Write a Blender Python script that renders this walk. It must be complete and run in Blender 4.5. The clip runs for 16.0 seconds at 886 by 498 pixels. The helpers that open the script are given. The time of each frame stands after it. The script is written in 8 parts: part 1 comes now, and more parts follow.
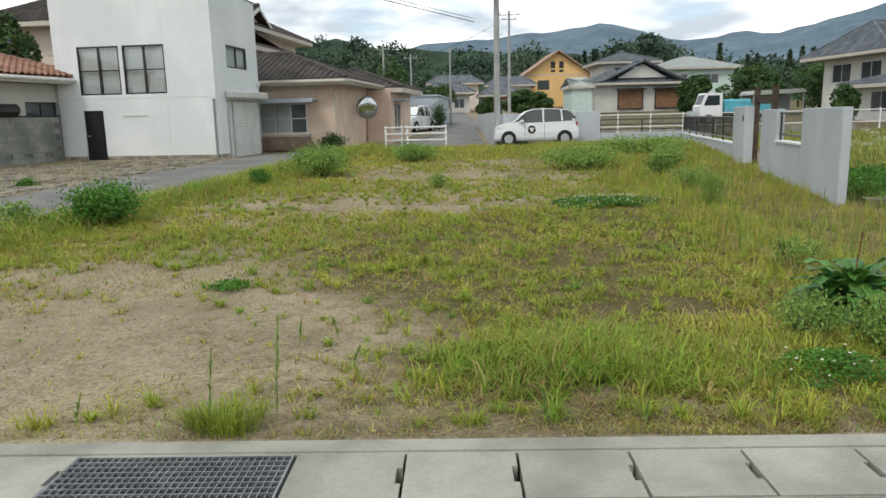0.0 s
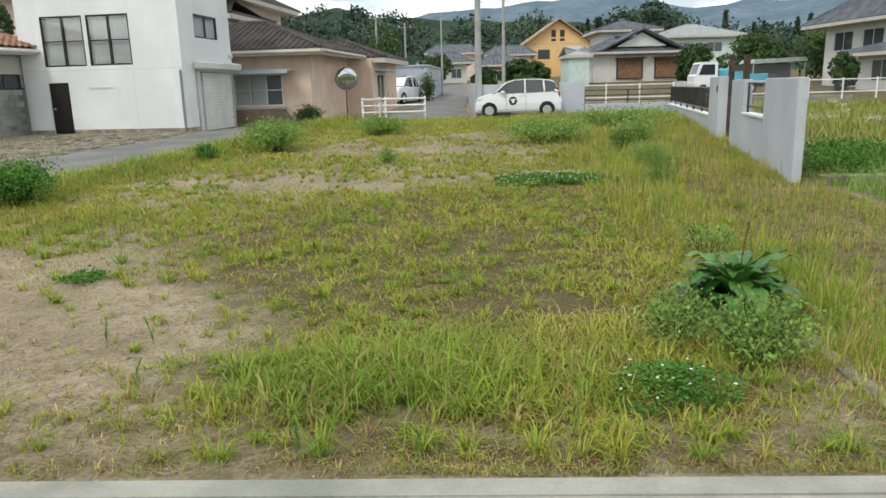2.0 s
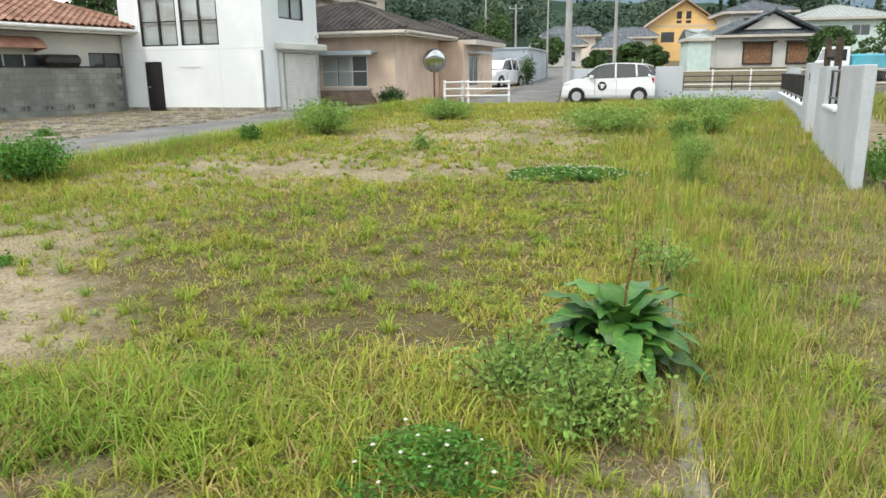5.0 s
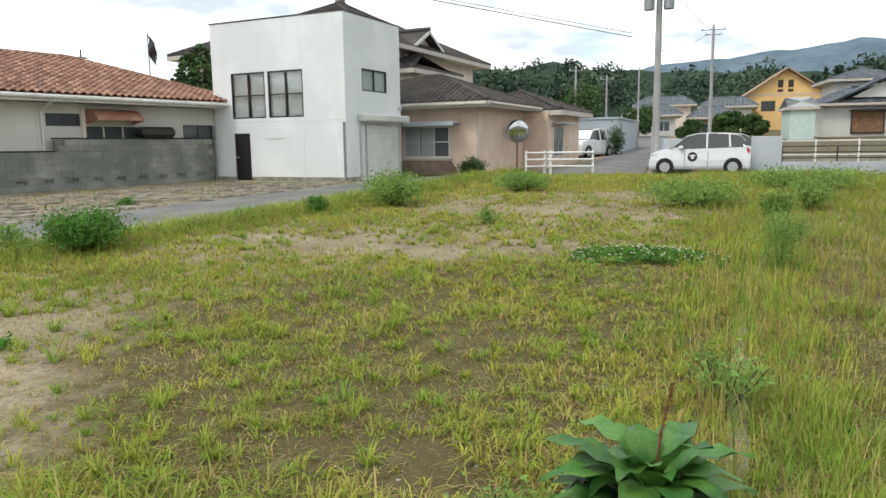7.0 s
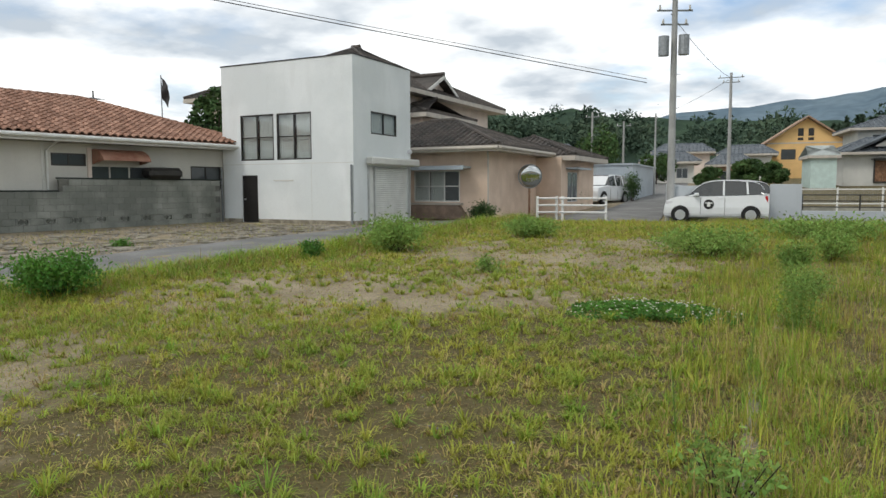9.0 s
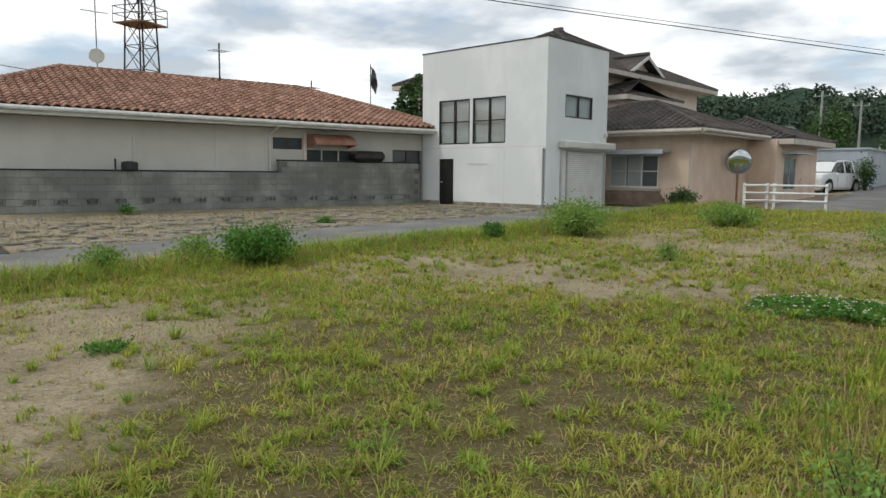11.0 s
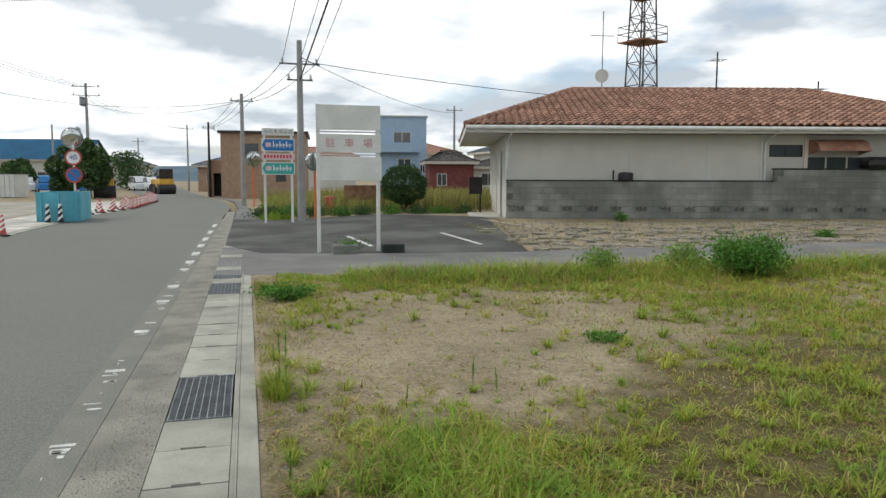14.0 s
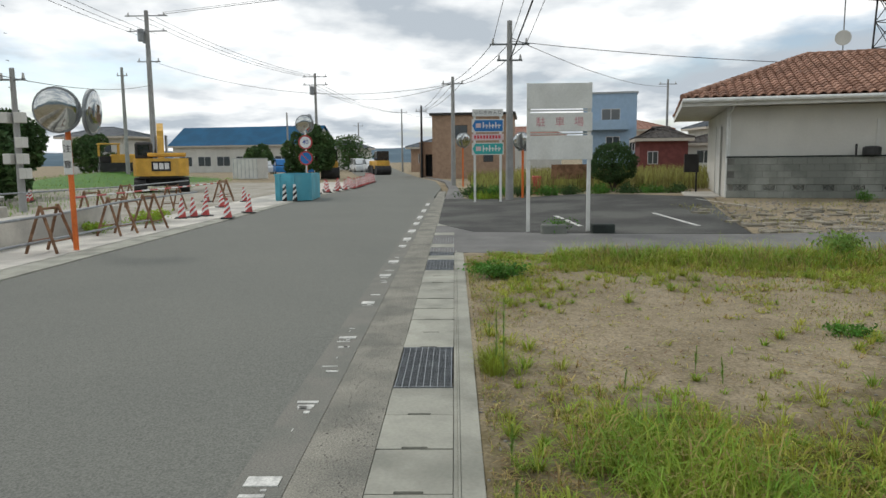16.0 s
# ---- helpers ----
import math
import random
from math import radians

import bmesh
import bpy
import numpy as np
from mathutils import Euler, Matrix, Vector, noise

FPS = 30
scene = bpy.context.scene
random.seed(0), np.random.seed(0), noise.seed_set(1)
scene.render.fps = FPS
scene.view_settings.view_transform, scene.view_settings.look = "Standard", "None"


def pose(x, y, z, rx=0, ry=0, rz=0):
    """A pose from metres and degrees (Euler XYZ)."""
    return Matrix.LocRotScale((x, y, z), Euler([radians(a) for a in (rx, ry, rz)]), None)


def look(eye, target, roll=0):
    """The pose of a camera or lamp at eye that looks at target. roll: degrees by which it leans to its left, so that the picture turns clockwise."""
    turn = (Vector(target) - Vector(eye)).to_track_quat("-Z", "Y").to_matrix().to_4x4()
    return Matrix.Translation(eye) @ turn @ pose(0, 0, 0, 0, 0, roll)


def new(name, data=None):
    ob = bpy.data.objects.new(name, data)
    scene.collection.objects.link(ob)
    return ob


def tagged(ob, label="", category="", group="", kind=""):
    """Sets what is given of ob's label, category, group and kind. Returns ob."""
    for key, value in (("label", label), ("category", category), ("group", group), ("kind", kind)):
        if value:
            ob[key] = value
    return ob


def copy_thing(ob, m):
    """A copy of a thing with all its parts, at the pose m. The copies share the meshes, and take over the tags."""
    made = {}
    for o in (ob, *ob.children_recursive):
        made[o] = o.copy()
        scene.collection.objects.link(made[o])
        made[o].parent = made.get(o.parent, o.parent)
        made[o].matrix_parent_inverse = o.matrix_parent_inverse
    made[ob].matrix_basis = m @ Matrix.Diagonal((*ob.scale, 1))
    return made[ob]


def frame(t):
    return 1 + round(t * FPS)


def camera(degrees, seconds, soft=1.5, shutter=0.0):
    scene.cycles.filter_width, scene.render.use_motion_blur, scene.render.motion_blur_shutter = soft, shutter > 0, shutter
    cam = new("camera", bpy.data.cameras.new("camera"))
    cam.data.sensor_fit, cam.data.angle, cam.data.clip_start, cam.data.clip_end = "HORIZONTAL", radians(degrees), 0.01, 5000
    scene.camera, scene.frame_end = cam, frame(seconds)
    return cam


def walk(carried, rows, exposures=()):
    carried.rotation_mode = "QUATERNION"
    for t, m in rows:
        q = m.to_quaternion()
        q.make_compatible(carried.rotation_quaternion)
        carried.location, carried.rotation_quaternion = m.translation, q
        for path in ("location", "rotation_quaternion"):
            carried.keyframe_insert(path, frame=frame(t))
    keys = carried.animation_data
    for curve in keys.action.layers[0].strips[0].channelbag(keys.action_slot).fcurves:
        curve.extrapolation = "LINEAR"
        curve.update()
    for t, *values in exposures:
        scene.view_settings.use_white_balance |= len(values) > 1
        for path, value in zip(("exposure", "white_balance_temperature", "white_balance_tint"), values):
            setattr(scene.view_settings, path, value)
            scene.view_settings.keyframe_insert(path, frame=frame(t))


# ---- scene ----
cam = camera(63.9, 16.0)
PATH = [
    (0, (0.217, 0.213, 1.489), (0.168, 2.179, 1.128), -1.3),
    (0.5, (0.46, 0.374, 1.511), (0.391, 2.338, 1.14), -1.2),
    (1, (0.778, 0.512, 1.512), (0.708, 2.475, 1.132), -1.4),
    (1.5, (1.052, 0.643, 1.491), (0.981, 2.599, 1.083), -1.5),
    (2, (1.332, 0.831, 1.493), (1.262, 2.78, 1.054), -1.5),
    (2.5, (1.673, 0.927, 1.485), (1.63, 2.87, 1.013), -1.3),
    (3, (1.988, 1.016, 1.477), (1.943, 2.952, 0.977), -1.0),
    (5.5, (3.034, 1.953, 1.484), (2.545, 3.836, 1.025), -0.6),
    (6, (3.136, 2.158, 1.499), (2.581, 4.035, 1.088), -0.3),
    (6.5, (3.147, 2.416, 1.485), (2.539, 4.288, 1.135), -0.5),
    (7, (3.159, 2.654, 1.509), (2.511, 4.524, 1.219), -0.8),
    (7.5, (3.232, 2.904, 1.51), (2.58, 4.781, 1.285), -0.7),
    (8, (3.266, 3.093, 1.521), (2.611, 4.974, 1.339), -0.7),
    (10.5, (3.479, 3.641, 1.456), (2.48, 5.364, 1.27), 1.0),
    (11, (3.67, 3.61, 1.453), (2.479, 5.203, 1.243), 0.5),
    (11.5, (3.768, 3.508, 1.443), (2.377, 4.929, 1.23), 0.5),
    (12, (3.86, 3.419, 1.454), (2.308, 4.663, 1.244), 0.1),
    (12.5, (3.911, 3.425, 1.462), (2.233, 4.493, 1.252), 0.1),
    (13, (3.951, 3.405, 1.475), (2.165, 4.283, 1.273), 0.3),
    (13.5, (3.953, 3.376, 1.467), (2.089, 4.075, 1.275), 0.3),
    (14, (3.966, 3.329, 1.474), (2.046, 3.858, 1.281), 0.2),
    (14.5, (3.933, 3.32, 1.458), (1.976, 3.681, 1.257), -0.0),
    (15, (3.909, 3.325, 1.44), (1.931, 3.53, 1.228), -0.4),
    (15.5, (3.939, 3.277, 1.463), (1.953, 3.342, 1.233), -0.7),
    (16, (3.949, 3.232, 1.473), (1.965, 3.197, 1.225), -0.6),
]
EXPOSURES = [(0, 0.38), (1.5, 0.50), (3.0, 0.82), (5.5, 1.02), (7.0, 0.66), (8.0, 0.4), (10.5, 0.14), (11.5, 0.18), (13.0, 0.28), (14.0, 0.2), (16.0, 0.02)]
walk(cam, [(t, look(eye, target, roll)) for t, eye, target, roll in PATH], EXPOSURES)

import collections

# ---- sky and light ----
world = bpy.data.worlds.new("sky")
scene.world = world
world.use_nodes = True
wn, wl = world.node_tree.nodes, world.node_tree.links
wn.clear()
SUN_EL, SUN_AZ = 48.0, 215.0
sky = wn.new("ShaderNodeTexSky")
sky.sky_type, sky.sun_disc = "NISHITA", False
sky.sun_elevation, sky.sun_rotation = radians(SUN_EL), radians(SUN_AZ)
sky_level = wn.new("ShaderNodeVectorMath")
sky_level.operation = "SCALE"
sky_level.inputs["Scale"].default_value = 0.13
coord = wn.new("ShaderNodeTexCoord")
split = wn.new("ShaderNodeSeparateXYZ")
flat = wn.new("ShaderNodeMath")
flat.operation = "ADD"
flat.inputs[1].default_value = 0.18
div = wn.new("ShaderNodeVectorMath")
div.operation = "DIVIDE"
comb = wn.new("ShaderNodeCombineXYZ")
cloud = wn.new("ShaderNodeTexNoise")
cloud.inputs["Scale"].default_value, cloud.inputs["Detail"].default_value, cloud.inputs["Roughness"].default_value = 0.9, 7, 0.55
cover = wn.new("ShaderNodeValToRGB")
cover.color_ramp.elements[0].position, cover.color_ramp.elements[1].position = 0.33, 0.46
shade = wn.new("ShaderNodeTexNoise")
shade.inputs["Scale"].default_value, shade.inputs["Detail"].default_value = 1.7, 6
tone = wn.new("ShaderNodeValToRGB")
tone.color_ramp.elements[0].position, tone.color_ramp.elements[0].color = 0.38, (0.50, 0.56, 0.62, 1)
tone.color_ramp.elements[1].position, tone.color_ramp.elements[1].color = 0.56, (1.08, 1.10, 1.10, 1)
blend = wn.new("ShaderNodeMix")
blend.data_type = "RGBA"
back = wn.new("ShaderNodeBackground")
world_out = wn.new("ShaderNodeOutputWorld")
wl.new(sky.outputs[0], sky_level.inputs[0])
wl.new(coord.outputs["Generated"], split.inputs[0])
wl.new(split.outputs["Z"], flat.inputs[0])
wl.new(flat.outputs[0], comb.inputs[0]), wl.new(flat.outputs[0], comb.inputs[1]), wl.new(flat.outputs[0], comb.inputs[2])
wl.new(coord.outputs["Generated"], div.inputs[0]), wl.new(comb.outputs[0], div.inputs[1])
wl.new(div.outputs[0], cloud.inputs["Vector"]), wl.new(div.outputs[0], shade.inputs["Vector"])
wl.new(cloud.outputs["Fac"], cover.inputs[0]), wl.new(shade.outputs["Fac"], tone.inputs[0])
wl.new(cover.outputs[0], blend.inputs["Factor"])
wl.new(sky_level.outputs[0], blend.inputs["A"]), wl.new(tone.outputs[0], blend.inputs["B"])
wl.new(blend.outputs["Result"], back.inputs["Color"]), wl.new(back.outputs[0], world_out.inputs[0])
sun = new("sun", bpy.data.lights.new("sun", "SUN"))
sun.data.energy, sun.data.angle, sun.data.color = 1.1, radians(12), (1, 0.95, 0.87)
sun_dir = Vector((math.sin(radians(SUN_AZ)) * math.cos(radians(SUN_EL)), math.cos(radians(SUN_AZ)) * math.cos(radians(SUN_EL)), math.sin(radians(SUN_EL))))
sun.matrix_world = look(sun_dir * 50, (0, 0, 0))


# ---- materials ----
def mat(name, col, rough=0.8, metal=0.0, vary=0.12, scale=3.0, fine=40.0, bump=0.15, col2=None, mask=(0.42, 0.62), rand=0.0, island=0.0, spec=0.35, stain=None, trans=0.0):
    """A surface with grain at two scales; col2 shows in broad patches, stain in vertical streaks."""
    m = bpy.data.materials.new(name)
    m.use_nodes = True
    n, l = m.node_tree.nodes, m.node_tree.links
    b = n["Principled BSDF"]
    geo = n.new("ShaderNodeNewGeometry")
    broad, grain = n.new("ShaderNodeTexNoise"), n.new("ShaderNodeTexNoise")
    broad.inputs["Scale"].default_value, broad.inputs["Detail"].default_value = scale, 5
    grain.inputs["Scale"].default_value, grain.inputs["Detail"].default_value = fine, 3
    l.new(geo.outputs["Position"], broad.inputs["Vector"]), l.new(geo.outputs["Position"], grain.inputs["Vector"])
    ramp = n.new("ShaderNodeValToRGB")
    c2 = col2 or [c * (1 - 2 * vary) for c in col]
    ramp.color_ramp.elements[0].position, ramp.color_ramp.elements[1].position = mask
    ramp.color_ramp.elements[0].color, ramp.color_ramp.elements[1].color = (*c2, 1), (*col, 1)
    l.new(broad.outputs["Fac"], ramp.inputs[0])
    out = ramp.outputs[0]
    if stain:
        st, mp = n.new("ShaderNodeTexNoise"), n.new("ShaderNodeMapping")
        mp.inputs["Scale"].default_value = (1.6, 1.6, 0.3)
        st.inputs["Scale"].default_value, st.inputs["Detail"].default_value = 1.2, 6
        l.new(geo.outputs["Position"], mp.inputs[0]), l.new(mp.outputs[0], st.inputs["Vector"])
        sr = n.new("ShaderNodeMapRange")
        sr.inputs["From Min"].default_value, sr.inputs["From Max"].default_value, sr.inputs["To Max"].default_value = 0.52, 0.8, 0.4
        l.new(st.outputs["Fac"], sr.inputs[0])
        mx = n.new("ShaderNodeMix")
        mx.data_type = "RGBA"
        mx.inputs["B"].default_value = (*stain, 1)
        l.new(sr.outputs[0], mx.inputs["Factor"]), l.new(out, mx.inputs["A"])
        out = mx.outputs["Result"]
    hsv = n.new("ShaderNodeHueSaturation")
    l.new(out, hsv.inputs["Color"])
    gr = n.new("ShaderNodeMapRange")
    gr.inputs["To Min"].default_value, gr.inputs["To Max"].default_value = 1 - vary * 1.6, 1 + vary * 1.6
    gr.inputs["From Min"].default_value, gr.inputs["From Max"].default_value = 0.25, 0.75
    l.new(grain.outputs["Fac"], gr.inputs[0])
    val = gr.outputs[0]
    for amount, node, socket in ((rand, "ShaderNodeObjectInfo", "Random"), (island, "ShaderNodeNewGeometry", "Random Per Island")):
        if amount:
            src, r, mul = n.new(node), n.new("ShaderNodeMapRange"), n.new("ShaderNodeMath")
            r.inputs["To Min"].default_value, r.inputs["To Max"].default_value = 1 - amount, 1 + amount
            mul.operation = "MULTIPLY"
            l.new(src.outputs[socket], r.inputs[0]), l.new(r.outputs[0], mul.inputs[0]), l.new(val, mul.inputs[1])
            val = mul.outputs[0]
            if amount == island and amount > 0.2:
                h = n.new("ShaderNodeMapRange")
                h.inputs["To Min"].default_value, h.inputs["To Max"].default_value = 0.475, 0.515
                l.new(src.outputs[socket], h.inputs[0]), l.new(h.outputs[0], hsv.inputs["Hue"])
    l.new(val, hsv.inputs["Value"])
    l.new(hsv.outputs[0], b.inputs["Base Color"])
    b.inputs["Roughness"].default_value, b.inputs["Metallic"].default_value = rough, metal
    b.inputs["Specular IOR Level"].default_value = spec
    if trans:
        b.inputs["Subsurface Weight"].default_value = 0
        t, ms, o = n.new("ShaderNodeBsdfTranslucent"), n.new("ShaderNodeMixShader"), n["Material Output"]
        ms.inputs[0].default_value = trans
        l.new(hsv.outputs[0], t.inputs[0]), l.new(b.outputs[0], ms.inputs[1]), l.new(t.outputs[0], ms.inputs[2]), l.new(ms.outputs[0], o.inputs[0])
    if bump:
        bm_, addn = n.new("ShaderNodeBump"), n.new("ShaderNodeMath")
        addn.operation = "ADD"
        l.new(broad.outputs["Fac"], addn.inputs[0]), l.new(grain.outputs["Fac"], addn.inputs[1])
        bm_.inputs["Strength"].default_value, bm_.inputs["Distance"].default_value = bump, 0.02
        l.new(addn.outputs[0], bm_.inputs["Height"]), l.new(bm_.outputs[0], b.inputs["Normal"])
    return m


def glass(name, col=(0.03, 0.04, 0.045), rough=0.06):
    m = mat(name, col, rough, vary=0.05, bump=0, spec=0.8)
    return m


def mirror_mat(name):
    m = mat(name, (0.52, 0.54, 0.53), 0.08, 1.0, vary=0.03, bump=0)
    return m


M_soil = mat("sandy_soil", (0.325, 0.272, 0.185), 0.95, vary=0.22, scale=0.9, fine=45, bump=0.6, col2=(0.23, 0.19, 0.125), mask=(0.38, 0.62), spec=0.15)


def add_dark_loam(m):
    """Dark loam where the attribute "loam" says, with a ragged border."""
    n, l = m.node_tree.nodes, m.node_tree.links
    att, ns, add, rng_, mx = n.new("ShaderNodeAttribute"), n.new("ShaderNodeTexNoise"), n.new("ShaderNodeMath"), n.new("ShaderNodeMapRange"), n.new("ShaderNodeMix")
    att.attribute_name = "loam"
    ns.inputs["Scale"].default_value, ns.inputs["Detail"].default_value = 3.5, 9
    geo = n.new("ShaderNodeNewGeometry")
    l.new(geo.outputs["Position"], ns.inputs["Vector"])
    add.operation = "ADD"
    l.new(att.outputs["Fac"], add.inputs[0]), l.new(ns.outputs["Fac"], add.inputs[1])
    rng_.inputs["From Min"].default_value, rng_.inputs["From Max"].default_value = 0.75, 1.15
    l.new(add.outputs[0], rng_.inputs[0])
    mx.data_type = "RGBA"
    mx.inputs["B"].default_value = (0.10, 0.083, 0.035, 1)
    hsv = next(x for x in n if x.bl_idname == "ShaderNodeHueSaturation")
    src = hsv.inputs["Color"].links[0].from_socket
    l.new(src, mx.inputs["A"]), l.new(rng_.outputs[0], mx.inputs["Factor"])
    crumb, cr, tint = n.new("ShaderNodeTexNoise"), n.new("ShaderNodeMapRange"), n.new("ShaderNodeMix")
    crumb.inputs["Scale"].default_value, crumb.inputs["Detail"].default_value, crumb.inputs["Roughness"].default_value = 9.0, 10, 0.68
    l.new(geo.outputs["Position"], crumb.inputs["Vector"])
    cr.inputs["From Min"].default_value, cr.inputs["From Max"].default_value, cr.inputs["To Max"].default_value = 0.50, 0.68, 0.5
    l.new(crumb.outputs["Fac"], cr.inputs[0])
    tint.data_type = "RGBA"
    tint.inputs["B"].default_value = (0.11, 0.088, 0.045, 1)
    l.new(mx.outputs["Result"], tint.inputs["A"]), l.new(cr.outputs[0], tint.inputs["Factor"]), l.new(tint.outputs["Result"], hsv.inputs["Color"])


add_dark_loam(M_soil)
M_asphalt = mat("asphalt", (0.168, 0.172, 0.15), 0.9, vary=0.24, scale=0.35, fine=90, bump=0.4, col2=(0.148, 0.153, 0.135), mask=(0.3, 0.75), spec=0.3)
M_asphalt_old = mat("worn_asphalt", (0.20, 0.197, 0.187), 0.92, vary=0.15, scale=0.8, fine=90, bump=0.4, col2=(0.145, 0.144, 0.137), spec=0.25)
M_lot = mat("dark_asphalt", (0.105, 0.106, 0.096), 0.93, vary=0.2, scale=0.6, fine=80, bump=0.4, col2=(0.058, 0.058, 0.054), spec=0.25)
M_strip = mat("patched_asphalt", (0.165, 0.168, 0.146), 0.95, vary=0.2, scale=2.6, fine=90, bump=0.4, col2=(0.195, 0.19, 0.165))
M_grit = mat("gritty_asphalt", (0.28, 0.27, 0.225), 0.97, vary=0.25, scale=2.2, fine=100, bump=0.6, col2=(0.18, 0.178, 0.152), mask=(0.36, 0.62))
M_concrete = mat("weathered_concrete", (0.34, 0.338, 0.285), 0.9, vary=0.05, scale=2.3, fine=45, bump=0.2, col2=(0.23, 0.232, 0.195), mask=(0.35, 0.6), rand=0.09)
M_concrete_pale = mat("pale_concrete", (0.60, 0.575, 0.51), 0.9, vary=0.1, scale=0.9, fine=60, bump=0.2, col2=(0.38, 0.365, 0.33))
M_block = mat("concrete_block", (0.27, 0.28, 0.25), 0.95, vary=0.12, scale=0.9, fine=50, bump=0.4, col2=(0.165, 0.175, 0.155), rand=0.09, stain=(0.13, 0.14, 0.12))
M_mortar = mat("mortar", (0.15, 0.15, 0.135), 0.95, vary=0.15)
M_capstone = mat("mossy_coping", (0.035, 0.045, 0.04), 0.9, vary=0.2)
M_white = mat("white_render", (0.70, 0.73, 0.73), 0.75, vary=0.03, scale=0.5, fine=30, bump=0.08, col2=(0.62, 0.655, 0.655), stain=(0.52, 0.54, 0.53))
M_white_metal = mat("white_painted_steel", (0.68, 0.69, 0.66), 0.5, vary=0.06, scale=4, stain=(0.45, 0.38, 0.3), bump=0.05)
M_board = mat("blank_white_board", (0.66, 0.67, 0.64), 0.6, vary=0.05, scale=2, bump=0.05, stain=(0.5, 0.48, 0.43))
M_cream = mat("cream_render", (0.56, 0.55, 0.50), 0.8, vary=0.04, scale=0.8, bump=0.1, stain=(0.42, 0.41, 0.36))
M_pink = mat("salmon_render", (0.66, 0.52, 0.41), 0.85, vary=0.05, scale=1.5, fine=70, bump=0.25, col2=(0.59, 0.455, 0.35), stain=(0.4, 0.3, 0.22))
M_pink2 = mat("pale_pink_render", (0.66, 0.57, 0.50), 0.85, vary=0.05, scale=1, bump=0.15)
M_brownbase = mat("brown_plinth", (0.26, 0.19, 0.145), 0.9, vary=0.15)
M_yellow_wall = mat("ochre_render", (0.72, 0.47, 0.20), 0.85, vary=0.05, scale=0.6)
M_offwhite = mat("offwhite_render", (0.58, 0.58, 0.54), 0.85, vary=0.05, scale=0.8, stain=(0.42, 0.41, 0.38))
M_greywall = mat("grey_painted_wall", (0.42, 0.45, 0.47), 0.85, vary=0.05, scale=0.9, bump=0.15, col2=(0.37, 0.40, 0.42), stain=(0.3, 0.31, 0.31))
M_shed = mat("blue_grey_sheet", (0.38, 0.43, 0.47), 0.55, vary=0.06, scale=0.8, stain=(0.3, 0.3, 0.28), bump=0.05)
M_blueb = mat("pale_blue_render", (0.33, 0.46, 0.60), 0.8, vary=0.04)
M_tan = mat("tan_siding", (0.36, 0.245, 0.17), 0.85, vary=0.08)
M_redwall = mat("dark_red_siding", (0.16, 0.05, 0.045), 0.8, vary=0.1)
M_mint = mat("mint_siding", (0.50, 0.62, 0.58), 0.8, vary=0.05)
M_tile = mat("orange_clay_tile", (0.33, 0.195, 0.14), 0.85, vary=0.14, scale=2.2, fine=30, bump=0.2, col2=(0.22, 0.12, 0.082), rand=0.26, spec=0.25)
M_tile_i = mat("orange_clay_tiles_far", (0.33, 0.195, 0.14), 0.85, vary=0.14, scale=2.2, fine=30, bump=0.2, col2=(0.22, 0.12, 0.082), island=0.19, spec=0.25)
M_darktile = mat("dark_brown_roof_tile", (0.085, 0.072, 0.062), 0.8, vary=0.25, scale=1.5, col2=(0.05, 0.045, 0.04), island=0.18)
M_greytile = mat("grey_roof_tile", (0.13, 0.15, 0.165), 0.6, vary=0.2, scale=1.5, col2=(0.08, 0.095, 0.11), island=0.18)
M_paleroof = mat("pale_grey_roof", (0.36, 0.39, 0.37), 0.7, vary=0.1)
M_blueroof = mat("blue_steel_roof", (0.006, 0.09, 0.19), 0.8, vary=0.1, scale=0.5, spec=0.2)
M_soffit = mat("eaves_paint", (0.50, 0.46, 0.40), 0.75, vary=0.06, stain=(0.33, 0.29, 0.25))
M_soffit_w = mat("white_eaves_paint", (0.62, 0.62, 0.58), 0.7, vary=0.05, stain=(0.42, 0.42, 0.38))
M_black = mat("black_paint", (0.022, 0.020, 0.019), 0.5, vary=0.15)
# near-black colour that stands for shade inside rooms and the veranda
M_dark = mat("room_shade", (0.012, 0.013, 0.014), 0.9, vary=0.2, bump=0)
M_frame = mat("bronze_aluminium", (0.05, 0.048, 0.045), 0.4, 0.5, vary=0.1, bump=0)
M_alu = mat("aluminium", (0.55, 0.56, 0.56), 0.4, 0.7, vary=0.06, bump=0)
M_curtain = mat("pale_curtain", (0.62, 0.63, 0.61), 0.9, vary=0.04, scale=2, bump=0)
M_glass = glass("window_glass", (0.06, 0.07, 0.075))


def clear_glass(name):
    """A pane that lets most light through and mirrors the rest."""
    m = bpy.data.materials.new(name)
    m.use_nodes = True
    n, l = m.node_tree.nodes, m.node_tree.links
    n.remove(n["Principled BSDF"])
    tr, gl, mx = n.new("ShaderNodeBsdfTransparent"), n.new("ShaderNodeBsdfGlossy"), n.new("ShaderNodeMixShader")
    tr.inputs[0].default_value = (0.93, 0.95, 0.95, 1)
    gl.inputs["Roughness"].default_value, mx.inputs[0].default_value = 0.03, 0.08
    l.new(tr.outputs[0], mx.inputs[1]), l.new(gl.outputs[0], mx.inputs[2]), l.new(mx.outputs[0], n["Material Output"].inputs[0])
    return m


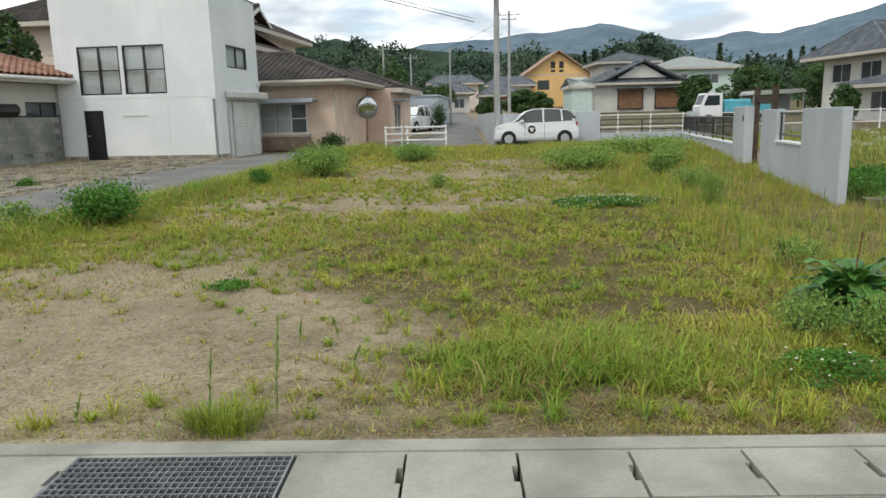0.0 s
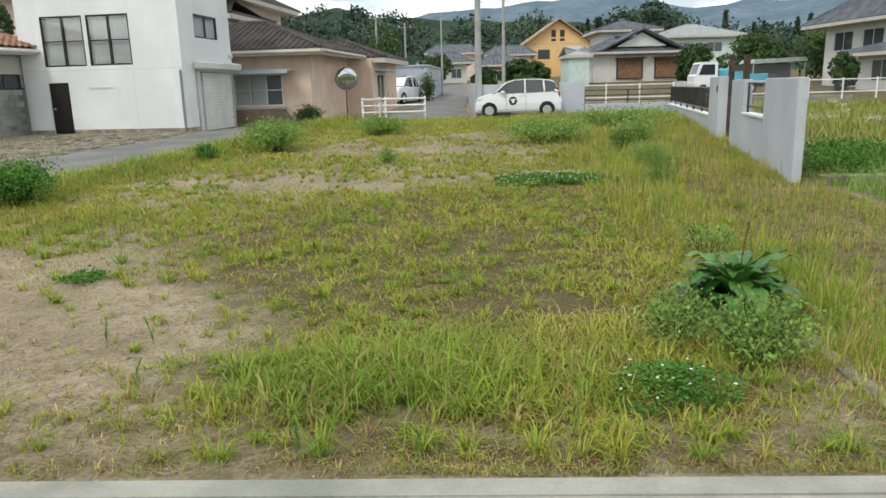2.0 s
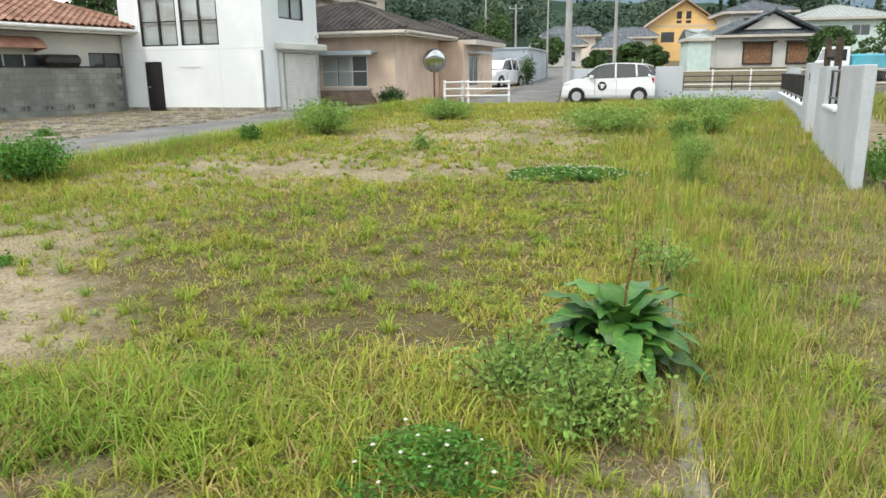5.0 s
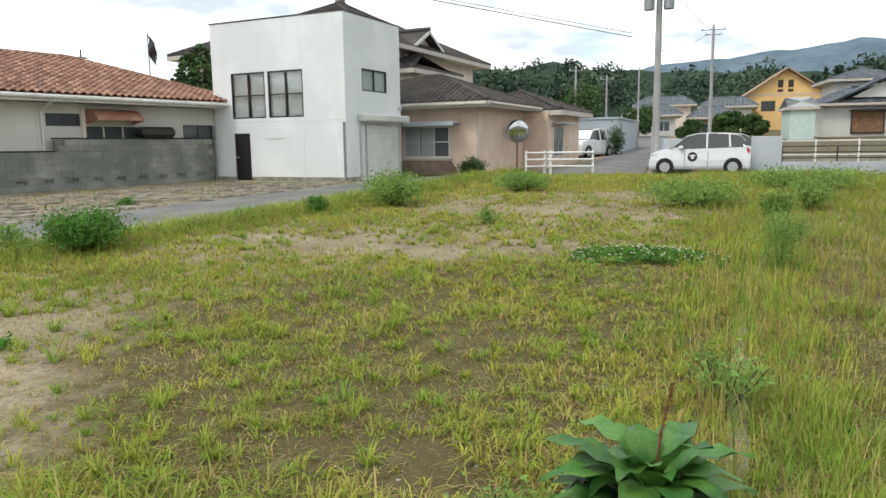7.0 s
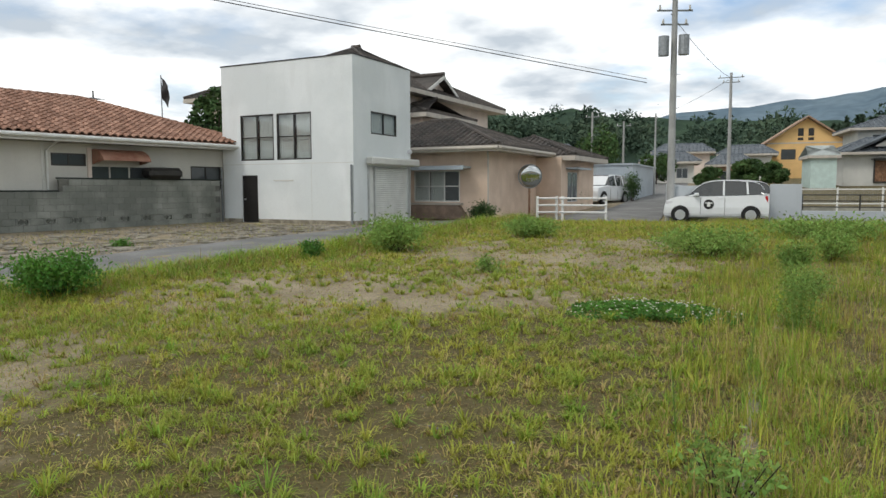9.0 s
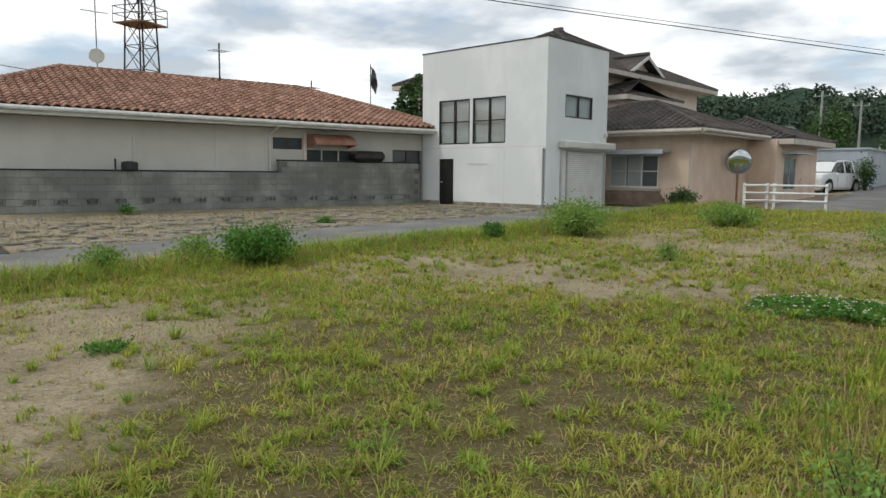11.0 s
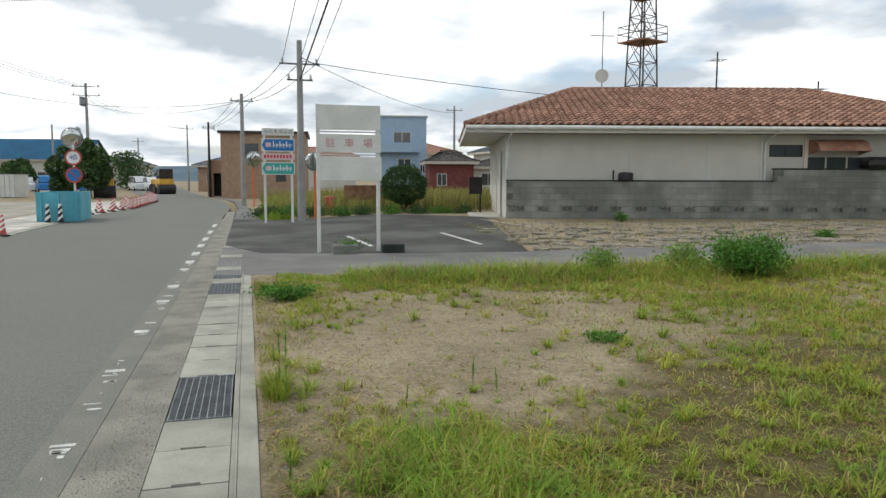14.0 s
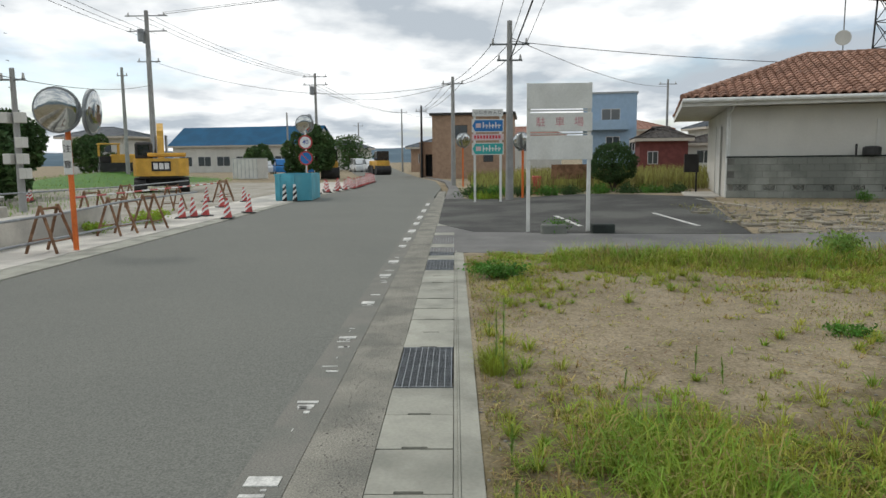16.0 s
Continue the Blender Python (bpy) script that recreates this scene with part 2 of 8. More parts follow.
M_clear = clear_glass("clear_window_glass")
M_carglass = glass("car_glass", (0.02, 0.025, 0.025), 0.04)
M_carwhite = mat("white_car_paint", (0.72, 0.74, 0.75), 0.25, vary=0.02, bump=0, spec=0.6)
M_tyre = mat("tyre_rubber", (0.018, 0.018, 0.019), 0.85, vary=0.1)
M_rim = mat("wheel_trim", (0.5, 0.51, 0.52), 0.35, 0.6, vary=0.05, bump=0)
M_lamp = mat("lamp_glass", (0.6, 0.6, 0.62), 0.12, vary=0.03, bump=0)
M_redlamp = mat("red_lamp_glass", (0.4, 0.02, 0.02), 0.15, vary=0.03, bump=0)
M_orange = mat("orange_post_paint", (0.72, 0.17, 0.035), 0.55, vary=0.08, stain=(0.45, 0.2, 0.1), bump=0.05)
M_yellowp = mat("yellow_post_cover", (0.66, 0.38, 0.04), 0.6, vary=0.1, scale=5, bump=0.1, col2=(0.52, 0.30, 0.045), stain=(0.2, 0.14, 0.05))
M_gravel = mat("pale_site_gravel", (0.37, 0.35, 0.30), 0.95, vary=0.2, scale=0.7, fine=40, bump=0.4, col2=(0.27, 0.25, 0.20))
M_catyellow = mat("yellow_machine_paint", (0.66, 0.38, 0.06), 0.5, vary=0.1, scale=2, stain=(0.4, 0.25, 0.1), bump=0.05)
M_rust = mat("rusty_steel", (0.23, 0.10, 0.06), 0.85, 0.2, vary=0.2, scale=5, col2=(0.32, 0.2, 0.13))
M_brownmetal = mat("brown_painted_steel", (0.22, 0.095, 0.06), 0.6, vary=0.12, scale=3, col2=(0.3, 0.16, 0.11))
M_galv = mat("galvanised_steel", (0.30, 0.32, 0.33), 0.5, 0.7, vary=0.1, scale=8, bump=0.05)
M_pole = mat("pole_concrete", (0.34, 0.345, 0.335), 0.9, vary=0.08, scale=2, stain=(0.22, 0.21, 0.19))
M_steel_dark = mat("dark_steel", (0.05, 0.05, 0.05), 0.6, 0.4, vary=0.15, bump=0)
M_red = mat("red_stripe", (0.48, 0.075, 0.07), 0.5, vary=0.08, bump=0)
M_conewhite = mat("white_stripe", (0.72, 0.72, 0.70), 0.5, vary=0.05, bump=0)
M_cyan = mat("cyan_painted_steel", (0.10, 0.40, 0.50), 0.6, vary=0.1, scale=2, stain=(0.2, 0.15, 0.1))
M_signblue = mat("sign_blue", (0.02, 0.16, 0.42), 0.45, vary=0.05, bump=0)
M_signgreen = mat("sign_teal", (0.04, 0.36, 0.33), 0.45, vary=0.05, bump=0)
M_signpink = mat("sign_pale_pink", (0.62, 0.50, 0.50), 0.5, vary=0.05, bump=0)
M_fadedred = mat("faded_red_lettering", (0.62, 0.30, 0.32), 0.6, vary=0.15, scale=6, bump=0)
M_blackink = mat("black_lettering", (0.02, 0.02, 0.02), 0.6, vary=0.05, bump=0)
M_redink = mat("red_lettering", (0.55, 0.04, 0.06), 0.6, vary=0.05, bump=0)
M_blueink = mat("blue_lettering", (0.03, 0.06, 0.3), 0.6, vary=0.05, bump=0)
M_paint = mat("worn_road_paint", (0.62, 0.62, 0.58), 0.8, vary=0.15, scale=9, fine=80, bump=0.1)
M_wood = mat("weathered_timber", (0.27, 0.15, 0.085), 0.85, vary=0.2, scale=6)
M_bark = mat("bark", (0.075, 0.055, 0.04), 0.95, vary=0.2, scale=8)
M_slab = mat("cracked_concrete_slab", (0.29, 0.265, 0.21), 0.95, vary=0.2, scale=3.5, fine=50, bump=0.5, col2=(0.16, 0.145, 0.11), rand=0.2)
M_stone = mat("gravel_stone", (0.32, 0.30, 0.27), 0.9, vary=0.2, scale=5, island=0.19)
M_grass = mat("grass_blade", (0.40, 0.40, 0.065), 0.7, vary=0.1, scale=0.6, col2=(0.27, 0.33, 0.05), island=0.35, bump=0, trans=0.35, spec=0.2)
M_grass_green = mat("lush_grass_blade", (0.29, 0.40, 0.05), 0.65, vary=0.1, scale=1.0, col2=(0.18, 0.31, 0.04), island=0.3, bump=0, trans=0.35, spec=0.2)
M_grass_dry = mat("dry_grass_blade", (0.46, 0.37, 0.15), 0.85, vary=0.15, scale=1.0, col2=(0.33, 0.25, 0.10), island=0.3, bump=0, trans=0.25, spec=0.15)
M_olive = mat("olive_seedling_blade", (0.30, 0.31, 0.08), 0.8, vary=0.12, scale=1.2, col2=(0.21, 0.20, 0.07), island=0.35, bump=0, trans=0.3, spec=0.15)
M_weed = mat("weed_leaf", (0.10, 0.24, 0.035), 0.65, vary=0.15, scale=3, col2=(0.065, 0.17, 0.028), island=0.3, bump=0, trans=0.25, spec=0.25)
M_weed_pale = mat("pale_weed_leaf", (0.24, 0.36, 0.085), 0.75, vary=0.15, scale=3, col2=(0.17, 0.28, 0.065), island=0.3, bump=0, trans=0.3, spec=0.2)
M_dock = mat("dock_leaf", (0.05, 0.16, 0.035), 0.42, vary=0.12, scale=9, fine=60, col2=(0.10, 0.23, 0.04), rand=0.25, bump=0.15, trans=0.2, spec=0.4)
M_flower = mat("clover_flower", (0.6, 0.58, 0.48), 0.8, vary=0.1, bump=0)
M_seed = mat("red_brown_seed_head", (0.16, 0.065, 0.03), 0.9, vary=0.2, island=0.15, bump=0)
M_litter = mat("straw_litter", (0.36, 0.29, 0.16), 0.9, vary=0.2, island=0.3, bump=0)
M_tree = mat("tree_leaf", (0.08, 0.14, 0.045), 0.75, vary=0.15, scale=0.7, col2=(0.05, 0.095, 0.035), island=0.35, bump=0, trans=0.15, spec=0.15)
M_woods = mat("wooded_hill_leaf", (0.085, 0.125, 0.08), 0.9, vary=0.15, scale=0.12, col2=(0.055, 0.088, 0.062), island=0.22, bump=0, spec=0.05)
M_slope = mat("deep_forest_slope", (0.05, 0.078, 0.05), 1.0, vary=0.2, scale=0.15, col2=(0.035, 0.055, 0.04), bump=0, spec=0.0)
# Blue-grey tint: distance haze is mixed into the forest colour
M_hill = mat("hazy_far_forest", (0.14, 0.19, 0.225), 1.0, vary=0.1, scale=0.012, fine=0.05, col2=(0.11, 0.155, 0.19), bump=0, spec=0.0)
M_field = mat("rice_field", (0.26, 0.29, 0.075), 0.9, vary=0.1, scale=0.5, island=0.3, bump=0, spec=0.1)
M_wire = mat("cable_sheath", (0.02, 0.02, 0.02), 0.7, vary=0.05, bump=0)
M_insul = mat("porcelain", (0.5, 0.5, 0.48), 0.3, vary=0.05, bump=0)


# ---- building blocks ----
def clamp01(v):
    return min(1.0, max(0.0, v))


def gz(x, y):
    """The height of the land."""
    a = clamp01((y - 9) / 16)
    return 0.3 * a + 0.24 * clamp01((-x - 11) / 7) * clamp01((y - 5) / 4) * (1 - 0.9 * a) + max(0, y - 33) * 0.036


def thing(name, m=None, label="", category="", group="", kind=""):
    ob = new(name)
    ob.empty_display_size = 0.2
    if m is not None:
        ob.matrix_world = m
    return tagged(ob, label, category, group, kind)


def mesh_of(name, bm, material, smooth=False):
    me = bpy.data.meshes.new(name)
    bm.to_mesh(me)
    bm.free()
    me.materials.append(material)
    if smooth:
        me.shade_smooth()
    return me


def part(name, bm, material, parent=None, label="", smooth=False, kind="", m=None):
    ob = new(name, mesh_of(name, bm, material, smooth) if isinstance(bm, bmesh.types.BMesh) else bm)
    ob.parent = parent
    if m is not None:
        ob.matrix_local = m
    return tagged(ob, label, kind=kind)


def box(bm, x0, x1, y0, y1, z0, z1, m=None):
    vs = [bm.verts.new((x, y, z)) for z in (z0, z1) for y in (y0, y1) for x in (x0, x1)]
    for a in ((0, 2, 3, 1), (4, 5, 7, 6), (0, 1, 5, 4), (2, 6, 7, 3), (0, 4, 6, 2), (1, 3, 7, 5)):
        bm.faces.new([vs[i] for i in a])
    if m is not None:
        bmesh.ops.transform(bm, matrix=m, verts=vs)
    return bm


def boxes(*dims, bevel=0.0):
    bm = bmesh.new()
    for d in dims:
        box(bm, *d)
    if bevel:
        bmesh.ops.bevel(bm, geom=bm.edges[:], offset=bevel, segments=1, affect="EDGES")
    return bm


def tube(bm, a, b, r, r2=None, n=8, caps=True):
    a, b = Vector(a), Vector(b)
    q = (b - a).to_track_quat("Z", "Y")
    r2 = r if r2 is None else r2
    rings = [[bm.verts.new(p + q @ Vector((rad * math.cos(6.2832 * i / n), rad * math.sin(6.2832 * i / n), 0))) for i in range(n)] for p, rad in ((a, r), (b, r2))]
    for i in range(n):
        bm.faces.new((rings[0][i], rings[0][(i + 1) % n], rings[1][(i + 1) % n], rings[1][i]))
    if caps:
        bm.faces.new(rings[0][::-1]), bm.faces.new(rings[1])
    return bm


def tubes(*rows, n=8):
    bm = bmesh.new()
    for row in rows:
        tube(bm, *row, n=n)
    return bm


def disc(bm, centre, axis, r, thick, n=20, bulge=0.0):
    """A round plate, bulging along its axis."""
    c, ax = Vector(centre), Vector(axis).normalized()
    q = ax.to_track_quat("Z", "Y")
    profile = [(r, 0), (r, thick)] + [(r * math.cos(a), thick + bulge * math.sin(a)) for a in (0.35, 0.7, 1.1)] if bulge else [(r, 0), (r, thick)]
    rings = [[bm.verts.new(c + q @ Vector((p * math.cos(6.2832 * i / n), p * math.sin(6.2832 * i / n), h))) for i in range(n)] for p, h in profile]
    for k in range(len(rings) - 1):
        for i in range(n):
            bm.faces.new((rings[k][i], rings[k][(i + 1) % n], rings[k + 1][(i + 1) % n], rings[k + 1][i]))
    bm.faces.new(rings[0][::-1]), bm.faces.new(rings[-1])
    return bm


def prism(pts, y0, y1, bm=None, axis="y"):
    """A flat outline of (x, z) points made thick along y (or (y, z) along x)."""
    bm = bm or bmesh.new()
    mk = (lambda p, d: (p[0], d, p[1])) if axis == "y" else (lambda p, d: (d, p[0], p[1]))
    a, b = [bm.verts.new(mk(p, y0)) for p in pts], [bm.verts.new(mk(p, y1)) for p in pts]
    n = len(pts)
    fs = [bm.faces.new(a), bm.faces.new(b[::-1])]
    for i in range(n):
        fs.append(bm.faces.new((a[i], b[i], b[(i + 1) % n], a[(i + 1) % n])))
    bmesh.ops.recalc_face_normals(bm, faces=fs)
    return bm


def grid_mesh(xs, ys, height):
    nx, ny = len(xs), len(ys)
    verts = [(x, y, height(x, y)) for y in ys for x in xs]
    faces = [(j * nx + i, j * nx + i + 1, (j + 1) * nx + i + 1, (j + 1) * nx + i) for j in range(ny - 1) for i in range(nx - 1)]
    me = bpy.data.meshes.new("sheet")
    me.from_pydata(verts, [], faces)
    me.shade_smooth()
    return me


def strip(name, left, right, off, material, kind="structure", step=1.0, thick=0.12):
    """A paved strip between two lines of plan points, laid on the land."""
    bm = bmesh.new()
    rows = []
    for k in range(len(left) - 1):
        n = max(1, int((Vector(left[k + 1]) - Vector(left[k])).length / step))
        for i in range(n + (k == len(left) - 2)):
            u = i / n
            rows.append((Vector(left[k]).lerp(Vector(left[k + 1]), u), Vector(right[k]).lerp(Vector(right[k + 1]), u)))
    cols = []
    for a, b in rows:
        cols.append([a.lerp(b, i / 6) for i in range(7)])
    vs = [[bm.verts.new((p.x, p.y, gz(p.x, p.y) + off)) for p in c] for c in cols]
    lo = [[bm.verts.new((c[0].x, c[0].y, gz(c[0].x, c[0].y) + off - thick)), bm.verts.new((c[-1].x, c[-1].y, gz(c[-1].x, c[-1].y) + off - thick))] for c in cols]
    for k in range(len(vs) - 1):
        for i in range(6):
            bm.faces.new((vs[k][i], vs[k][i + 1], vs[k + 1][i + 1], vs[k + 1][i]))
        bm.faces.new((lo[k][0], vs[k][0], vs[k + 1][0], lo[k + 1][0]))
        bm.faces.new((vs[k][6], lo[k][1], lo[k + 1][1], vs[k + 1][6]))
    bmesh.ops.recalc_face_normals(bm, faces=bm.faces[:])
    if sum(f.normal.z for f in bm.faces) < 0:
        bmesh.ops.reverse_faces(bm, faces=bm.faces[:])
    return part(name, bm, material, kind=kind)


def wall_panel(bm, side, W, D, z0, z1, th, openings):
    """A wall of a W x D box on one side, with real openings (a0, a1, z0, z1) along it."""
    length = W if side in "SN" else D
    a_lo, a_hi = (0, length) if side in "SN" else (th, length - th)
    cuts = sorted({a_lo, a_hi, *(v for o in openings for v in o[:2])})
    zs = sorted({z0, z1, *(v for o in openings for v in o[2:4])})
    for i in range(len(cuts) - 1):
        for j in range(len(zs) - 1):
            ca, cz = (cuts[i] + cuts[i + 1]) / 2, (zs[j] + zs[j + 1]) / 2
            if not any(o[0] < ca < o[1] and o[2] < cz < o[3] for o in openings):
                _wall_box(bm, side, W, D, cuts[i], cuts[i + 1], zs[j], zs[j + 1], th)
    bmesh.ops.remove_doubles(bm, verts=bm.verts[:], dist=0.0005)
    seen = collections.defaultdict(list)
    for f in bm.faces:
        seen[tuple(sorted(round(c, 3) for v in f.verts for c in v.co)), tuple(round(c, 3) for c in f.calc_center_median())].append(f)
    bmesh.ops.delete(bm, geom=[f for fs in seen.values() if len(fs) > 1 for f in fs], context="FACES")
    return bm


def _wall_box(bm, side, W, D, a0, a1, z0, z1, th):
    if side == "S":
        box(bm, a0, a1, 0, th, z0, z1)
    elif side == "N":
        box(bm, a0, a1, D - th, D, z0, z1)
    elif side == "E":
        box(bm, W - th, W, a0, a1, z0, z1)
    else:
        box(bm, 0, th, a0, a1, z0, z1)


def side_pose(side, W, D):
    """From a wall's own plan (along, inwards, up) to the house's."""
    return {"S": pose(0, 0, 0), "N": pose(0, D, 0) @ Matrix.Diagonal((1, -1, 1, 1)), "E": pose(W, 0, 0) @ Matrix(((0, -1, 0, 0), (1, 0, 0, 0), (0, 0, 1, 0), (0, 0, 0, 1))), "W": Matrix(((0, 1, 0, 0), (1, 0, 0, 0), (0, 0, 1, 0), (0, 0, 0, 1)))}[side]


def window(house, side, W, D, o, nx=2, nz=1, frame=None, curtain=None, sill=True, name="window", pane_mat=None):
    a0, a1, z0, z1 = o[:4]
    m = side_pose(side, W, D)
    frame = frame or M_frame
    t, d0, d1 = 0.05, 0.01, 0.07
    bm = bmesh.new()
    for d in ((a0, a1, z0, z0 + t), (a0, a1, z1 - t, z1), (a0, a0 + t, z0 + t, z1 - t), (a1 - t, a1, z0 + t, z1 - t)):
        box(bm, d[0], d[1], d0, d1, d[2], d[3])
    for i in range(1, nx):
        c = a0 + (a1 - a0) * i / nx
        box(bm, c - t * 0.5, c + t * 0.5, d0 + 0.004, d1, z0 + t, z1 - t)
    for k in range(1, nz):
        c = z0 + (z1 - z0) * k / nz
        for i in range(nx):
            b0, b1 = a0 + (a1 - a0) * i / nx + t * 0.5, a0 + (a1 - a0) * (i + 1) / nx - t * 0.5
            box(bm, b0, b1, d0 + 0.008, d1 - 0.01, c - 0.02, c + 0.02)
    bmesh.ops.transform(bm, matrix=m, verts=bm.verts)
    bmesh.ops.recalc_face_normals(bm, faces=bm.faces[:])
    win = part(name, bm, frame, house)
    for i in range(nx):
        b0, b1 = a0 + (a1 - a0) * i / nx + t * 0.5, a0 + (a1 - a0) * (i + 1) / nx - t * 0.5
        p = boxes((b0, b1, 0.035, 0.041, z0 + t, z1 - t))
        bmesh.ops.transform(p, matrix=m, verts=p.verts)
        drawn = bool(curtain) and i in curtain
        part("pane", p, pane_mat or (M_clear if drawn else M_glass), win)
        if drawn:
            cbm, steps = bmesh.new(), 44
            cols = [[cbm.verts.new((b0 + (b1 - b0) * k / steps, 0.13 + 0.022 * math.sin(k * 1.25 + 0.6 * math.sin(k * 0.37)), zz)) for zz in (z0 + t, z1 - t)] for k in range(steps + 1)]
            for a, b in zip(cols, cols[1:]):
                cbm.faces.new((a[0], b[0], b[1], a[1]))
            bmesh.ops.transform(cbm, matrix=m, verts=cbm.verts)
            part("curtain", cbm, M_curtain, win, "pale drawn curtain in soft folds", smooth=True)
    return win


def house_walls(house, W, D, H, th, holes, material, z0=0.0):
    for side in "SENW":
        bm = wall_panel(bmesh.new(), side, W, D, z0, H, th, holes.get(side, []))
        part("wall", bm, material, house)
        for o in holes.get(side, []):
            # a near-black sheet stands in for the unlit room behind the opening
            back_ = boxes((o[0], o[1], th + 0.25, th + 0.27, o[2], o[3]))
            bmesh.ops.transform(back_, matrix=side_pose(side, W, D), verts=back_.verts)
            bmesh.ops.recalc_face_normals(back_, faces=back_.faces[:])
            part("room_shade_sheet", back_, M_dark, house)
    part("floor_slab", boxes((th, W - th, th, D - th, z0 + 0.0, z0 + 0.05)), M_concrete, house)


def inside(poly, u, v):
    c = False
    for i in range(len(poly)):
        (x0, y0), (x1, y1) = poly[i - 1], poly[i]
        if (y0 > v) != (y1 > v) and u < (x1 - x0) * (v - y0) / (y1 - y0) + x0:
            c = not c
    return c


def hip_faces(x0, x1, y0, y1, z, rise, hip=None, gable=""):
    """The slopes of a hipped or gabled roof, each as its corner points from the eaves up. The ridge runs along x."""
    ym = (y0 + y1) / 2
    hip = (y1 - y0) / 2 if hip is None else hip
    a, b = x0 + (0 if "W" in gable else hip), x1 - (0 if "E" in gable else hip)
    r0, r1 = (a, ym, z + rise), (b, ym, z + rise)
    faces = [[(x0, y0, z), (x1, y0, z), r1, r0], [(x1, y1, z), (x0, y1, z), r0, r1]]
    if "W" not in gable:
        faces.append([(x0, y1, z), (x0, y0, z), r0])
    if "E" not in gable:
        faces.append([(x1, y0, z), (x1, y1, z), r1])
    return faces, r0, r1


def face_frame(face):
    o = Vector(face[0])
    u = (Vector(face[1]) - o).normalized()
    n = u.cross(Vector(face[2]) - o).normalized()
    v = n.cross(u)
    return o, u, v, n, [((Vector(p) - o).dot(u), (Vector(p) - o).dot(v)) for p in face]


def ribs(faces, spacing, r, course=0.3):
    """Rows of rounded tiles down each slope, joined."""
    bm = bmesh.new()
    for face in faces:
        o, u, v, n, poly = face_frame(face)
        umax, vmax = max(p[0] for p in poly), max(p[1] for p in poly)
        k = 0
        while (k + 0.5) * spacing < umax:
            s = (k + 0.5) * spacing
            k += 1
            hits = [t * 0.1 for t in range(1, int(vmax * 10)) if inside(poly, s, t * 0.1)]
            if not hits:
                continue
            t0, t1 = 0.0, hits[-1]
            t = t0
            while t < t1:
                e = min(t + course, t1)
                q = [o + u * (s + du) + v * tt + n * (dn + lift) for tt, lift in ((t, 0.022), (e, 0.0)) for du, dn in ((-r, 0.004), (-r * 0.5, r * 0.75), (r * 0.5, r * 0.75), (r, 0.004))]
                vs = [bm.verts.new(p) for p in q]
                for i in range(3):
                    bm.faces.new((vs[i], vs[i + 1], vs[i + 5], vs[i + 4]))
                bm.faces.new((vs[0], vs[1], vs[2], vs[3]))
                t = e
    bmesh.ops.recalc_face_normals(bm, faces=bm.faces[:])
    return bm


def slab_roof(faces, thick=0.1):
    bm = bmesh.new()
    for face in faces:
        top = [bm.verts.new(p) for p in face]
        low = [bm.verts.new((p[0], p[1], p[2] - thick)) for p in face]
        bm.faces.new(top)
        bm.faces.new(low[::-1])
        for i in range(len(face)):
            bm.faces.new((top[i - 1], low[i - 1], low[i], top[i]))
    bmesh.ops.recalc_face_normals(bm, faces=bm.faces[:])
    return bm


def roof(house, x0, x1, y0, y1, z, rise, material, hip=None, gable="", spacing=0.3, r=0.07, course=0.3, ridge_mat=None, gutter=None, gable_mat=None):
    faces, r0, r1 = hip_faces(x0, x1, y0, y1, z, rise, hip, gable)
    ro = part("roof", slab_roof(faces, 0.12), material, house)
    if spacing:
        part("roof_tiles", ribs(faces, spacing, r, course), material, ro, kind="stuff")
        bm = bmesh.new()
        tube(bm, r0, r1, 0.11, n=8)
        ends = [(x0, y0), (x0, y1)] if "W" not in gable else []
        for p in ends:
            tube(bm, (p[0], p[1], z + 0.05), r0, 0.08, n=6)
        for p in ([(x1, y0), (x1, y1)] if "E" not in gable else []):
            tube(bm, (p[0], p[1], z + 0.05), r1, 0.08, n=6)
        part("ridge_tiles", bm, ridge_mat or material, ro)
    part("soffit", boxes((x0 + 0.05, x1 - 0.05, y0 + 0.05, y1 - 0.05, z - 0.2, z - 0.13)), gutter or M_soffit, house)
    bm = boxes((x0, x1, y0 - 0.02, y0 + 0.03, z - 0.24, z - 0.02), (x0, x1, y1 - 0.03, y1 + 0.02, z - 0.24, z - 0.02), (x0 - 0.02, x0 + 0.03, y0 + 0.03, y1 - 0.03, z - 0.24, z - 0.02), (x1 - 0.03, x1 + 0.02, y0 + 0.03, y1 - 0.03, z - 0.24, z - 0.02))
    part("fascia", bm, gutter or M_soffit, house)
    ym = (y0 + y1) / 2
    for g, xx in (("W", x0 + 0.35), ("E", x1 - 0.35)):
        if g in gable:
            part("gable_wall", prism([(y0 + 0.4, z - 0.15), (y1 - 0.4, z - 0.15), (ym, z + rise - 0.22)], xx - 0.06, xx + 0.06, axis="x"), gable_mat or M_offwhite, house)
    return ro


# ---- the land, roads and distance ----
def land(x, y):
    h = gz(x, y)
    if -45 < x < 30:
        if y < 3.31:
            return h - 0.3 if y > -9 else h - 0.05
        if -7.6 < x < 12 and y < 29.5:
            return h - 0.012 + 0.022 * noise.noise((x * 0.9, y * 0.9, 0)) + 0.012 * noise.noise((x * 3, y * 3, 4)) - (0.02 if y < 3.37 else 0)
    return h - 0.05


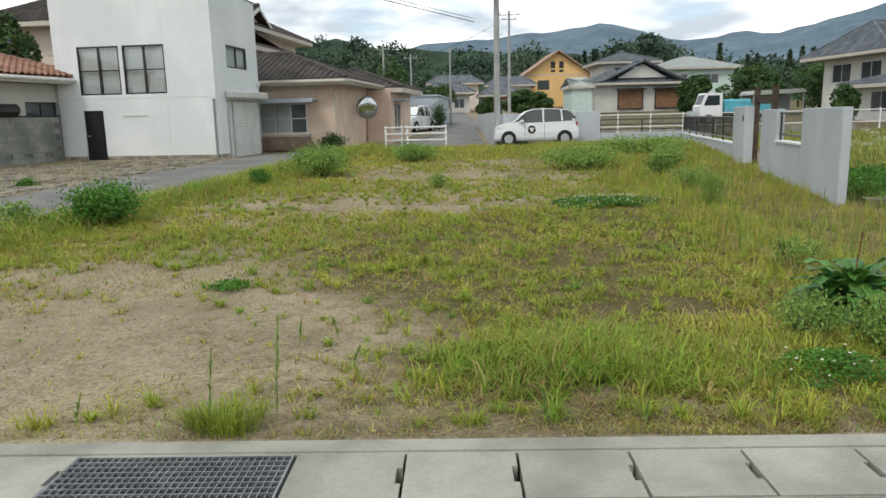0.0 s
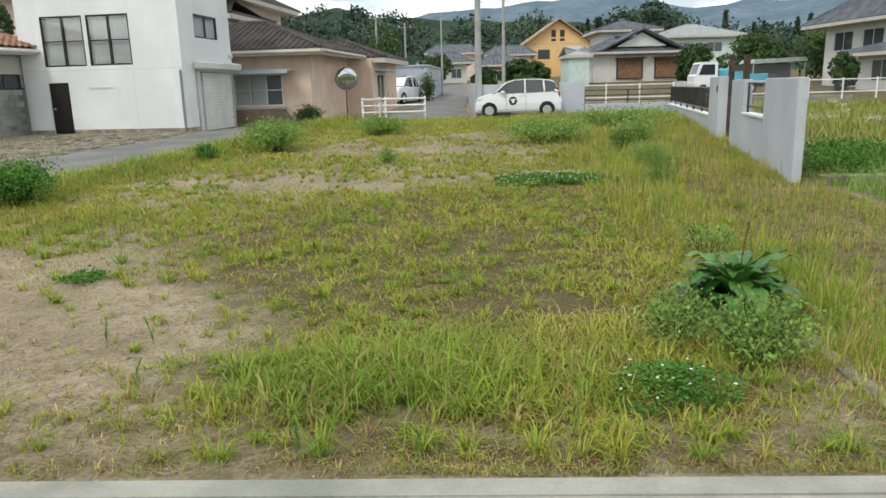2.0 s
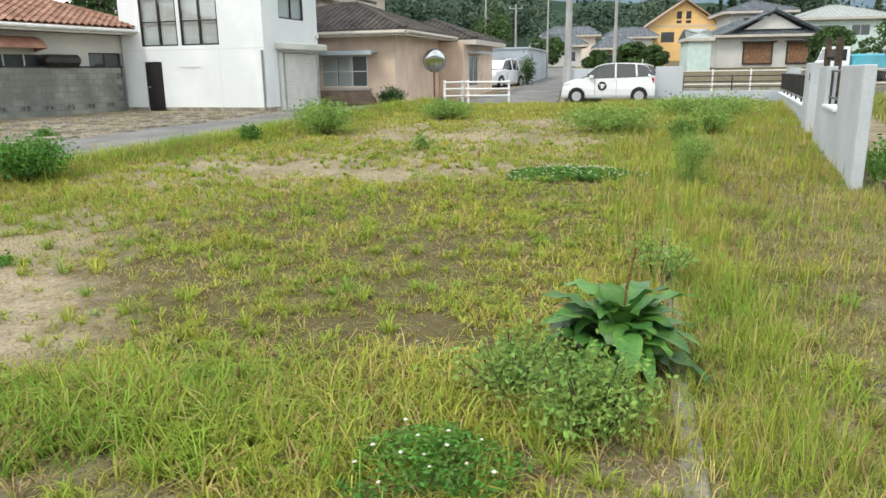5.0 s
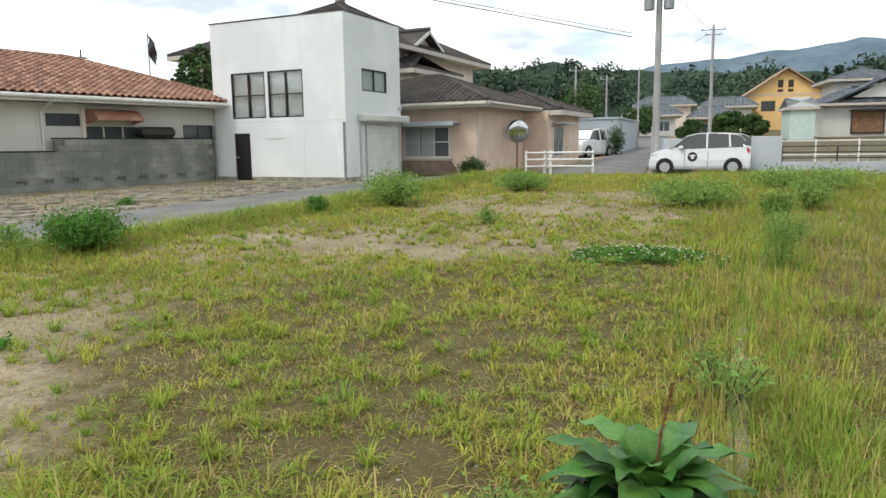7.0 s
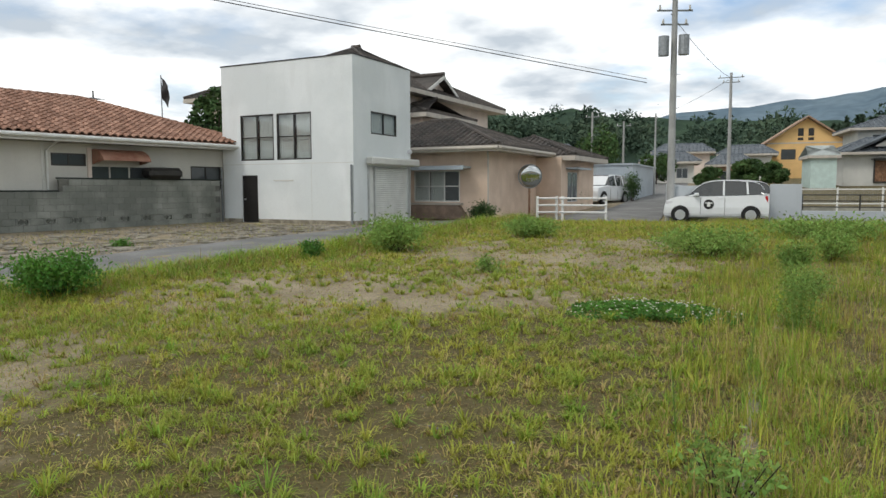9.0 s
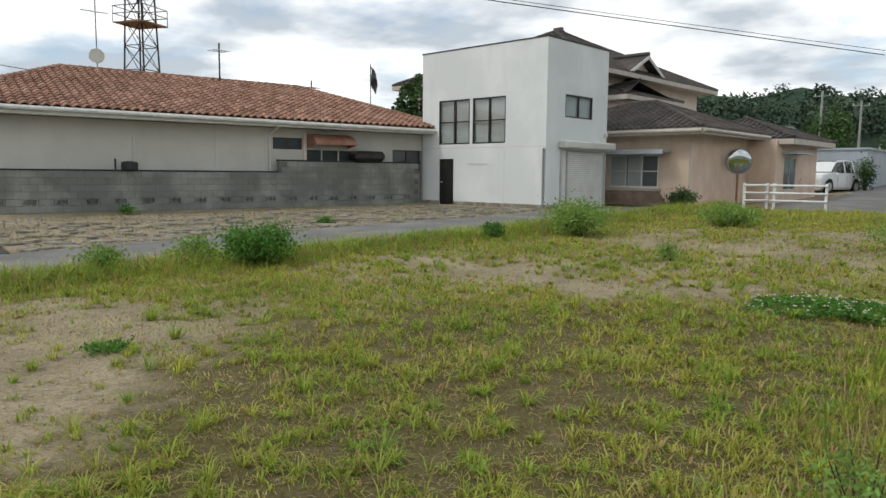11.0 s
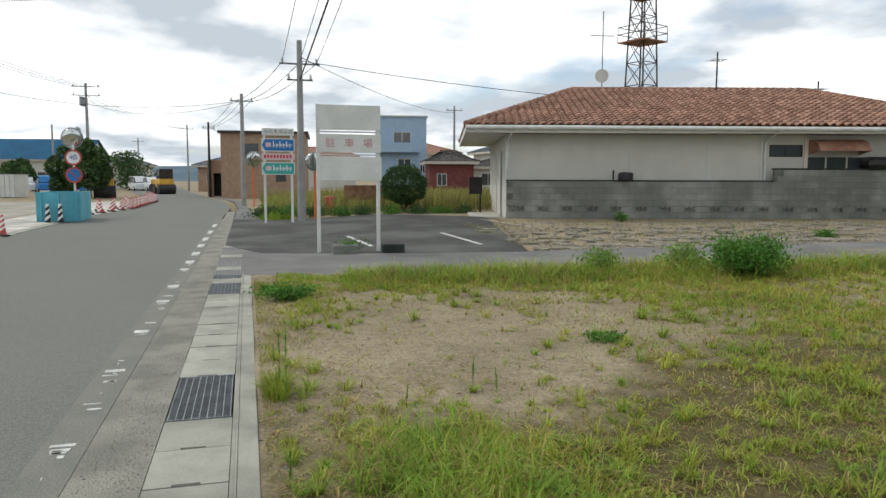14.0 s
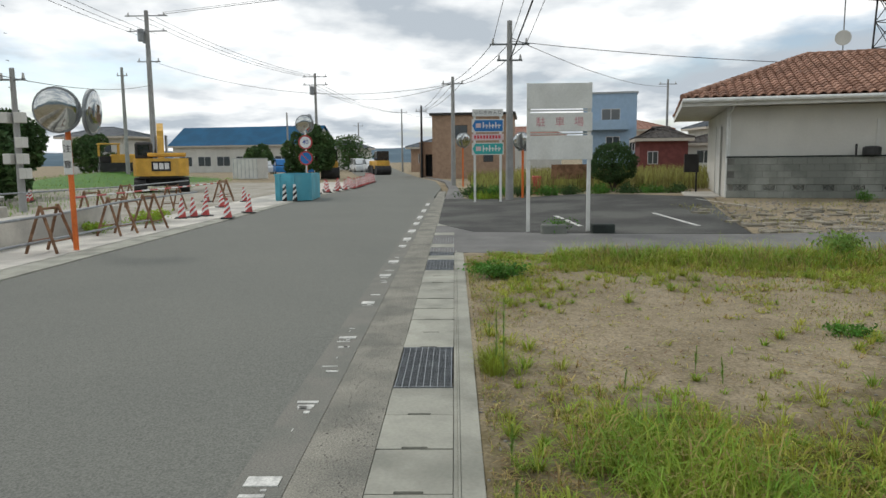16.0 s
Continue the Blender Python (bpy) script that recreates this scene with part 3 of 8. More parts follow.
xs = [-3000, -900, -300, -120, -70, -50, -40, -30, -24, -20, -16, -13, -10.5, -9, -7.9] + [-7.5 + 0.16 * i for i in range(113)] + [11, 13, 16, 20, 26, 34, 50, 80, 140, 300, 900, 3000]
ys = [-3000, -900, -300, -100, -50, -25, -12, -9, -6, 0, 3.28, 3.32, 3.37] + [3.5 + 0.16 * i for i in range(70)] + [14.8 + 0.35 * i for i in range(45)] + [31, 32, 33, 36, 40, 48, 60, 75, 90, 110, 140, 200, 300, 900, 3000]
ground_me = grid_mesh(xs, ys, land)
loam = ground_me.attributes.new("loam", "FLOAT", "POINT")
for i, v in enumerate(ground_me.vertices):
    x, y = v.co.x, v.co.y
    q = lambda cx, cy, rx, ry: math.exp(-(((x - cx) / rx) ** 2 + ((y - cy) / ry) ** 2))
    k = 1.15 * q(0.9, 7.6, 3.0, 2.8) + 0.9 * q(1.7, 5.6, 1.0, 0.9) + 0.5 * q(2.5, 12, 3, 3) + 0.35 * min(1, max(0, x - 2.6)) + 0.5 * min(1, max(0, (y - 22) / 4)) + 0.45 * q(0.5, 4.3, 2.0, 0.7) + 0.3 * math.exp(-((y - 3.4) / 0.35) ** 2)
    k -= 0.8 * q(-2.6, 5.1, 2.3, 1.4) + 0.6 * q(-2.6, 7.2, 1.2, 0.8) + 0.7 * q(-1.6, 12.4, 2.6, 0.9)
    loam.data[i].value = min(0.75, max(0.0, k)) if y < 29.5 and -7.6 < x < 12 else (0.6 if y > 12 and x > 6 else 0.15)
ground_me.materials.append(M_soil)
tagged(new("ground", ground_me), kind="structure")

road_n = [(40, 2.32), (-10, 2.32), (-18, 2.35), (-26, 2.4), (-34, 2.5), (-46, 1.9), (-60, -0.1), (-83, -2.9), (-120, -7), (-200, -16)]
road_s = [(40, -2.7), (-10, -2.58), (-18, -2.66), (-26, -2.75), (-34, -2.1), (-46, -2.4), (-60, -5.0), (-87, -9.8), (-120, -15), (-200, -28)]
strip("road", road_n, road_s, -0.005, M_asphalt)
strip("road_edge_patch", [(40, 2.45), (-24, 2.45)], [(40, 2.2), (-24, 2.2)], 0.0, M_strip, thick=0.004)
strip("gutter_apron", [(40, 2.81), (-30, 2.81)], [(40, 2.453), (-30, 2.453)], -0.001, M_grit)
strip("pavement", [(40, -3.22), (-10, -3.12), (-18, -2.95), (-26, -2.95), (-34, -2.3), (-46, -2.6)], [(40, -4.6), (-10, -4.4), (-13, -4.8), (-26, -5.0), (-34, -5), (-46, -6)], 0.02, M_concrete_pale)
strip("kerb", [(40, -2.705), (-10, -2.585), (-18, -2.665), (-26, -2.755), (-34, -2.105), (-46, -2.405)], [(40, -3.215), (-10, -3.115), (-18, -2.945), (-26, -2.945), (-34, -2.295), (-46, -2.595)], 0.012, M_concrete)
strip("works_ground", [(-13, -4.85), (-26, -5.05), (-34, -5.1), (-46, -6.1)], [(-13, -30), (-26, -36), (-36, -42), (-60, -50)], 0.0, M_gravel)
lane_e = [(-7.5, 2.815), (-7.32, 3.6), (-7.0, 5.0), (-6.75, 9.2), (-6.35, 11), (-5.4, 16.5), (-4.85, 22), (-4.4, 26), (-4.0, 28.8), (-3.3, 31.4)]
lane_w = [(-12.6, 2.815), (-10.7, 3.6), (-10.05, 6.2), (-9.65, 10.8), (-8.95, 15), (-8.2, 19.5), (-7.5, 22.6), (-7.3, 26), (-6.4, 28.6), (-5.9, 31.4)]
strip("side_road", lane_w, lane_e, 0.0, M_asphalt_old, step=0.8)
strip("cross_road", [(-3.95, 29.0), (4, 29.0), (10.2, 29.2), (10.9, 31.3)][:3], [(-3.3, 31.45), (4, 31.45), (10.2, 31.45)], 0.0, M_asphalt_old)
strip("alley", [(-3.3, 31.46), (-1.4, 40), (-1.2, 50), (-1.6, 62), (-2.2, 76), (-2.6, 95)], [(1.5, 31.46), (1.3, 40), (1.6, 50), (1.7, 62), (1.2, 76), (0.8, 95)], 0.0, M_asphalt_old)
strip("parking_lot", [(-12.61, 2.83), (-10.72, 3.62), (-10.07, 6.2), (-9.9, 9.0)], [(-23.5, 2.83), (-23.2, 5), (-22.5, 8), (-18.6, 11.0)], 0.003, M_lot)
strip("rubble_yard", [(-9.9, 9.02), (-9.67, 10.8), (-8.97, 15), (-8.22, 19.5), (-7.52, 22.6), (-7.32, 25.0)], [(-18.3, 11.3), (-17.5, 13.0), (-16.2, 17.3), (-15.2, 21), (-14.3, 24.3), (-13.9, 25.6)], -0.006, M_soil)
strip("road_beyond", [(-23.6, 2.83), (-34, 2.9), (-46, 2.5), (-60, 0.4)], [(-23.4, 3.6), (-34, 3.4), (-46, 3.0), (-60, 1.2)], 0.0, M_asphalt_old)


def ridge(name, rows, dist, base, material, rough, steps=90, deep=0.35, seed=0.0):
    """A hill range: rows of bearing (degrees east of north) and elevation."""
    verts, faces, layers = [], [], 7
    b0, b1 = rows[0][0], rows[-1][0]
    for k in range(layers):
        u = k / (layers - 1)
        for i in range(steps + 1):
            b = b0 + (b1 - b0) * i / steps
            e = float(np.interp(b, [r[0] for r in rows], [r[1] for r in rows]))
            d = dist * (1 - deep * (1 - u)) * (1 + 0.05 * noise.noise((b * 0.3, u * 3, seed)))
            top = math.tan(radians(e)) * dist
            h = base + (top - base) * (u ** 0.8) * (1 + rough * (noise.noise((b * 0.5, u * 5, seed + 3)) * (1.6 - u) * 2 + 0.4 * noise.noise((b * 2.1, u * 7, seed)) * (0.2 + u)))
            verts.append((d * math.sin(radians(b)), d * math.cos(radians(b)), h))
    w = steps + 1
    for k in range(layers - 1):
        for i in range(steps):
            faces.append((k * w + i, k * w + i + 1, (k + 1) * w + i + 1, (k + 1) * w + i))
    me = bpy.data.meshes.new(name)
    me.from_pydata(verts, [], faces)
    me.shade_smooth()
    me.materials.append(material)
    return tagged(new(name, me), kind="structure")


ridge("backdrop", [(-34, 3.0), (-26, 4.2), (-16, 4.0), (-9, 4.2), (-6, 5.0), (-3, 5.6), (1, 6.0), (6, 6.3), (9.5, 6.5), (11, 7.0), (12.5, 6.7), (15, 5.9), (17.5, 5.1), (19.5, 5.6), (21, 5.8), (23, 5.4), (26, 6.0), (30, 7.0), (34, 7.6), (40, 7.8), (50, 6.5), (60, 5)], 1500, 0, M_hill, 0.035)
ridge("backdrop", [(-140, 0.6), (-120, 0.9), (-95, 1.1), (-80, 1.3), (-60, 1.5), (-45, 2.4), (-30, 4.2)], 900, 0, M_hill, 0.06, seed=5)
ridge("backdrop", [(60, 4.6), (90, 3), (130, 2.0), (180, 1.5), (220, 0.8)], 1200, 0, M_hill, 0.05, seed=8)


# ---- gutter beside the road ----
gutter = thing("gutter", None, kind="structure")
cover_bm = boxes((0.008, 0.484, 0.0, 0.395, -0.09, 0.0), bevel=0.006)
cover_me = mesh_of("gutter_cover", cover_bm, M_concrete)
slot_cover = prism([(0.006, 0.0), (0.492, 0.0), (0.492, 0.13), (0.468, 0.13), (0.468, 0.265), (0.492, 0.265), (0.492, 0.396), (0.006, 0.396)], -0.09, 0.0)
bmesh.ops.transform(slot_cover, matrix=Matrix(((1, 0, 0, 0), (0, 0, 1, 0), (0, 1, 0, 0), (0, 0, 0, 1))), verts=slot_cover.verts)
bmesh.ops.recalc_face_normals(slot_cover, faces=slot_cover.faces[:])
slot_me = mesh_of("gutter_cover", slot_cover, M_concrete)
GRATES = [-1.545, -6.545, -8.045, -9.545]
gx = 10.955
random.seed(4)
while gx > -24:
    gx -= 0.5
    near = next((g for g in GRATES if abs(gx - g) < 0.02 or abs(gx - 0.5 - g) < 0.02), None)
    if near is not None:
        continue
    part("gutter_cover", slot_me if gx > -14 else cover_me, None, gutter, m=pose(gx, 2.815, random.uniform(-0.004, 0.003), 0, 0, random.uniform(-0.25, 0.25)))
gb = bmesh.new()
for i in range(31):
    box(gb, 0.006 + i * 0.0325, 0.010 + i * 0.0325, 0.008, 0.387, -0.03, -0.001)
for j in range(9):
    box(gb, 0.0, 0.99, 0.008 + j * 0.0465, 0.013 + j * 0.0465, -0.045, 0.001)
box(gb, -0.004, 0.004, 0.0, 0.395, -0.045, 0.002), box(gb, 0.984, 0.992, 0.0, 0.395, -0.045, 0.002)
grate_me = mesh_of("grating", gb, M_galv)
for g in GRATES:
    part("grating", grate_me, None, gutter, "galvanised steel grating", m=pose(g, 2.815, 0))
part("gutter_trough", boxes((-30, 12, 2.811, 3.25, -0.5, -0.42), (-30, 12, 3.214, 3.235, -0.42, -0.006)), M_concrete, gutter)
part("gutter_wall", boxes((-7.6, 12, 3.25, 3.36, -0.3, -0.002), (-7.6, 12, 3.236, 3.249, -0.02, 0.003), bevel=0.002), M_concrete, gutter)

# ---- road markings ----
random.seed(8)
for i, (mx, ln, wd) in enumerate([(0.78, 0.13, 0.16), (-0.28, 0.05, 0.13), (-1.9, 0.10, 0.14), (-3.4, 0.16, 0.13), (-5.2, 0.22, 0.14), (-6.5, 0.3, 0.14), (-8.4, 0.3, 0.13), (-9.6, 0.5, 0.14), (-11.2, 0.7, 0.14), (-13, 0.8, 0.13), (-15, 1.2, 0.13), (-17.5, 1.4, 0.12), (-20.5, 1.6, 0.12)]):
    bm = bmesh.new()
    box(bm, mx, mx + ln * 0.75, 2.25, 2.25 + wd, 0.0, 0.006)
    for k in range(2 + int(ln * 3)):
        a = mx + ln * 0.75 + 0.03 + k * 0.05
        box(bm, a, a + random.uniform(0.01, 0.04), 2.25 + random.uniform(0, wd * 0.6), 2.25 + random.uniform(wd * 0.7, wd), 0.0, 0.005)
    part("road_marking", bm, M_paint, None, kind="structure")
for i in range(26):
    mx = random.uniform(-9, 0.5)
    w_ = random.uniform(0.01, 0.05)
    part("road_marking", boxes((mx, mx + w_, 2.26 + random.uniform(0, 0.08), 2.30 + random.uniform(0, 0.1), 0.0, 0.005)), M_paint, None, kind="structure")


def bay_line(a, b, w=0.11):
    a, b = Vector(a), Vector(b)
    s = (b - a).normalized()
    nrm = Vector((-s.y, s.x))
    n = 6
    bm = bmesh.new()
    for i in range(n):
        p, q = a.lerp(b, i / n), a.lerp(b, (i + 1) / n)
        vs = [bm.verts.new((c.x, c.y, gz(c.x, c.y) + 0.008)) for c in (p - nrm * w / 2, q - nrm * w / 2, q + nrm * w / 2, p + nrm * w / 2)]
        bm.faces.new(vs)
    part("parking_line", bm, M_paint, None, kind="structure")


bay_line((-14.1, 8.25), (-11.0, 8.5)), bay_line((-14.3, 5.8), (-11.2, 6.0)), bay_line((-17.6, 10.5), (-14.6, 11.2), 0.06)

# ---- white two-storey workshop ----
ws = thing("workshop", pose(-8.2, 25.3, 0.26, 0, 0, -6.5), "white two-storey flat-roofed workshop with a shutter, beside the side road", "building")
WW, WD, WH = 5.95, 3.95, 5.83
ws.matrix_world = pose(-8.2, 25.3, 0.26, 0, 0, -6.5) @ pose(-WW, 0, 0)
S_OPEN = [(0.90, 2.48, 2.32, 3.99), (2.62, 4.18, 2.32, 3.99), (0.92, 1.68, 0.02, 1.78)]
E_OPEN = [(1.12, 2.9, 3.22, 4.02), (0.95, 3.75, 0.05, 2.05)]
house_walls(ws, WW, WD, WH, 0.16, {"S": S_OPEN, "E": E_OPEN}, M_white)
for o in S_OPEN[:2]:
    window(ws, "S", WW, WD, o, 2, 2, curtain=(0, 1))
window(ws, "E", WW, WD, E_OPEN[0], 2, 1, curtain=(0, 1))
dr = part("door", boxes((0.94, 1.66, 0.02, 0.06, 0.03, 1.77), (1.0, 1.6, 0.012, 0.019, 0.15, 0.85), (1.0, 1.6, 0.012, 0.019, 0.95, 1.65)), M_black, ws, "black steel door")
part("door_handle", boxes((1.02, 1.10, -0.03, 0.011, 0.86, 0.92)), M_alu, dr)
part("roof", boxes((0.16, WW - 0.16, 0.16, WD - 0.16, WH - 0.35, WH - 0.25)), M_concrete, ws)
part("parapet_cap", boxes((-0.02, WW + 0.02, -0.02, 0.18, WH, WH + 0.04), (-0.02, 0.18, 0.183, WD + 0.02, WH, WH + 0.04), (WW - 0.18, WW + 0.02, 0.183, WD + 0.02, WH, WH + 0.04), (0.183, WW - 0.183, WD - 0.18, WD + 0.02, WH, WH + 0.04)), M_steel_dark, ws)
part("plinth", boxes((-0.01, 0.915, -0.012, 0.0, -0.15, 0.16), (1.685, WW + 0.012, -0.012, 0.0, -0.15, 0.16), (WW, WW + 0.012, 0.0, 0.9, -0.15, 0.16)), M_slab, ws)
part("band_joint", boxes((0, WW + 0.008, -0.008, 0.0, 2.17, 2.19), (4.15, 4.16, -0.005, 0, 0.17, 2.16)), M_offwhite, ws)
part("vent_cover", boxes((2.45, 3.35, -0.02, 0.0, 1.555, 1.60)), M_offwhite, ws)
sh = bmesh.new()
for i in range(27):
    z = 0.06 + i * 0.073
    vs = [sh.verts.new((WW - 0.05 + dx, y, z + dz)) for dx, dz in ((0, 0), (0.02, 0.02), (0.02, 0.05), (0, 0.073)) for y in (1.32, 3.74)]
    for k in range(3):
        sh.faces.new((vs[2 * k], vs[2 * k + 1], vs[2 * k + 3], vs[2 * k + 2]))
bmesh.ops.remove_doubles(sh, verts=sh.verts[:], dist=0.001)
bmesh.ops.recalc_face_normals(sh, faces=sh.faces[:])
part("roller_shutter", sh, M_board, ws, "pale ribbed roller shutter, closed")
part("side_door", boxes((WW - 0.06, WW - 0.02, 0.97, 1.30, 0.05, 2.04)), M_board, ws)
for a in ((0.86, 0.94, -0.1, 2.1), (1.27, 1.32, 0.0, 2.05), (3.76, 3.82, -0.05, 2.1)):
    part("shutter_guide", boxes((WW, WW + 0.05, *a)), M_alu, ws)
part("shutter_box", boxes((WW, WW + 0.32, 0.75, 4.15, 2.12, 2.40), bevel=0.05), M_offwhite, ws, "weathered metal shutter housing")
for px_ in (-0.05, WW - 0.06):
    part("downpipe", tubes(((px_, -0.05, 0.0), (px_, -0.05, 2.1), 0.038)), M_galv, ws)
part("lamp", boxes((WW + 0.0, WW + 0.12, 3.72, 3.86, 2.62, 2.78), bevel=0.02), M_lamp, ws)


# ---- tiled bungalow on the parking lot ----
bg = thing("bungalow", pose(-17.9, 11.5, 0.27, 0, 0, 74.4) @ pose(0, 0.35, 0), "cream single-storey house with orange clay tiles, behind a block wall", "house")
BW, BD, BH = 15.2, 8.4, 2.72
bg_open = {"S": [(8.65, 9.75, 2.0, 2.4), (9.85, 12.6, 0.95, 2.05), (13.6, 14.9, 1.25, 2.1)]}
house_walls(bg, BW, BD, BH, 0.15, bg_open, M_cream, z0=-0.15)
window(bg, "S", BW, BD, bg_open["S"][0], 2, 1)
window(bg, "S", BW, BD, bg_open["S"][1], 4, 1, M_cream)
window(bg, "S", BW, BD, bg_open["S"][2], 2, 1)
for d in ((4.05, 4.14, -0.03, 0, 0.3, 2.28), (4.143, 5.35, -0.03, 0, 2.22, 2.28), (6.62, 6.72, -0.02, 0, 0.3, 2.7), (8.36, 8.46, -0.02, 0, 0.3, 2.7)):
    part("cover_strip", boxes(d), M_offwhite, bg)
part("wall_panel", boxes((9.78, 9.9, -0.06, 0, 1.6, 2.6)), M_pink2, bg, "pale pink box below the eaves")
aw = bmesh.new()
for i in range(6):
    a0, a1 = i / 6 * 1.35, (i + 1) / 6 * 1.35
    y0_, z0_ = -0.75 * math.sin(a0), 2.12 + 0.5 * math.cos(a0) - 0.05
    y1_, z1_ = -0.75 * math.sin(a1), 2.12 + 0.5 * math.cos(a1) - 0.05
    vs = [aw.verts.new(p) for p in ((9.95, y0_, z0_), (11.6, y0_, z0_), (11.6, y1_, z1_), (9.95, y1_, z1_))]
    aw.faces.new(vs)
for xx in (9.95, 11.6):
    pts = [aw.verts.new((xx, -0.75 * math.sin(i / 6 * 1.35), 2.07 + 0.5 * math.cos(i / 6 * 1.35))) for i in range(7)] + [aw.verts.new((xx, 0, 2.07))]
    aw.faces.new(pts)
bmesh.ops.recalc_face_normals(aw, faces=aw.faces[:])
part("awning", aw, M_brownmetal, bg, "rust-brown curved awning")
part("canopy", boxes((11.62, 12.9, -0.65, -0.003, 1.62, 2.0), bevel=0.12), M_frame, bg, "dark curved canopy")
part("door", boxes((-0.05, -0.003, 1.6, 3.4, -0.05, 2.2), (-0.07, -0.052, 1.55, 1.62, -0.05, 2.27), (-0.07, -0.052, 3.38, 3.45, -0.05, 2.27)), M_offwhite, bg)
part("doorstep", boxes((-1.15, -0.08, 0.5, 3.9, -0.35, -0.02), bevel=0.02), M_concrete_pale, bg)
bgf, br0, br1 = hip_faces(-1.35, BW + 0.8, -0.75, BD + 0.8, BH + 0.22, 1.75, 4.2)
bgr = part("roof", slab_roof(bgf, 0.14), M_tile_i, bg)
part("soffit", boxes((-1.3, BW + 0.75, -0.68, BD + 0.75, BH + 0.02, BH + 0.08)), M_soffit_w, bg)
part("fascia", boxes((-1.36, BW + 0.8, -0.76, -0.70, BH + 0.0, BH + 0.2), (-1.37, -1.31, -0.69, BD + 0.8, BH + 0.0, BH + 0.2)), M_soffit_w, bg)
bm = bmesh.new()
tube(bm, (-1.36, -0.84, BH + 0.17), (BW + 0.8, -0.84, BH + 0.12), 0.065, n=8)
for dx in (0.02, 8.5):
    tube(bm, (dx + 0.15, -0.84, BH + 0.12), (dx, -0.06, BH - 0.25), 0.035, n=6)
    tube(bm, (dx, -0.06, BH - 0.25), (dx, -0.06, 0.0), 0.035, n=6)
part("rain_gutter", bm, M_white_metal, bg, "white rain gutter with downpipes")
part("corner_post", boxes((-0.02, 0.1, -0.02, -0.003, -0.25, BH), (-0.02, -0.003, -0.003, 0.12, -0.25, BH)), M_white_metal, bg)

# the orange tiles
tile_bm = bmesh.new()
tw, tl = 0.262, 0.31
prof = [(0.0, 0.0), (0.03, 0.012), (0.075, 0.058), (0.13, 0.075), (0.185, 0.058), (0.23, 0.012), (tw, 0.0)]
t_lo, t_hi = [tile_bm.verts.new((a, 0, b + 0.045)) for a, b in prof], [tile_bm.verts.new((a, tl, b + 0.008)) for a, b in prof]
t_un = [tile_bm.verts.new((a, 0.0, b + 0.008)) for a, b in prof]
for i in range(6):
    tile_bm.faces.new((t_lo[i], t_lo[i + 1], t_hi[i + 1], t_hi[i]))
    tile_bm.faces.new((t_un[i], t_un[i + 1], t_lo[i + 1], t_lo[i]))
tile_me = mesh_of("roof_tile", tile_bm, M_tile)
tile_pts, tile_polys = [tuple(v.co) for v in tile_me.vertices], [tuple(p.vertices) for p in tile_me.polygons]
tile_frames = []
for face in bgf:
    o, u, v, n, poly = face_frame(face)
    rot = Matrix((u, v, n)).transposed().to_4x4()
    for j in range(int(max(p[1] for p in poly) / 0.27)):
        for i in range(int(max(p[0] for p in poly) / tw)):
            if inside(poly, (i + 0.5) * tw, j * 0.27 + 0.12):
                tile_frames.append(Matrix.Translation(o + u * i * tw + v * j * 0.27 + n * 0.002) @ rot)
eye_side = bg.matrix_world.inverted() @ Vector((0, 8, 3))
tile_frames.sort(key=lambda f: (f.translation - eye_side).length)
vv, ff = [], []
for f in tile_frames[300:]:
    k = len(vv)
    vv += [tuple(f @ Vector(p)) for p in tile_pts]
    ff += [tuple(i + k for i in p) for p in tile_polys]
far_me = bpy.data.meshes.new("roof_tiles")
far_me.from_pydata(vv, [], ff)
far_me.materials.append(M_tile_i)
part("roof_tiles", far_me, None, bgr, kind="stuff")
bm = bmesh.new()
for a, b in ((br0, br1), ((-1.35, -0.75, BH + 0.27), br0), ((-1.35, BD + 0.8, BH + 0.27), br0), ((BW + 0.8, -0.75, BH + 0.27), br1)):
    a, b = Vector(a), Vector(b)
    n = int((b - a).length / 0.3)
    for i in range(n):
        tube(bm, a.lerp(b, i / n), a.lerp(b, (i + 1.05) / n), 0.115, 0.095, n=8)
part("ridge_tiles", bm, M_tile_i, bgr, kind="stuff")

# ---- block wall in front of it ----
bw = thing("block_wall", pose(-17.9, 11.5, 0.25, 0, 0, 74.4), kind="structure")
blk_me = mesh_of("block", boxes((0.004, 0.396, 0.0, 0.12, 0.004, 0.196), bevel=0.004), M_block)
deco = bmesh.new()
for d in ((0.004, 0.396, 0, 0.12, 0.004, 0.03), (0.004, 0.396, 0, 0.12, 0.17, 0.196), (0.004, 0.05, 0, 0.12, 0.031, 0.169), (0.35, 0.396, 0, 0.12, 0.031, 0.169)):
    box(deco, *d)
for cx in (0.125, 0.275):
    for s in (-1, 1):
        box(deco, -0.085, 0.085, 0.02, 0.10, -0.012, 0.012, pose(cx, 0, 0.1, 0, 45 * s, 0))
box(deco, 0.19, 0.21, 0.01, 0.11, 0.031, 0.169)
deco_me = mesh_of("openwork_block", deco, M_block)
random.seed(3)
WL = 14.6
for row in range(8):
    n = int(WL / 0.4) + 1
    for i in range(n):
        x = i * 0.4 - (0.2 if row % 2 else 0)
        if x < -0.001 or x + 0.4 > WL + 0.2 or (row >= 6 and x < 8.7) or row >= 8:
            continue
        d = row == 1 and i % 2 == 1
        part("openwork_block" if d else "block", deco_me if d else blk_me, None, bw, m=pose(x, random.uniform(-0.003, 0.003), row * 0.2 + 0.0 if row < 6 else row * 0.2 - 0.0))
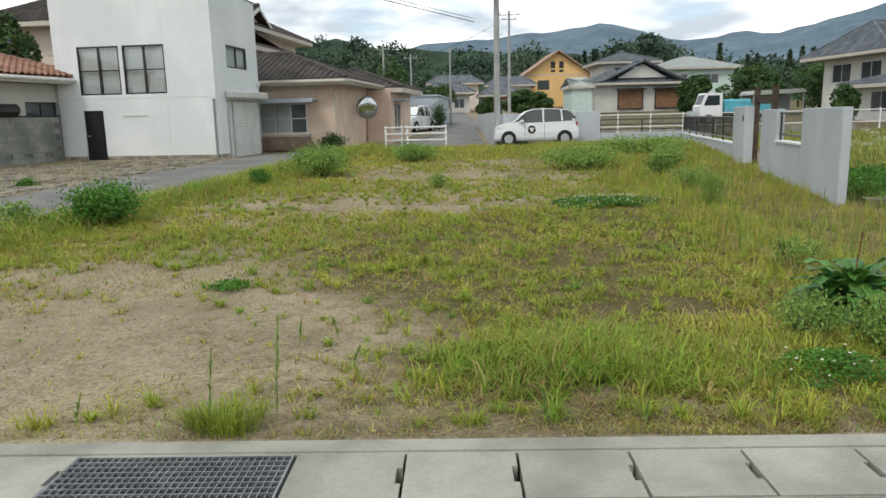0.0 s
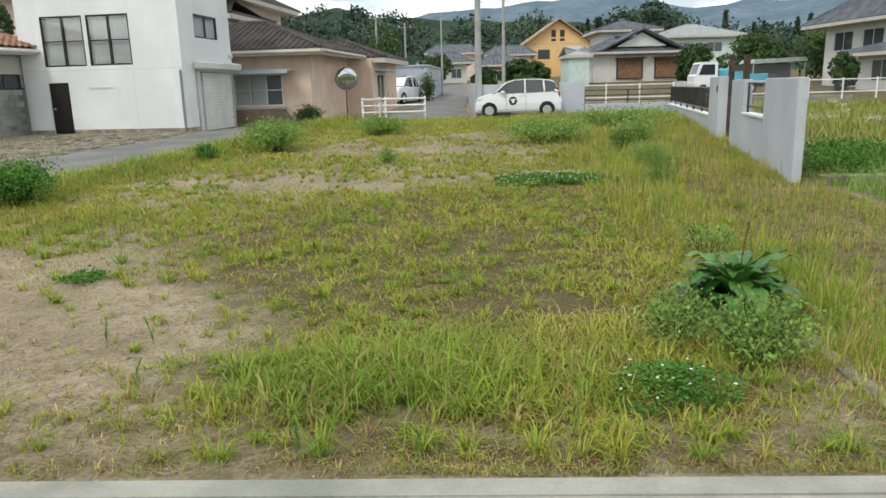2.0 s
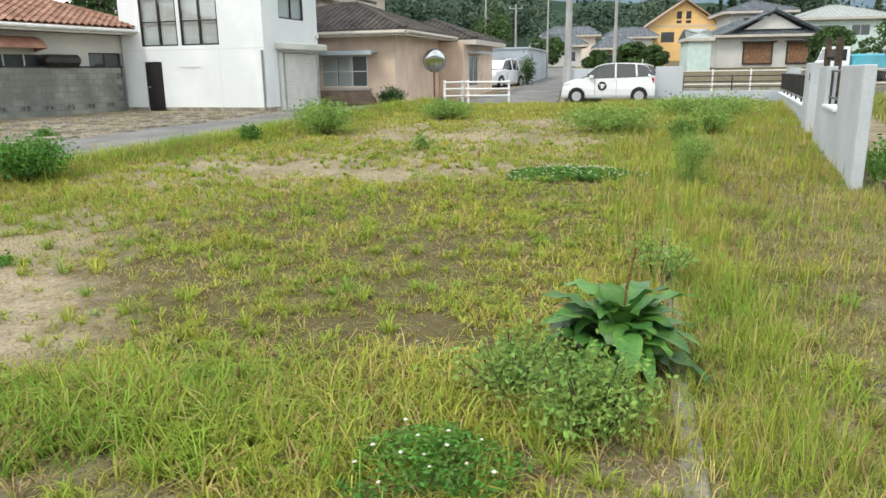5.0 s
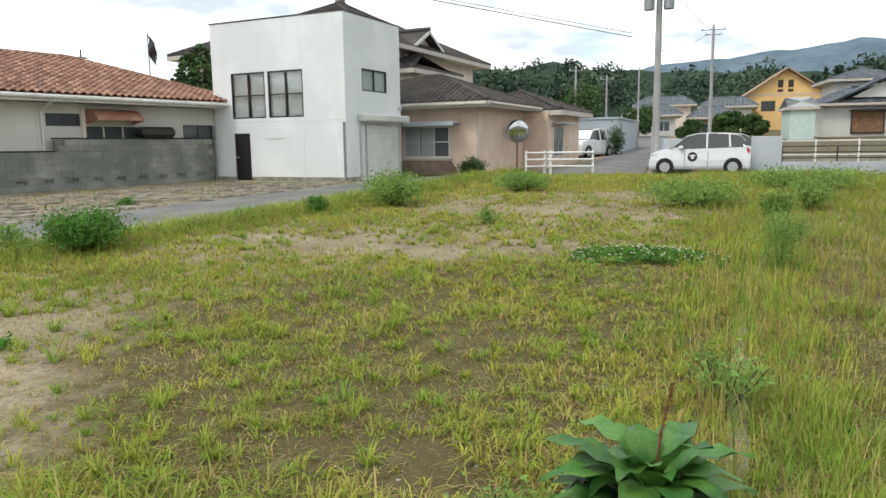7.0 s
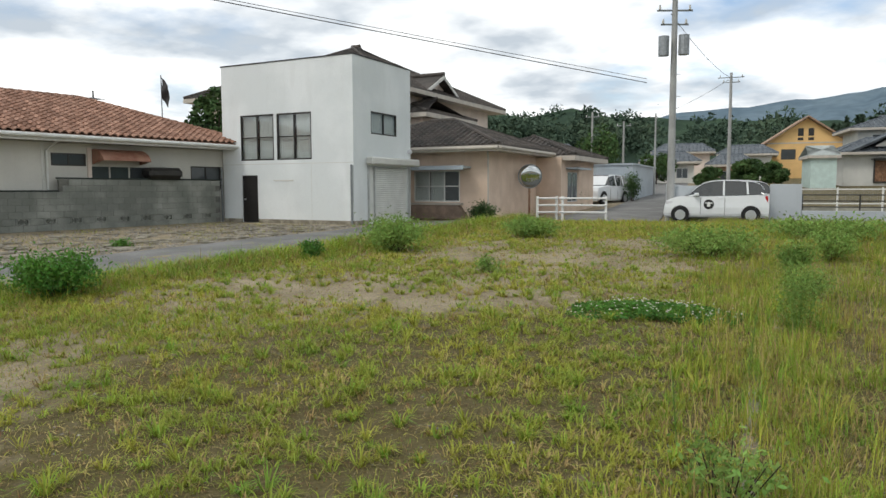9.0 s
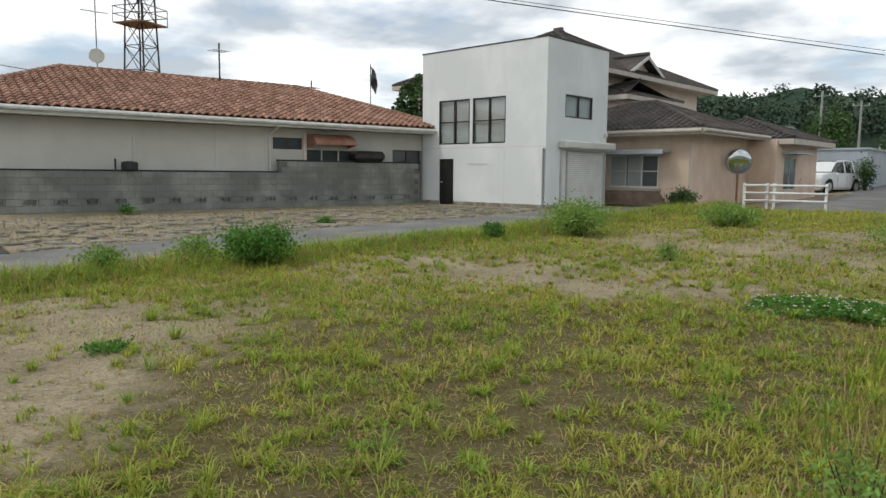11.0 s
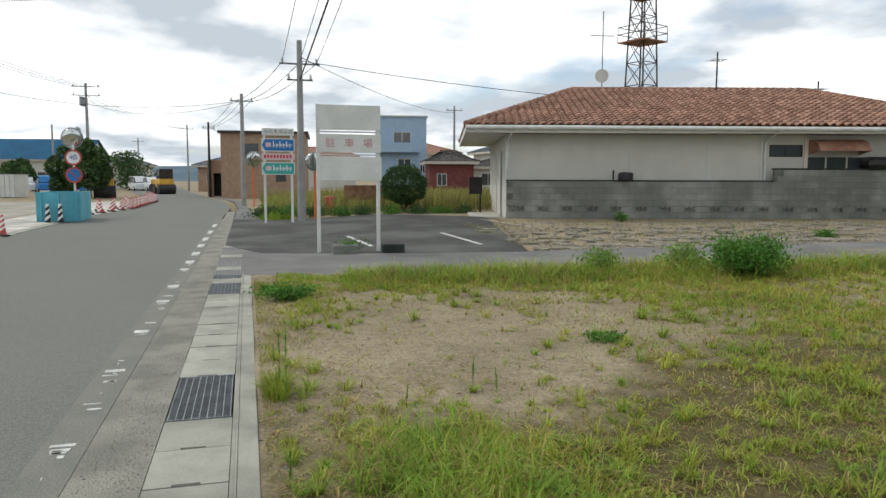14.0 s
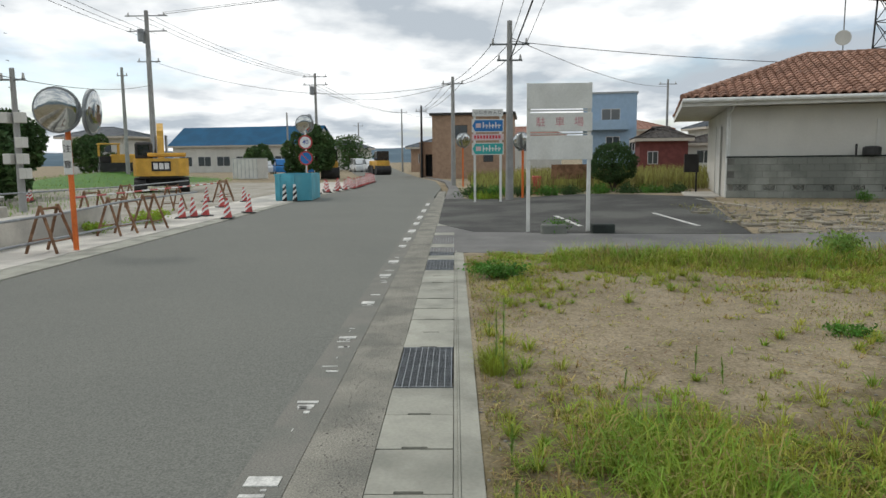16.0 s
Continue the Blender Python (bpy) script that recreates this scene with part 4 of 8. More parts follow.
part("mortar_core", boxes((0.004, WL, 0.008, 0.112, -0.2, 0.2), (0.004, WL, 0.008, 0.112, 0.4, 1.19), (8.7, WL, 0.008, 0.112, 1.19, 1.59)), M_mortar, bw)
part("coping", boxes((-0.02, 8.68, -0.02, 0.14, 1.2, 1.25), (8.66, WL + 0.1, -0.02, 0.14, 1.6, 1.65), bevel=0.01), M_capstone, bw)
part("footing", boxes((0, WL, -0.02, 0.14, -0.35, 0.0)), M_slab, bw)

# ---- salmon house by the crossing ----
pk = thing("corner_house", pose(-8.2, 25.3, 0.28, 0, 0, -6.5) @ pose(-4.2, 5.3, 0), "salmon single-storey house with a dark tile roof on the corner", "house")
PW, PD, PH = 6.9, 5.6, 2.72
pk_open = {"S": [(3.6, 5.7, 0.72, 1.98)]}
house_walls(pk, PW, PD, PH, 0.15, pk_open, M_pink, z0=-0.1)
window(pk, "S", PW, PD, pk_open["S"][0], 3, 2, M_white_metal, curtain=(0, 1))
part("window_canopy", boxes((3.2, 6.2, -0.75, -0.003, 2.05, 2.13), (3.18, 6.22, -0.78, -0.74, 1.98, 2.15), bevel=0.01), M_shed, pk)
part("window_sill", boxes((3.5, 5.85, -0.22, -0.003, 0.6, 0.68)), M_soffit, pk)
part("flower_box", prism([(3.6, 0.58), (5.75, 0.58), (6.15, 0.05), (3.6, 0.05)], -0.28, -0.02), M_brownbase, pk)
roof(pk, -0.7, PW + 0.75, -0.7, PD + 0.8, PH + 0.2, 1.35, M_darktile, spacing=0.27)
part("rain_gutter", tubes(((-0.7, -0.78, PH + 0.1), (PW + 0.75, -0.78, PH + 0.08), 0.06), ((PW + 0.83, -0.7, PH + 0.1), (PW + 0.83, PD + 0.7, PH + 0.08), 0.06), ((PW + 0.3, -0.7, PH), (PW + 0.05, -0.05, PH - 0.3), 0.035), ((PW + 0.05, -0.05, PH - 0.3), (PW + 0.05, -0.05, -0.1), 0.035)), M_soffit, pk)
wing = thing("corner_house_wing", pose(-8.2, 25.3, 0.3, 0, 0, -6.5) @ pose(-1.0, 10.92, 0), "salmon rendered rear wing of the corner house with bay window", "house")
w_open = {"E": [(1.0, 2.6, 0.6, 2.0)]}
house_walls(wing, 4.9, 5.5, 2.65, 0.15, w_open, M_pink, z0=-0.1)
window(wing, "E", 4.9, 5.5, w_open["E"][0], 2, 1, M_alu)
roof(wing, -0.6, 5.5, 0.2, 6.1, 2.75, 1.1, M_darktile, spacing=0.27)
part("window_canopy", boxes((4.903, 5.5, 0.7, 2.9, 2.12, 2.2)), M_shed, wing)

# ---- two-storey pink house behind ----
def big_house(name, m, W, D, H, wall_mat, roof_mat, label, rise=1.5, over=0.8, hip=None, gable="", holes=None, ribs_at=0.3, z0=-0.8, frame=None, gable_mat=None, gutter_mat=None, rr=0.07):
    h = thing(name, m, label, "house")
    holes = holes or {}
    house_walls(h, W, D, H, 0.16, holes, wall_mat, z0=z0)
    for side in holes:
        for o in holes[side]:
            window(h, side, W, D, o, 2, 1, frame or M_alu)
    roof(h, -over, W + over, -over, D + over, H + 0.2, rise, roof_mat, hip, gable, spacing=ribs_at, r=rr, gable_mat=gable_mat or wall_mat, gutter=gutter_mat)
    return h


big_house("pink_house", pose(-23.6, 37.0, 0.6, 0, 0, -6.5), 11.9, 12.5, 5.8, M_pink2, M_darktile, "pale pink two-storey house with dark tiles, behind the workshop", rise=3.5, over=0.9, holes={"S": [(0.9, 2.4, 4.3, 5.5), (7.5, 9.2, 4.4, 5.4)], "E": [(2, 3.6, 4.3, 5.4)]}, ribs_at=0.32)
dm = thing("dormer", pose(-12.1, 40.5, 5.9, 0, 0, 83.5), "pale pink gabled dormer with dark tiles on the two-storey house", "house")
part("wall", boxes((-1.6, 1.6, -1.0, 4.0, -2.5, 0.68)), M_pink2, dm)
dmf = [[(-2.1, -1.6, 0.72), (-2.1, 4, 0.72), (0, 4, 1.8), (0, -1.6, 1.8)], [(2.1, 4, 0.72), (2.1, -1.6, 0.72), (0, -1.6, 1.8), (0, 4, 1.8)]]
part("roof", slab_roof(dmf, 0.14), M_darktile, dm)
part("gable_wall", prism([(-1.75, 0.684), (1.75, 0.684), (0, 1.6)], -1.12, -1.003), M_pink2, dm)
part("rake_board", prism([(-2.1, 0.52), (-2.1, 0.7), (0, 1.78), (2.1, 0.7), (2.1, 0.52), (0, 1.6)], -1.66, -1.61), M_soffit_w, dm)
part("ridge_tiles", tubes(((0, -1.65, 1.86), (0, 4, 1.86), 0.12)), M_darktile, dm)
big_house("pink_house_wing", pose(-13.2, 36.9, 0.5, 0, 0, -6.5), 3.0, 5.0, 4.6, M_pink2, M_darktile, "pale pink lower wing with dark tiles against the two-storey house", rise=1.0, over=0.5)

# ---- town to the north ----
yh = thing("yellow_house", pose(9.9, 104, 2.6, 0, 0, 3), "ochre yellow two-storey gabled house far up the lane", "house")
house_walls(yh, 9.2, 9, 4.7, 0.16, {"S": [(1.7, 3.4, 2.6, 3.9), (6.0, 7.8, 3.2, 4.0)], "W": [(1, 2, 2.6, 3.8), (5, 6, 2.6, 3.8)]}, M_yellow_wall, z0=-1.0)
for o in ((1.7, 3.4, 2.6, 3.9), (6.0, 7.8, 3.2, 4.0)):
    window(yh, "S", 9.2, 9, o, 2, 1)
for o in ((1, 2, 2.6, 3.8), (5, 6, 2.6, 3.8)):
    window(yh, "W", 9.2, 9, o, 1, 1)
part("gable_wall", prism([(0, 4.7), (9.2, 4.7), (4.6, 7.75)], 0.0, 0.16), M_yellow_wall, yh)
part("roof", slab_roof([[(-0.9, -0.8, 4.35), (4.6, -0.8, 8.05), (4.6, 9.6, 8.05), (-0.9, 9.6, 4.35)], [(4.6, -0.8, 8.05), (10.1, -0.8, 4.35), (10.1, 9.6, 4.35), (4.6, 9.6, 8.05)]], 0.2), M_tan, yh)
part("trim_band", boxes((0, 9.2, -0.03, 0, 4.6, 4.75)), M_soffit, yh)
for wx in (3.9, 5.1):
    for wz in (5.0, 5.55):
        part("window", boxes((wx - 0.32, wx + 0.32, -0.03, 0.02, wz, wz + (0.35 if wz < 5.2 else 0.95))), M_frame, yh)
gh = big_house("grey_roof_house", pose(14.1, 74, 1.7, 0, 0, 3), 8.6, 5.2, 2.75, M_offwhite, M_greytile, "white single-storey front wing with a grey tile roof", rise=1.35, hip=3.0, ribs_at=0.33, rr=0.09)
for wx in (2.4, 6.2):
    sh_ = part("window", boxes((wx - 0.1, wx + 2.5, -0.16, -0.003, 0.3, 0.4), (wx - 0.1, wx, -0.16, -0.003, 0.4, 2.25), (wx + 2.4, wx + 2.5, -0.16, -0.003, 0.4, 2.25)), M_frame, gh)
    part("shutter", boxes(*[(wx + 0.02 + k * 0.6, wx + 0.6 + k * 0.6, -0.1, -0.05, 0.41, 2.2) for k in range(4)]), M_wood, sh_, "brown timber storm shutter")
    part("window_hood", boxes((wx - 0.3, wx + 2.7, -0.75, -0.003, 2.26, 2.36), bevel=0.02), M_frame, gh)
part("gable_wall", prism([(2.2, 3.4), (7.2, 3.4), (4.7, 4.75)], -0.25, -0.12), M_offwhite, gh)
gr_ = part("porch_roof", slab_roof([[(4.7, -0.75, 5.05), (0.3, -0.75, 2.95), (0.3, 3.0, 2.95), (4.7, 3.0, 5.05)], [(9.1, -0.75, 2.95), (4.7, -0.75, 5.05), (4.7, 3.0, 5.05), (9.1, 3.0, 2.95)]], 0.14), M_greytile, gh, "grey tiled gable over the front")
part("roof_tiles", ribs([[(0.3, 3.0, 2.95), (0.3, -0.75, 2.95), (4.7, -0.75, 5.05), (4.7, 3.0, 5.05)], [(9.1, -0.75, 2.95), (9.1, 3.0, 2.95), (4.7, 3.0, 5.05), (4.7, -0.75, 5.05)]], 0.33, 0.09), M_greytile, gr_, kind="stuff")
part("ridge_tiles", tubes(((4.7, -0.85, 5.12), (4.7, 3.0, 5.12), 0.15), ((4.7, -0.8, 5.1), (0.2, -0.8, 2.98), 0.09), ((4.7, -0.8, 5.1), (9.2, -0.8, 2.98), 0.09)), M_greytile, gr_)
big_house("grey_roof_house", pose(16.0, 79.5, 2.0, 0, 0, 3), 5.4, 6, 4.9, M_offwhite, M_greytile, "white two-storey house with a grey tile hipped roof", rise=1.3, holes={"S": [(1.2, 4.0, 3.5, 4.5)]}, ribs_at=0.33, rr=0.09)
big_house("mint_garage", pose(10.9, 68.5, 1.5, 0, 0, 3), 1.9, 4, 2.5, M_mint, M_paleroof, "pale mint gabled shed beside the yellow house", rise=0.9, over=0.25, ribs_at=0)
big_house("pale_roof_house", pose(26.2, 94, 2.4, 0, 0, 3), 9.5, 8, 4.6, M_mint, M_paleroof, "pale house with a light grey-green hipped roof", rise=1.6, holes={"S": [(1.5, 3.5, 2.8, 4), (5.5, 7.5, 2.8, 4)]}, ribs_at=0.5)
lh = big_house("large_house", pose(28.6, 48.5, 0.9, 0, 0, 8), 9.0, 7, 4.2, M_offwhite, M_greytile, "large traditional two-storey house with grey tiles, east of the field", rise=2.2, over=1.2, hip=2.2, gable="", holes={"S": [(1.2, 3.8, 2.6, 3.9), (5, 7.5, 2.6, 3.9)], "W": [(1.0, 3.0, 2.5, 3.8), (4, 6, 2.5, 3.8)]}, ribs_at=0.3)
lw = big_house("large_house_wing", pose(26.9, 44.5, 0.9, 0, 0, 8), 11.0, 3.9, 1.95, M_offwhite, M_greytile, "single-storey front wing with grey tiles", rise=0.8, over=0.9, holes={"S": [(1.2, 4.2, 0.3, 1.8), (5.5, 9.5, 0.3, 1.8)], "W": [(0.8, 2.6, 0.4, 1.7)]}, ribs_at=0.3)
part("balcony_floor", boxes((-1.3, 4.6, -1.3, -0.003, 2.3, 2.42), (-1.3, -0.003, 0.0, 3.2, 2.3, 2.42)), M_frame, lh)
for k in range(13):
    part("balcony_post", boxes((-1.28 + k * 0.48, -1.22 + k * 0.48, -1.28, -1.22, 2.42, 3.3)), M_bark, lh)
part("balcony_rail", boxes((-1.3, 4.6, -1.3, -1.2, 3.3, 3.38), (-1.3, 4.6, -1.28, -1.22, 2.85, 2.9)), M_bark, lh)
for k, (ux, uz) in enumerate(((0.15, 2.45), (5.3, 2.2))):
    un = part("outdoor_unit", boxes((ux, ux + 0.8, -0.75, -0.42, uz, uz + 0.62), bevel=0.02), M_offwhite, lh, "off-white air conditioner unit")
    part("fan_grille", disc(bmesh.new(), (ux + 0.3, -0.75, uz + 0.31), (0, -1, 0), 0.24, 0.01, n=16), M_steel_dark, un)
# thin near-black panels paint the shaded depth of the veranda on the wall
part("veranda_shade_panel", boxes((0.9, 4.5, -0.03, -0.003, 0.25, 1.85), (5.2, 9.8, -0.03, -0.003, 0.25, 1.85)), M_dark, lw)
for k in range(6):
    part("veranda_post", boxes((0.9 + k * 1.75, 1.02 + k * 1.75, -0.7, -0.58, -0.3, 1.95)), M_bark, lw)
cpt = thing("carport", pose(23.3, 57.5, 0.35, 0, 0, 4), "open carport with a pale curved sheet roof, beside the large house", "carport")
part("roof", prism([(0, 2.5), (0.25, 2.75), (4.1, 2.85), (4.3, 2.62), (4.3, 2.55), (0, 2.4)], 0, 2.4), M_paleroof, cpt)
for k, (a, b) in enumerate(((0.1, 0.1), (4.1, 0.1), (0.1, 2.2), (4.1, 2.2))):
    part("post", boxes((a, a + 0.1, b, b + 0.1, -0.2, 2.45)), M_alu, cpt)
part("back_wall", boxes((0.1, 4.2, 2.3, 2.4, -0.2, 2.4)), M_greywall, cpt)
for i, (hx, hy, hw, hh, wm) in enumerate([(-3.4, 84, 5.0, 2.1, M_offwhite), (-3.4, 100, 6.5, 3.3, M_pink2), (4.6, 98, 5.5, 2.9, M_offwhite), (-15.2, 78, 5.0, 3.0, M_offwhite), (3.4, 86, 4.0, 1.7, M_tan)]):
    big_house("town_house", pose(hx, hy, gz(hx, hy), 0, 0, 4 - 3 * (i % 3)), hw, 6, hh, wm, M_greytile, ["white single-storey house with grey tile roof at the lane end", "pinkish two-storey house with grey tile roof", "white two-storey house behind garden trees", "white two-storey house by the wooded hill", "low tan house with grey roof"][i], rise=1.2, over=0.7, hip=1.6, holes={"S": [(0.8, 2.4, hh - 1.6, hh - 0.5), (3.2, 4.4, hh - 1.6, hh - 0.5)]}, ribs_at=0.45, rr=0.1)
shd = thing("storage_shed", pose(-5.1, 48, 0.8, 0, 0, -4), "blue-grey sheet steel storage building beside the alley", "building")
house_walls(shd, 4.0, 9, 2.15, 0.08, {}, M_shed, z0=-0.3)
part("roof", boxes((-0.1, 4.1, -0.1, 9.1, 2.15, 2.25)), M_shed, shd)
bm = bmesh.new()
for i in range(24):
    box(bm, i * 0.166 + 0.01, i * 0.166 + 0.04, -0.015, 0.0, -0.2, 2.13)
part("wall_ribs", bm, M_shed, shd)


# ---- grey walls of the east and north ----
def low_wall(name, a, b, z0, z1, th, material=None, cap=True):
    a, b = Vector(a), Vector(b)
    ang = math.degrees(math.atan2(b.y - a.y, b.x - a.x))
    w = thing(name, pose(a.x, a.y, 0, 0, 0, ang), kind="structure")
    L = (b - a).length
    part("wall_body", boxes((0, L, 0, th, z0, z1), bevel=0.012), material or M_greywall, w)
    return w, L


def railing(parent, x0, x1, y, z0, z1, post_gap, material, r=0.022, n_rails=2, bars=0):
    part("rail", tubes(*[((x0, y, z0 + (z1 - z0) * k / max(1, n_rails - 1)), (x1, y, z0 + (z1 - z0) * k / max(1, n_rails - 1)), r) for k in range(n_rails)], n=6), material, parent)
    n = max(1, round((x1 - x0) / post_gap))
    for i in range(n + 1):
        x = x0 + (x1 - x0) * i / n
        part("post", tubes(((x, y, z0 - 0.12), (x, y, z1 + 0.02), r * 1.3), n=6), material, parent)
    if bars:
        part("bar", tubes(*[((x0 + i * bars, y, z0), (x0 + i * bars, y, z1), r * 0.45) for i in range(1, int((x1 - x0) / bars))], n=4), material, parent)


ew = thing("boundary_wall", pose(6.03, 11.25, 0, 0, 0, 79.2), kind="structure")
part("pillar", boxes((0, 2.2, -0.14, 0, -0.3, 1.53), bevel=0.012), M_greywall, ew)
part("wall_body", boxes((2.203, 4.1, -0.16, 0, -0.3, 0.86), (4.1, 5.5, -0.16, 0, -0.3, 1.53), bevel=0.01), M_greywall, ew)
part("ledge", boxes((2.203, 4.097, -0.18, 0.03, 0.863, 0.90)), M_white, ew)
part("handrail", tubes(((2.2, -0.08, 1.45), (4.1, -0.08, 1.45), 0.02), ((2.2, -0.08, 1.02), (4.1, -0.08, 1.02), 0.02), ((2.3, -0.08, 0.9), (2.3, -0.08, 1.45), 0.025), ((4.02, -0.08, 0.9), (4.02, -0.08, 1.45), 0.02)), M_frame, ew)
part("pillar", boxes((7.4, 8.9, -0.3, 0, -0.3, 1.62), bevel=0.015), M_greywall, ew)
part("name_plate", boxes((7.5, 7.62, 0.0, 0.012, 1.25, 1.4)), M_black, ew)
gate = thing("gate", pose(7.25, 16.75, 0, 0, 0, 80), "dark brown slatted gate half hidden between grey walls", "gate")
part("gate_post", boxes((0.0, 0.12, -0.2, -0.08, -0.1, 2.05)), M_bark, gate)
part("gate_post", boxes((1.75, 1.87, -0.2, -0.08, -0.1, 2.1)), M_bark, gate)
part("lintel", boxes((0.123, 1.747, -0.17, -0.11, 1.72, 1.86)), M_bark, gate)
for i in range(11):
    part("slat", boxes((0.125, 0.9, -0.16, -0.13, 0.05 + i * 0.1, 0.12 + i * 0.1)), M_frame, gate)
w, L = low_wall("boundary_wall", (7.98, 20.25), (10.05, 31.55), -0.3, 0.62, 0.18)
part("ledge", boxes((0, L, -0.02, 0.2, 0.623, 0.66)), M_white, w)
railing(w, 0.1, L - 0.1, 0.09, 0.78, 1.35, 1.9, M_frame, bars=0.16)
w, L = low_wall("boundary_wall", (10.45, 31.6), (6.35, 31.6), -0.2, 0.72, 0.18)
railing(w, 0.5, L, 0.09, 0.86, 1.28, 1.6, M_frame, n_rails=3)
part("pillar", boxes((-0.1, 0.35, -0.06, 0.24, -0.2, 1.56), bevel=0.01), M_greywall, w)
low_wall("boundary_wall", (6.33, 31.6), (5.3, 31.6), -0.2, 1.66, 0.2)
low_wall("boundary_wall", (3.25, 31.65), (1.9, 31.65), -0.2, 1.62, 0.2)
low_wall("boundary_wall", (1.9, 31.9), (1.75, 50), -0.2, 1.7, 0.2)
low_wall("boundary_wall", (20, 36.6), (3.4, 36.2), 0.1, 0.75, 0.15, M_concrete)
ff_ = thing("field_fence", pose(6.5, 36.1, 0.55), "white post and rail fence along the far side of the field", "fence")
for i in range(15):
    part("post", boxes((i * 1.6, i * 1.6 + 0.06, 0, 0.06, 0.0, 1.0)), M_conewhite, ff_)
part("rail", boxes((0, 22.5, 0.01, 0.05, 0.9, 0.95)), M_conewhite, ff_)
part("rail", boxes((0, 22.5, 0.01, 0.05, 0.32, 0.37)), M_conewhite, ff_)
fm = bmesh.new()
for i in range(280):
    box(fm, i * 0.08, i * 0.08 + 0.006, 0.028, 0.034, 0.37, 0.9)
for i in range(5):
    box(fm, 0, 22.4, 0.0345, 0.038, 0.42 + i * 0.1, 0.426 + i * 0.1)
part("mesh_panel", fm, M_galv, ff_)

# ---- white guard fence at the lane corner ----
gf = thing("guard_fence", pose(-2.75, 29.55, 0.28), "white painted three-rail guard fence at the lane corner, slightly weathered", "fence")
for x, y in ((0, 0), (0.62, 0.5), (0.85, 0.5), (2.45, 0.55)):
    part("post", boxes((x - 0.04, x + 0.04, y - 0.04, y + 0.04, -0.2, 0.96)), M_conewhite, gf)
for z in (0.36, 0.62, 0.88):
    part("rail", tubes(((0, -0.06, z), (0.62, 0.44, z), 0.035)), M_conewhite, gf)
    part("rail", tubes(((0.72, 0.44, z), (2.5, 0.49, z), 0.035)), M_conewhite, gf)


# ---- utility poles and cables ----
def utility_pole(x, y, z0, h, r=0.16, arms=((0.4, 1.6, 0),), label="grey concrete utility pole with crossarms", lean=0.0, transformer=False, mat_=None, td=1.85):
    p = thing("utility_pole", pose(x, y, z0), label, "utility pole")
    part("shaft", tubes(((0, 0, -0.3), (lean, 0, h), r, r * 0.6), n=12), mat_ or M_pole, p)
    for down, width, turn in arms:
        c, s = math.cos(radians(turn)), math.sin(radians(turn))
        ar = part("crossarm", tubes(((-c * width / 2 + lean, -s * width / 2, h - down), (c * width / 2 + lean, s * width / 2, h - down), 0.035), n=6), M_galv, p)
        for k in range(-1, 2):
            u = k * width * 0.42
            part("insulator", tubes(((c * u + lean, s * u, h - down + 0.03), (c * u + lean, s * u, h - down + 0.2), 0.05, 0.03), n=8), M_insul, ar)
    if transformer:
        for a in (-0.35, 0.35):
            t = part("transformer", tubes(((a + lean, -0.25, h - td), (a + lean, -0.25, h - td + 0.7), 0.19), n=12), M_galv, p)
    for k in range(6):
        part("step_bolt", tubes(((r * 0.8, 0, 2.2 + k * 0.8), (r * 0.8 + 0.14, 0, 2.2 + k * 0.8), 0.012), n=5), M_galv, p)
    return p


def cable(a, b, sag=0.5, r=0.012, label="thin dark overhead cable between poles"):
    a, b = Vector(a), Vector(b)
    cu = bpy.data.curves.new("cable", "CURVE")
    cu.dimensions, cu.bevel_depth, cu.bevel_resolution = "3D", r, 1
    sp = cu.splines.new("POLY")
    n = 18
    sp.points.add(n)
    for i in range(n + 1):
        u = i / n
        p = a.lerp(b, u) - Vector((0, 0, sag * 4 * u * (1 - u)))
        sp.points[i].co = (*p, 1)
    ob = new("overhead_cable", cu)
    cu.materials.append(M_wire)
    return tagged(ob, label, "cable")


utility_pole(1.9, 31.3, 0.3, 9.2, 0.15, ((0.5, 1.6, 0), (1.5, 1.3, 20), (2.0, 1.0, 20)), "grey concrete utility pole with twin transformers, beside the white car", transformer=True, td=3.15)
utility_pole(4.5, 60.5, 1.3, 8.7, 0.15, ((0.35, 1.8, 0), (0.7, 1.2, 0)))
utility_pole(-6.4, 66, 1.5, 6.6, 0.13, ((0.4, 1.2, 0),), "slim grey utility pole beyond the storage shed")
utility_pole(-0.3, 54, 1.0, 5.6, 0.08, (), "thin grey street lamp pole at the lane edge")
utility_pole(-4.2, 70, 1.6, 6.0, 0.12, ((0.4, 1.3, 0),), "slim grey utility pole near the wooded hill")
utility_pole(-21.8, 5.2, 0, 6.3, 0.15, ((0.8, 1.4, 90), (1.35, 0.9, 90)), "tall concrete utility pole beside the direction sign", mat_=M_pole)
utility_pole(-38, 3.15, 0, 6.25, 0.15, ((0.4, 1.3, 90),), "concrete utility pole with black and yellow base band", mat_=M_pole)
utility_pole(-40, -15.3, 0, 10.6, 0.2, ((0.3, 2.6, 90), (1.2, 2.4, 90), (3.0, 1.4, 90)), "tall concrete utility pole with three crossarms behind the excavator", transformer=True)
utility_pole(-50, -21.6, 0, 8.6, 0.17, ((0.6, 0.8, 90),), "plain concrete utility pole beyond the works")
utility_pole(-60, -9.05, 0, 9.2, 0.16, ((0.3, 2.2, 90), (1.0, 2.2, 90)), "dark utility pole with crossarms at the bend", transformer=True)
utility_pole(-60, 0.3, 0, 6.3, 0.13, ((0.5, 1.0, 90),), "slim dark utility pole at the bend", mat_=M_steel_dark)
